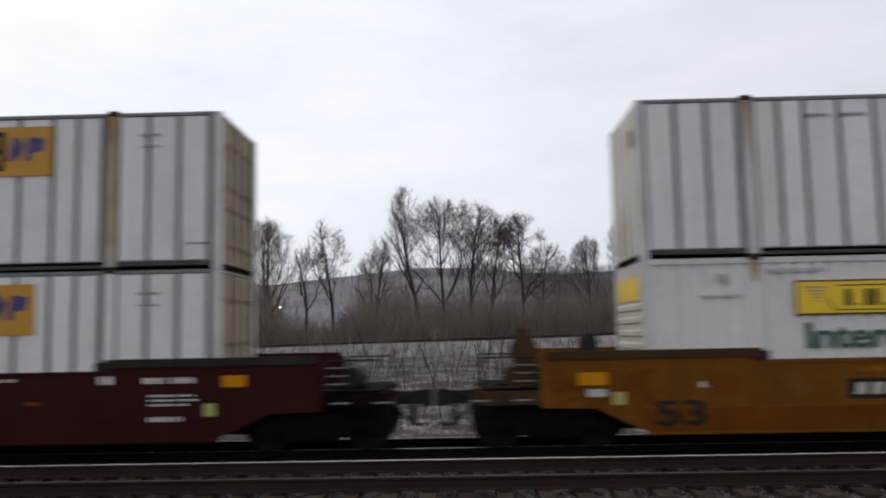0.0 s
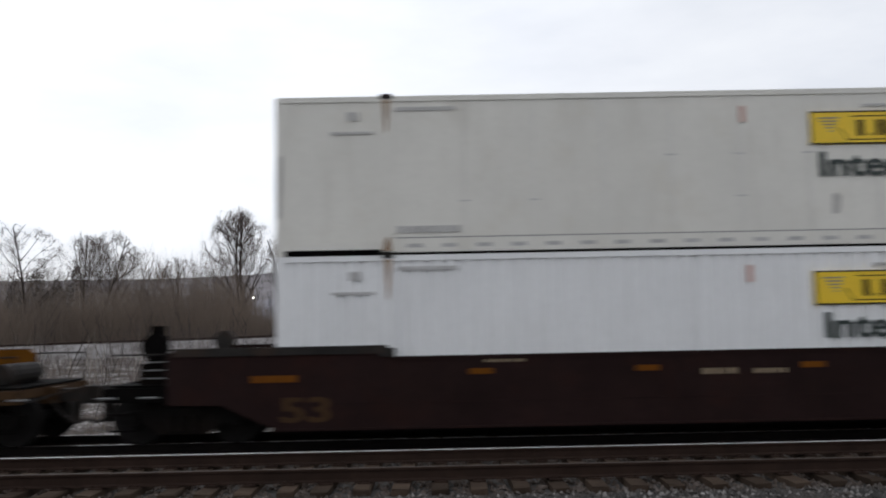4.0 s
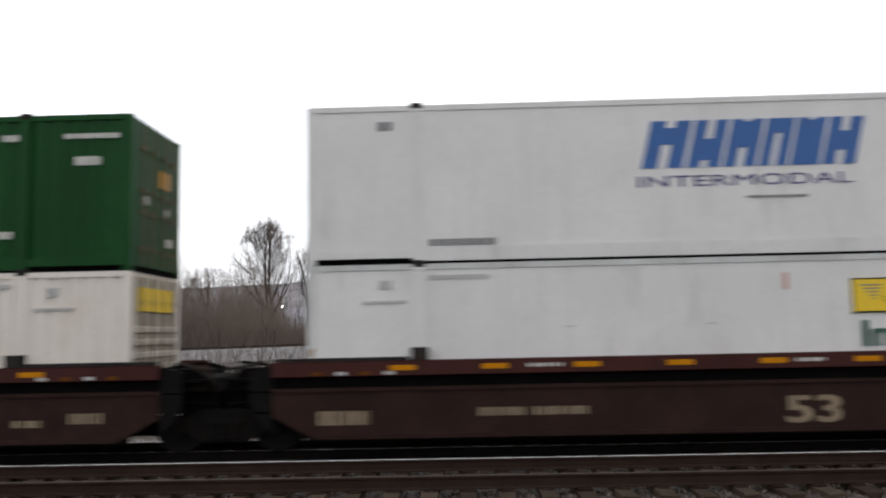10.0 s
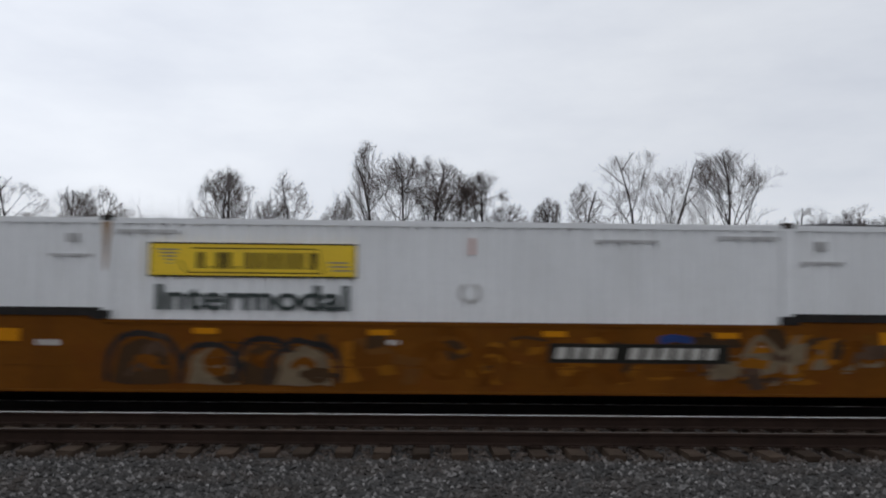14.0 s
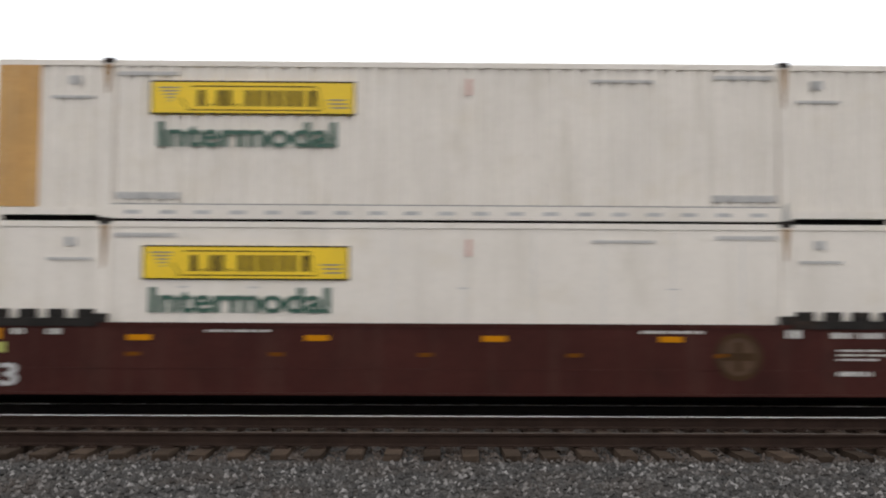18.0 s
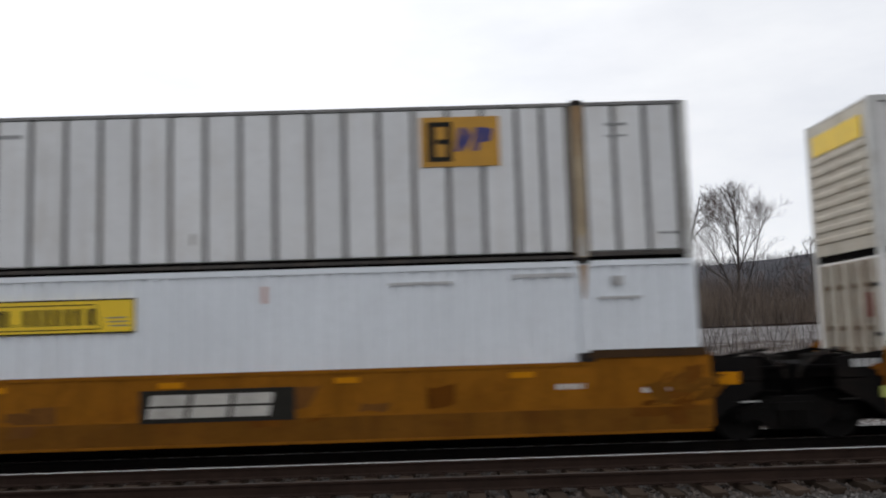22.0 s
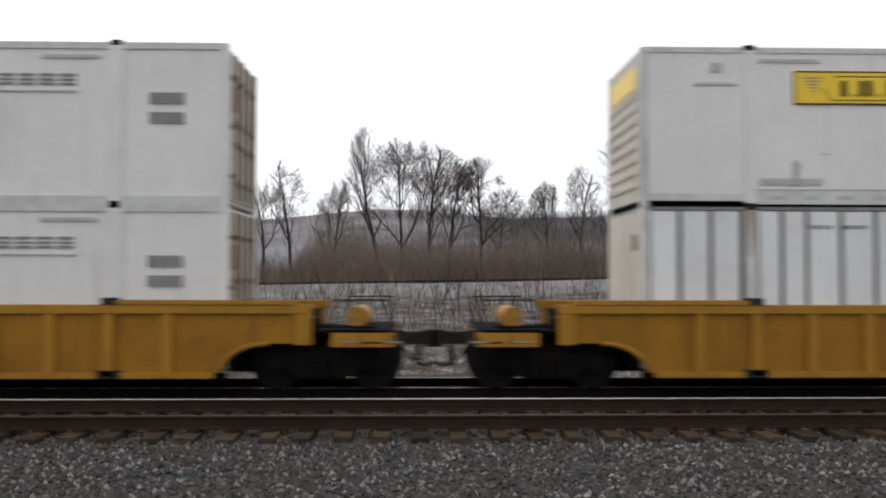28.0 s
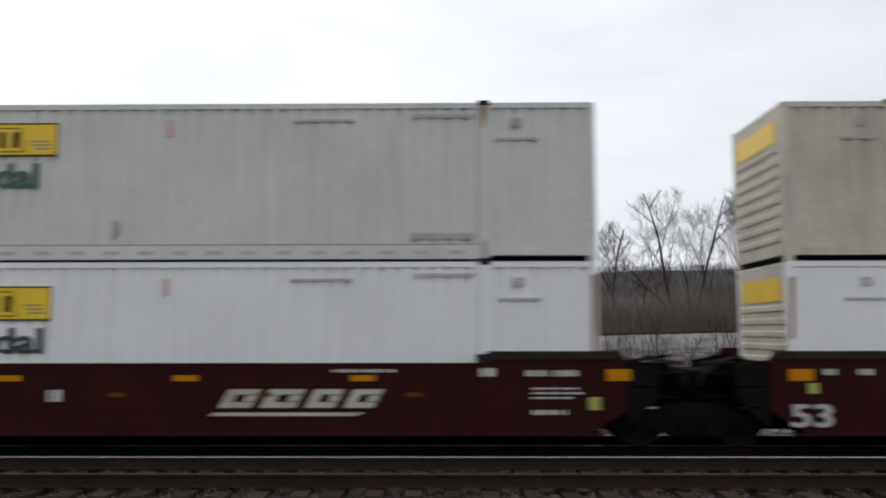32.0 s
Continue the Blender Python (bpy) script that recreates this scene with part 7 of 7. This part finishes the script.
def lettered_spray(car):
    """Fat black letters with blue caps, slanted strokes, then scattered dark and tan strokes further on."""
    messy_spray(car, 3, -7.9, 7.7, 90, (M_AMBERDIRT, M_AMBEROLD, M_SPRAYBROWN, M_SPRAYTAN, M_AMBERLOW), (-1.6, 2.0))
    messy_spray(car, 5, -7.9, -1.4, 70, (M_SPRAYDARK, M_SPRAYBROWN, M_SPRAYBROWN, M_AMBERDIRT, M_SPRAYTAN))
    messy_spray(car, 6, 1.8, 7.7, 60, (M_SPRAYBROWN, M_SPRAYTAN, M_SPRAYDARK, M_SPRAYBROWN, M_AMBEROLD))
    d = 4
    bend = [(0.42, 1.10), (0.22, 1.30), (-0.12, 1.32), (-0.36, 1.18), (-0.34, 0.98), (-0.05, 0.88), (0.26, 0.78), (0.36, 0.60), (0.18, 0.44), (-0.15, 0.40), (-0.42, 0.54)]
    for i, cx in enumerate((-7.35, -6.4, -5.4, -4.38)):
        stroke(car, M_SPRAYBROWN, [(cx + x, z) for x, z in bend], 0.36, d)
        stroke(car, M_SPRAYDARK, [(cx + x, z) for x, z in bend], 0.26, d + 1)
        if i > 1:
            stroke(car, M_SPRAYBLUE, [(cx + 0.36, 1.20), (cx + 0.08, 1.28), (cx - 0.26, 1.22)], 0.17, d + 2)
        stroke(car, M_SPRAYTAN, [(cx - 0.3, 0.98), (cx + 0.0, 0.86), (cx + 0.30, 0.76)], 0.04, d + 2)
        stroke(car, M_SPRAYTAN, [(cx - 0.36, 0.52), (cx - 0.1, 0.44), (cx + 0.16, 0.48)], 0.035, d + 2)
        d += 3
    for cx, run in ((-3.2, ((-0.42, 0.40), (-0.28, 1.24), (-0.02, 0.70), (0.22, 1.26), (0.42, 0.42))), (-2.35, ((0.40, 1.26), (-0.20, 1.20), (-0.32, 0.86), (0.22, 0.84), (-0.34, 0.80), (-0.26, 0.46), (0.42, 0.40)))):
        pts = [(cx + x, z) for x, z in run]
        stroke(car, M_SPRAYTAN, [(x + 0.09, z - 0.03) for x, z in pts], 0.30, d)
        stroke(car, M_SPRAYBROWN, pts, 0.27, d + 1)
        stroke(car, M_SPRAYDARK, pts, 0.15, d + 2)
        d += 3
    # loose strokes further on
    rng = random.Random(91)
    for i in range(34):
        cx, cz, r = 1.15 + 6.4 * i / 34, rng.uniform(0.62, 1.1), rng.uniform(0.16, 0.36)
        a0, a1 = rng.uniform(0, 6.28), rng.uniform(1.2, 3.6)
        pts = [(cx + r * 0.9 * math.cos(a0 + a1 * k / 6), max(0.4, min(1.36, cz + 1.25 * r * math.sin(a0 + a1 * k / 6)))) for k in range(7)]
        mat = rng.choice((M_SPRAYDARK, M_SPRAYDARK, M_SPRAYBROWN, M_SPRAYTAN, M_AMBERDIRT, M_AMBERMID))
        stroke(car, mat, pts, rng.uniform(0.07, 0.17), d + 0.2 * i)
    d += 8
    stroke(car, M_SPRAYBLUE, [(2.1, 1.0), (2.4, 1.08), (2.75, 1.02)], 0.34, d)
    stroke(car, M_REFLECT, [(6.9, 1.08), (7.2, 1.10), (7.5, 1.07)], 0.22, d)
    stroke(car, M_SPRAYTAN, [(6.2, 1.32), (6.9, 1.28), (7.5, 1.16)], 0.08, d)
    stroke(car, M_SPRAYDARK, [(6.5, 0.5), (6.9, 0.9), (7.3, 0.6), (7.6, 1.1)], 0.12, d)


def graffiti(car, seed, x0, x1, mats):
    rng = random.Random(seed)
    for i in range(int((x1 - x0) * 5)):
        bm = bmesh.new()
        cx, cz, r = rng.uniform(x0, x1), rng.uniform(0.55, 1.2), rng.uniform(0.2, 0.46)
        a0, a1, w = rng.uniform(0, 6), rng.uniform(1.6, 4.8), rng.uniform(0.07, 0.2)
        n = 12
        ring = [(cx + 1.15 * rr * math.cos(a0 + a1 * k / n), max(0.32, min(1.43, cz + rr * math.sin(a0 + a1 * k / n)))) for rr in (r, r - w) for k in range(n + 1)]
        d = SIDE - 0.003 - 0.0004 * i
        v = [bm.verts.new((x, d, z)) for x, z in ring]
        for k in range(n):
            bm.faces.new((v[k], v[k + 1], v[n + 2 + k], v[n + 1 + k]))
        part("paint_stroke", bm, rng.choice(mats), car)


W_LABEL = "white steel container with yellow name board, stacked on rail car"
LEFT, RIGHT = -HALF + 2.75, HALF - 6.5  # usual places of the yellow board


def boarded(x0=LEFT, **kw):
    return board_container(x0, **kw)


TRAIN = []  # (place along the train, [things])


def couple(place, car, lower=None, upper=None):
    TRAIN.append((place, car, 0.0))
    for thing, z in ((lower, DECK), (upper, SEAM)):
        if thing:
            TRAIN.append((place, thing, z))


PLACES = [-20.50, 3.16, 22.59, 42.09, 65.61, 85.25, 105.04, 128.51, 147.96, 167.31, 190.74, 210.20, 229.55, 253.00, 276.29, 295.79, 315.22, 338.62, 358.09, 377.58, 401.03, 424.39, 447.80, 471.30, 494.76, 518.32, 537.82]
RUSTED = "white panelled container with rust-stained posts, stacked on rail car"
Y_LABEL = "yellow well car unit with smooth dirty plate sides"
M_LABEL = "dark maroon well car unit with white stencils"
B_LABEL = "rusty black-brown well car unit with faded stencils"
O_LABEL = "old brown well car unit with red-brown top chord"
R_LABEL = "yellow stand-alone well car with side posts and arched ends"


def build_train():
    p = PLACES
    car = smooth_car(0, M_MAROON, (J, C), M_LABEL)
    maroon_dress(car)
    couple(p[0], car, ribbed_container((HALF - 4.78,), posts=M_PANEL), ribbed_container((HALF - 4.55,), posts=M_BROWN_POST, label=RUSTED))
    # yellow three-unit car
    car = smooth_car(1, M_AMBER, (C, J), Y_LABEL, (True, False), number_at=-HALF + 0.1)
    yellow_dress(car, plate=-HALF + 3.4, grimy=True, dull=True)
    couple(p[1], car, boarded(-HALF + 2.68), ribbed_container(patch=(-0.05, 5.2, 0.48, 2.45, (1.15, 3.8, 0.82, 1.98)), label="white panelled container with tan painted patches"))
    car = smooth_car(2, M_AMBER, (J, J), Y_LABEL, number_at=-HALF + 0.2)
    yellow_dress(car, dull=True)
    for k in range(3):
        bm = bmesh.new()
        slab(bm, [(1.0 + 0.62 * k, 0.75), (1.45 + 0.62 * k, 0.75), (1.55 + 0.62 * k, 1.2), (1.1 + 0.62 * k, 1.2)], SIDE - 0.006, SIDE + 0.01)
        part("name_block", bm, M_WINE, car, "dark red block of the name")
    couple(p[2], car, ribbed_container((HALF - 4.93,)), smooth_plate_container(HALF - 5.22, "white sheet-sided container with orange logo plate"))
    car = smooth_car(3, M_AMBER, (J, C), Y_LABEL, number_at=-HALF + 0.2)
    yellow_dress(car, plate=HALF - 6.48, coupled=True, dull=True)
    couple(p[3], car, boarded(-HALF + 2.65, rise=0.05, dark_word=True, narrow=True), boarded(-HALF + 2.82, rise=0.13))
    # rusty black-brown three-unit car
    for i, ends in ((4, (C, J)), (5, (J, J)), (6, (J, C))):
        car = smooth_car(i, M_BLACKCAR, ends, B_LABEL, (i == 4, False), number_at=-HALF + 0.1, number_paint=M_AMBERDIRT)
        reflectors(car, [(-HALF + 3.4 + 2.9 * k, 1.18) for k in range(4)], M_AMBEROLD)
        reflectors(car, [(-HALF - 0.4, 1.1), (HALF - 0.3, 1.1)], M_AMBEROLD, (0.8, 0.12))
        car_stencils(car, [(-4.4, -3.7, 1.38, 0.05), (-0.6, 0.0, 1.1, 0.1), (0.3, 0.9, 1.1, 0.08), (HALF - 2.2, HALF - 1.6, 1.2, 0.1)], M_OLDTAN)
        if i == 6:
            for k, (x0, x1) in enumerate(((5.5, 7.2), (9.8, 11.4))):
                spray(car, M_SPRAYBROWN, [(-HALF + x0, 1.33), (-HALF + x0 + 0.5, 1.25), (-HALF + x1 - 0.4, 1.28), (-HALF + x1, 1.36), (-HALF + x1 - 0.2, 1.46), (-HALF + x0 + 0.2, 1.45)], 1, 300 + k)
                messy_spray(car, 310 + k, -HALF + x0 - 0.6, -HALF + x1 + 0.2, 10, (M_BLACKCAR, M_OLDBROWN, M_SPRAYBROWN), low=0.6)
                stroke(car, M_OLDTAN, [(-HALF + x0 + 0.2, 1.22), (-HALF + x0 + 0.6, 1.36), (-HALF + x1 - 0.5, 1.24)], 0.06, 14)
                stroke(car, M_FADED, [(-HALF + x1 - 0.8, 1.34), (-HALF + x1 - 0.3, 1.40), (-HALF + x1, 1.33)], 0.09, 15)
            rod_disc(car, -HALF + 5.0, 0.95, 0.42, M_AMBERDIRT)
            car_stencils(car, [(0.6, 1.9, 0.98, 0.035), (3.2, 3.4, 0.95, 0.18), (4.1, 4.3, 0.95, 0.16)], M_OLDTAN)
            car_stencils(car, [(4.9, 7.2, 0.95, 0.2)], M_AMBERDIRT)
        lower, upper = {4: lambda: (boarded(-HALF + 9.6, paint=M_CLEAN, dark_word=True), boarded(-HALF + 9.68, corrugated=0, paint=M_WARM, dark_word=True, label="warm white container with yellow name board and black word")), 5: lambda: (ribbed_container(), ribbed_container(posts=M_BROWN_POST, label=RUSTED)),
                        6: lambda: (boarded(-HALF + 9.6, word=False, paint=M_CLEAN, label="white container with yellow board and no word"), ribbed_container((-HALF + 3.4,), posts=M_CREAM, label="white panelled container with cream posts and orange plate"))}[i]()
        couple(p[i], car, lower, upper)
    # old brown three-unit car
    for i, ends in ((7, (C, J)), (8, (J, J)), (9, (J, C))):
        car = chord_car(i, ends, O_LABEL, (i == 7, False), number_at=0.2)
        bm = bmesh.new()
        rod(bm, (HALF - 3.0, SIDE + 0.02, 0.74), (HALF - 3.0, SIDE + 0.05, 0.74), 0.28, sides=20)
        part("round_emblem", bm, M_RUSTROD, car, "faded round emblem")
        car_stencils(car, [(-HALF + 0.2, -HALF + 1.1, 0.5, 0.24), (-HALF + 3.0, -HALF + 3.8, 0.62, 0.14), (-HALF + 3.95, -HALF + 4.9, 0.62, 0.14), (HALF - 2.0, HALF - 1.5, 0.55, 0.12), (HALF - 1.0, HALF - 0.4, 0.6, 0.18)], M_OLDTAN, 0.03)
        lower, upper = {7: lambda: (boarded(-HALF + 9.7), boarded(-HALF + 9.81, paint=M_WARM)), 8: lambda: (boarded(-HALF + 9.68, paint=M_CREAM, label="cream-stained container with yellow name board"), green_container(-HALF + 10.5, "dark green container with orange logo plate")),
                        9: lambda: (boarded(-HALF + 9.6, corrugated=0), carrier_container("white smooth container with slanted blue carrier name"))}[i]()
        couple(p[i], car, lower, upper)
    # yellow three-unit car with sprayed paint
    car = smooth_car(10, M_AMBER, (C, J), Y_LABEL, (True, False))
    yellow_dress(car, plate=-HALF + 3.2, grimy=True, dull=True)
    messy_spray(car, 77, HALF - 3.6, HALF - 0.6, 12, (M_SPRAYBROWN, M_AMBERDIRT, M_AMBERLOW))
    stroke(car, M_SPRAYDARK, [(HALF - 2.75, 0.58), (HALF - 2.6, 1.12), (HALF - 2.3, 0.8), (HALF - 2.0, 1.15), (HALF - 1.75, 0.62)], 0.24, 3)
    stroke(car, M_SPRAYBLUE, [(HALF - 2.6, 1.02), (HALF - 2.3, 0.74), (HALF - 2.05, 1.02)], 0.1, 5)
    stroke(car, M_SPRAYDARK, [(HALF - 3.5, 0.7), (HALF - 3.3, 1.1), (HALF - 3.1, 0.75)], 0.16, 3)
    couple(p[10], car, boarded(-HALF + 2.7, corrugated=0, ghosts=((-0.3, 1.95),)), boarded(-HALF + 9.7, corrugated=0, rise=0.13, ghosts=((-0.1, 2.0), (-0.2, 0.65))))
    car = smooth_car(11, M_AMBER, (J, J), "yellow well car unit covered with sprayed graffiti")
    yellow_dress(car, big=-1.68)
    lettered_spray(car)
    couple(p[11], car, ribbed_container(patch=(-0.25, 5.6, 0.3, 2.2, (1.1, 4.3, 0.3, 1.75)), ends=("doors", "front"), label="white panelled container with tan painted patch"),
           ribbed_container((HALF - 4.42,), posts=M_BROWN_POST, ends=("doors", "front"), label=RUSTED))
    car = smooth_car(12, M_AMBEROLD, (J, C), "yellow well car unit with faded sprayed arches")
    yellow_dress(car, plate=HALF - 6.35, coupled=True)
    rng = random.Random(33)
    for k, (cx, rx, top) in enumerate(((-HALF + 2.75, 0.66, 1.28), (-HALF + 3.95, 0.55, 1.12), (-HALF + 4.85, 0.5, 1.22), (-HALF + 5.55, 0.62, 1.16))):
        arch = [(cx + rx * math.cos(a) + rng.uniform(-0.05, 0.05), 0.36 + (top - 0.36) * math.sin(a) ** 0.7 + rng.uniform(-0.04, 0.04)) for a in np.linspace(0.02, math.pi - 0.02, 8)]
        spray(car, M_SPRAYTAN if k % 2 else M_AMBERDIRT, [(cx - 0.8 * rx, 0.4), (cx + 0.8 * rx, 0.4), (cx + 0.6 * rx, top - 0.25), (cx, top - 0.08), (cx - 0.6 * rx, top - 0.25)], 2 + 3 * k, 500 + k)
        stroke(car, M_SPRAYDARK, arch, 0.10, 3 + 3 * k)
        for j in range(5):
            x, z = cx + rng.uniform(-0.5, 0.3) * rx, rng.uniform(0.5, top - 0.3)
            stroke(car, rng.choice((M_AMBERDIRT, M_AMBEROLD, M_SPRAYBROWN, M_AMBERLOW)), [(x, z), (x + 0.2, z + rng.uniform(-0.12, 0.2)), (x + 0.4, z + rng.uniform(-0.1, 0.1))], rng.uniform(0.08, 0.22), 3.3 + 3 * k + 0.2 * j)
    graffiti(car, 6, -1.4, HALF - 5.2, [M_AMBERDIRT, M_AMBERLOW, M_AMBEROLD])
    messy_spray(car, 8, HALF - 4.2, HALF - 0.6, 60, (M_SPRAYBROWN, M_AMBERDIRT, M_SPRAYTAN, M_AMBERLOW, M_AMBERMID))
    messy_spray(car, 9, -HALF + 5.8, HALF - 4.2, 30, (M_AMBERDIRT, M_AMBERLOW, M_AMBERMID))
    stroke(car, M_SPRAYBLUE, [(HALF - 4.4, 1.22), (HALF - 4.1, 1.27), (HALF - 3.8, 1.22)], 0.14, 12)
    stroke(car, M_SPRAYTAN, [(HALF - 2.9, 0.9), (HALF - 2.6, 1.3), (HALF - 2.2, 1.0), (HALF - 1.9, 1.35)], 0.1, 12)
    couple(p[12], car, boarded(-HALF + 2.75, dark_word=True, paint=M_CLEAN, ghosts=((0.35, 1.62),)))
    # stand-alone dark car
    car = chord_car(13, (C, C), "dark stand-alone well car with white number", paint=M_BLACKCAR, number_at=-HALF + 0.3, chord=M_BLACKCAR)
    car_stencils(car, [(-HALF + 2.4, -HALF + 3.1, 0.62, 0.16), (-HALF + 3.6, -HALF + 4.6, 0.62, 0.16), (-HALF + 5.1, -HALF + 6.1, 0.5, 0.1), (-HALF + 6.7, -HALF + 7.2, 0.5, 0.1), (2.0, 3.0, 0.6, 0.14)], M_OLDTAN, 0.03)
    couple(p[13], car, boarded(-HALF + 2.75), boarded(-HALF + 2.83, rise=0.15))
    # maroon three-unit car
    for i, ends in ((14, (C, J)), (15, (J, J)), (16, (J, C))):
        car = smooth_car(i, M_MAROONDUST, ends, "dusty maroon well car unit with black stakes and faint stencils", number_at=(-HALF - 0.1 if i != 14 else None), number_paint=M_FADED, z_raised=1.57, teeth=True)
        maroon_dress(car)
        rod_disc(car, HALF - 2.95 if i == 15 else -HALF + 2.5, 0.95, 0.42, M_AMBERDIRT)
        lower, upper = {14: lambda: (green_container(-HALF + 10.65, "dark green container under a white one"), boarded(-HALF + 2.65, doors=True)),
                        15: lambda: (boarded(-HALF + 2.68, paint=M_CREAM, corrugated=0, label="cream-white container with yellow name board"), boarded(-HALF + 2.76, paint=M_CREAM, stripe=True, rise=0.06, label="cream-white container with weathered orange end stripe")),
                        16: lambda: (boarded(-HALF + 2.56, paint=M_CREAM, corrugated=0, dark_word=True, label="cream-white container with yellow name board"), boarded(-HALF + 2.66, corrugated=0, doors=True, ghosts=((0.15, 1.95), (0.15, 0.9))))}[i]()
        couple(p[i], car, lower, upper)
    # second yellow three-unit car
    for i, ends in ((17, (C, J)), (18, (J, J)), (19, (J, C))):
        car = smooth_car(i, M_AMBERMID, ends, Y_LABEL, (i == 17, False), number_at=-HALF + 0.25)
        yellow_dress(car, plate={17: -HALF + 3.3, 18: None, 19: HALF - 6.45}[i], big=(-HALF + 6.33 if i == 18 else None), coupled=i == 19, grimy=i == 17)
        lower, upper = {17: lambda: (boarded(-HALF + 2.8, paint=M_WARM), boarded(-HALF + 2.82, word=False, corrugated=0, paint=M_CLEAN, posts=M_BROWN_POST, label="clean white container with yellow board and rusty posts")),
                        18: lambda: (boarded(-HALF + 2.52, word=False, paint=M_BLUISH, flat=True, label="bluish-white container with yellow board only"), ribbed_container((HALF - 4.85,), posts=M_BROWN_POST, label=RUSTED)),
                        19: lambda: (reefer_container(False, "white refrigerated container with dark red name and crest"), boarded(-HALF + 2.65, rise=0.1, dark_word=True, smear=0.3))}[i]()
        couple(p[i], car, lower, upper)
    # stand-alone cars with side posts
    rows = {20: (M_POSTDIRT, "grimy brown-yellow well car with side posts", reefer_container(True, "white refrigerated container with crest and dark red name"), boarded(-HALF + 2.83, dark_word=True, doors=True)),
            21: (M_AMBERMID, "rusty yellow well car with side posts", boarded(-HALF + 9.54, paint=M_CREAM, label="cream-white container with yellow name board"), boarded(-HALF + 2.6, rise=0.1)),
            22: (M_AMBERNEW, R_LABEL, reefer_container(True, "white refrigerated container with crest and open end frame"), reefer_container(True, "white refrigerated container on top of another one")),
            23: (M_AMBERNEW, R_LABEL, ribbed_container(), boarded(-HALF + 2.8, word=False, corrugated=0, label="white container with yellow board and no word")),
            24: (M_AMBERNEW, R_LABEL, boarded(-HALF + 2.66, corrugated=0, dark_word=True, doors=True, ghosts=((0.2, 2.1),)), boarded(-HALF + 2.72, corrugated=0, rise=0.04, dark_word=True, doors=True, ghosts=((0.3, 0.75),)))}
    for i, (paint, label, lower, upper) in rows.items():
        car = ribbed_car(i, paint, label, number_at={23: 5.15, 24: 4.05}.get(i), plate_at={23: 3.1, 24: -HALF + 1.97}.get(i), panel_paint={20: M_RUSTSHEET, 21: M_PANELOLD}.get(i, M_PANELNEW), posts=7 if i == 21 else 15)
        if i == 21:
            car_stencils(car, [(HALF - 6.0, HALF - 4.2, 0.78, 0.24), (HALF - 2.8, HALF - 2.35, 0.75, 0.22), (HALF - 0.9, HALF - 0.55, 0.7, 0.18), (-2.6, -1.9, 0.8, 0.05), (-HALF + 3.0, -HALF + 3.6, 0.85, 0.2)], M_SPRAYBROWN, 0.055)
        if i == 24:
            box_part("red_valve", M_REDPART, car, HALF + 2.2, HALF + 2.42, SIDE + 0.15, SIDE + 0.4, 1.1, 1.56, "red painted valve", bevel=0.04)
        couple(p[i], car, lower, upper)
    # last maroon units
    car = smooth_car(25, M_MAROON, (C, J), M_LABEL, (True, False), number_at=-HALF - 0.1, number_paint=M_FADED)
    maroon_dress(car, name_at=1.42)
    car_stencils(car, [(-HALF + 3.9, -HALF + 4.35, 0.85, 0.18), (-HALF + 4.6, -HALF + 5.5, 0.85, 0.18), (-HALF + 6.5, -HALF + 6.75, 0.85, 0.2)])
    couple(p[25], car, boarded(-HALF + 2.75, paint=M_CLEAN, dark_word=True), boarded(-HALF + 2.75, paint=M_GREYWHITE, rise=0.08))
    car = smooth_car(26, M_MAROON, (J, J), M_LABEL, number_at=-HALF - 0.1, number_paint=M_FADED)
    maroon_dress(car)
    couple(p[26], car, boarded(-HALF + 2.65, corrugated=0, paint=M_CLEAN), boarded(-HALF + 2.65, paint=M_DIRTY, label="dirty beige container with yellow name board"))


build_train()


def motions():
    """The train runs past, slowing a little; its wheels roll while they pass."""
    for place, thing, z in TRAIN:
        walk(thing, [(t, pose(place + HALF - gone(t), TRAIN_Y, z)) for t in np.linspace(0, 32, 17).tolist()])
    for wheel, index, x in WHEELS:
        s = PLACES[index] + HALF + x
        steps = [k / 30 for k in range(961) if abs(s - gone(k / 30)) < 13.0]
        rows = []
        if not steps:
            continue
        if steps[0] > 0.02:
            rows.append((0.0, pose(x, 0, WHEEL_R)))
        rows += [(t, pose(x, 0, WHEEL_R, 0, -math.degrees((gone(t) - gone(steps[0])) / WHEEL_R), 0)) for t in steps]
        if steps[-1] < 31.98:
            rows.append((32.0, rows[-1][1]))
        walk(wheel, rows)


motions()
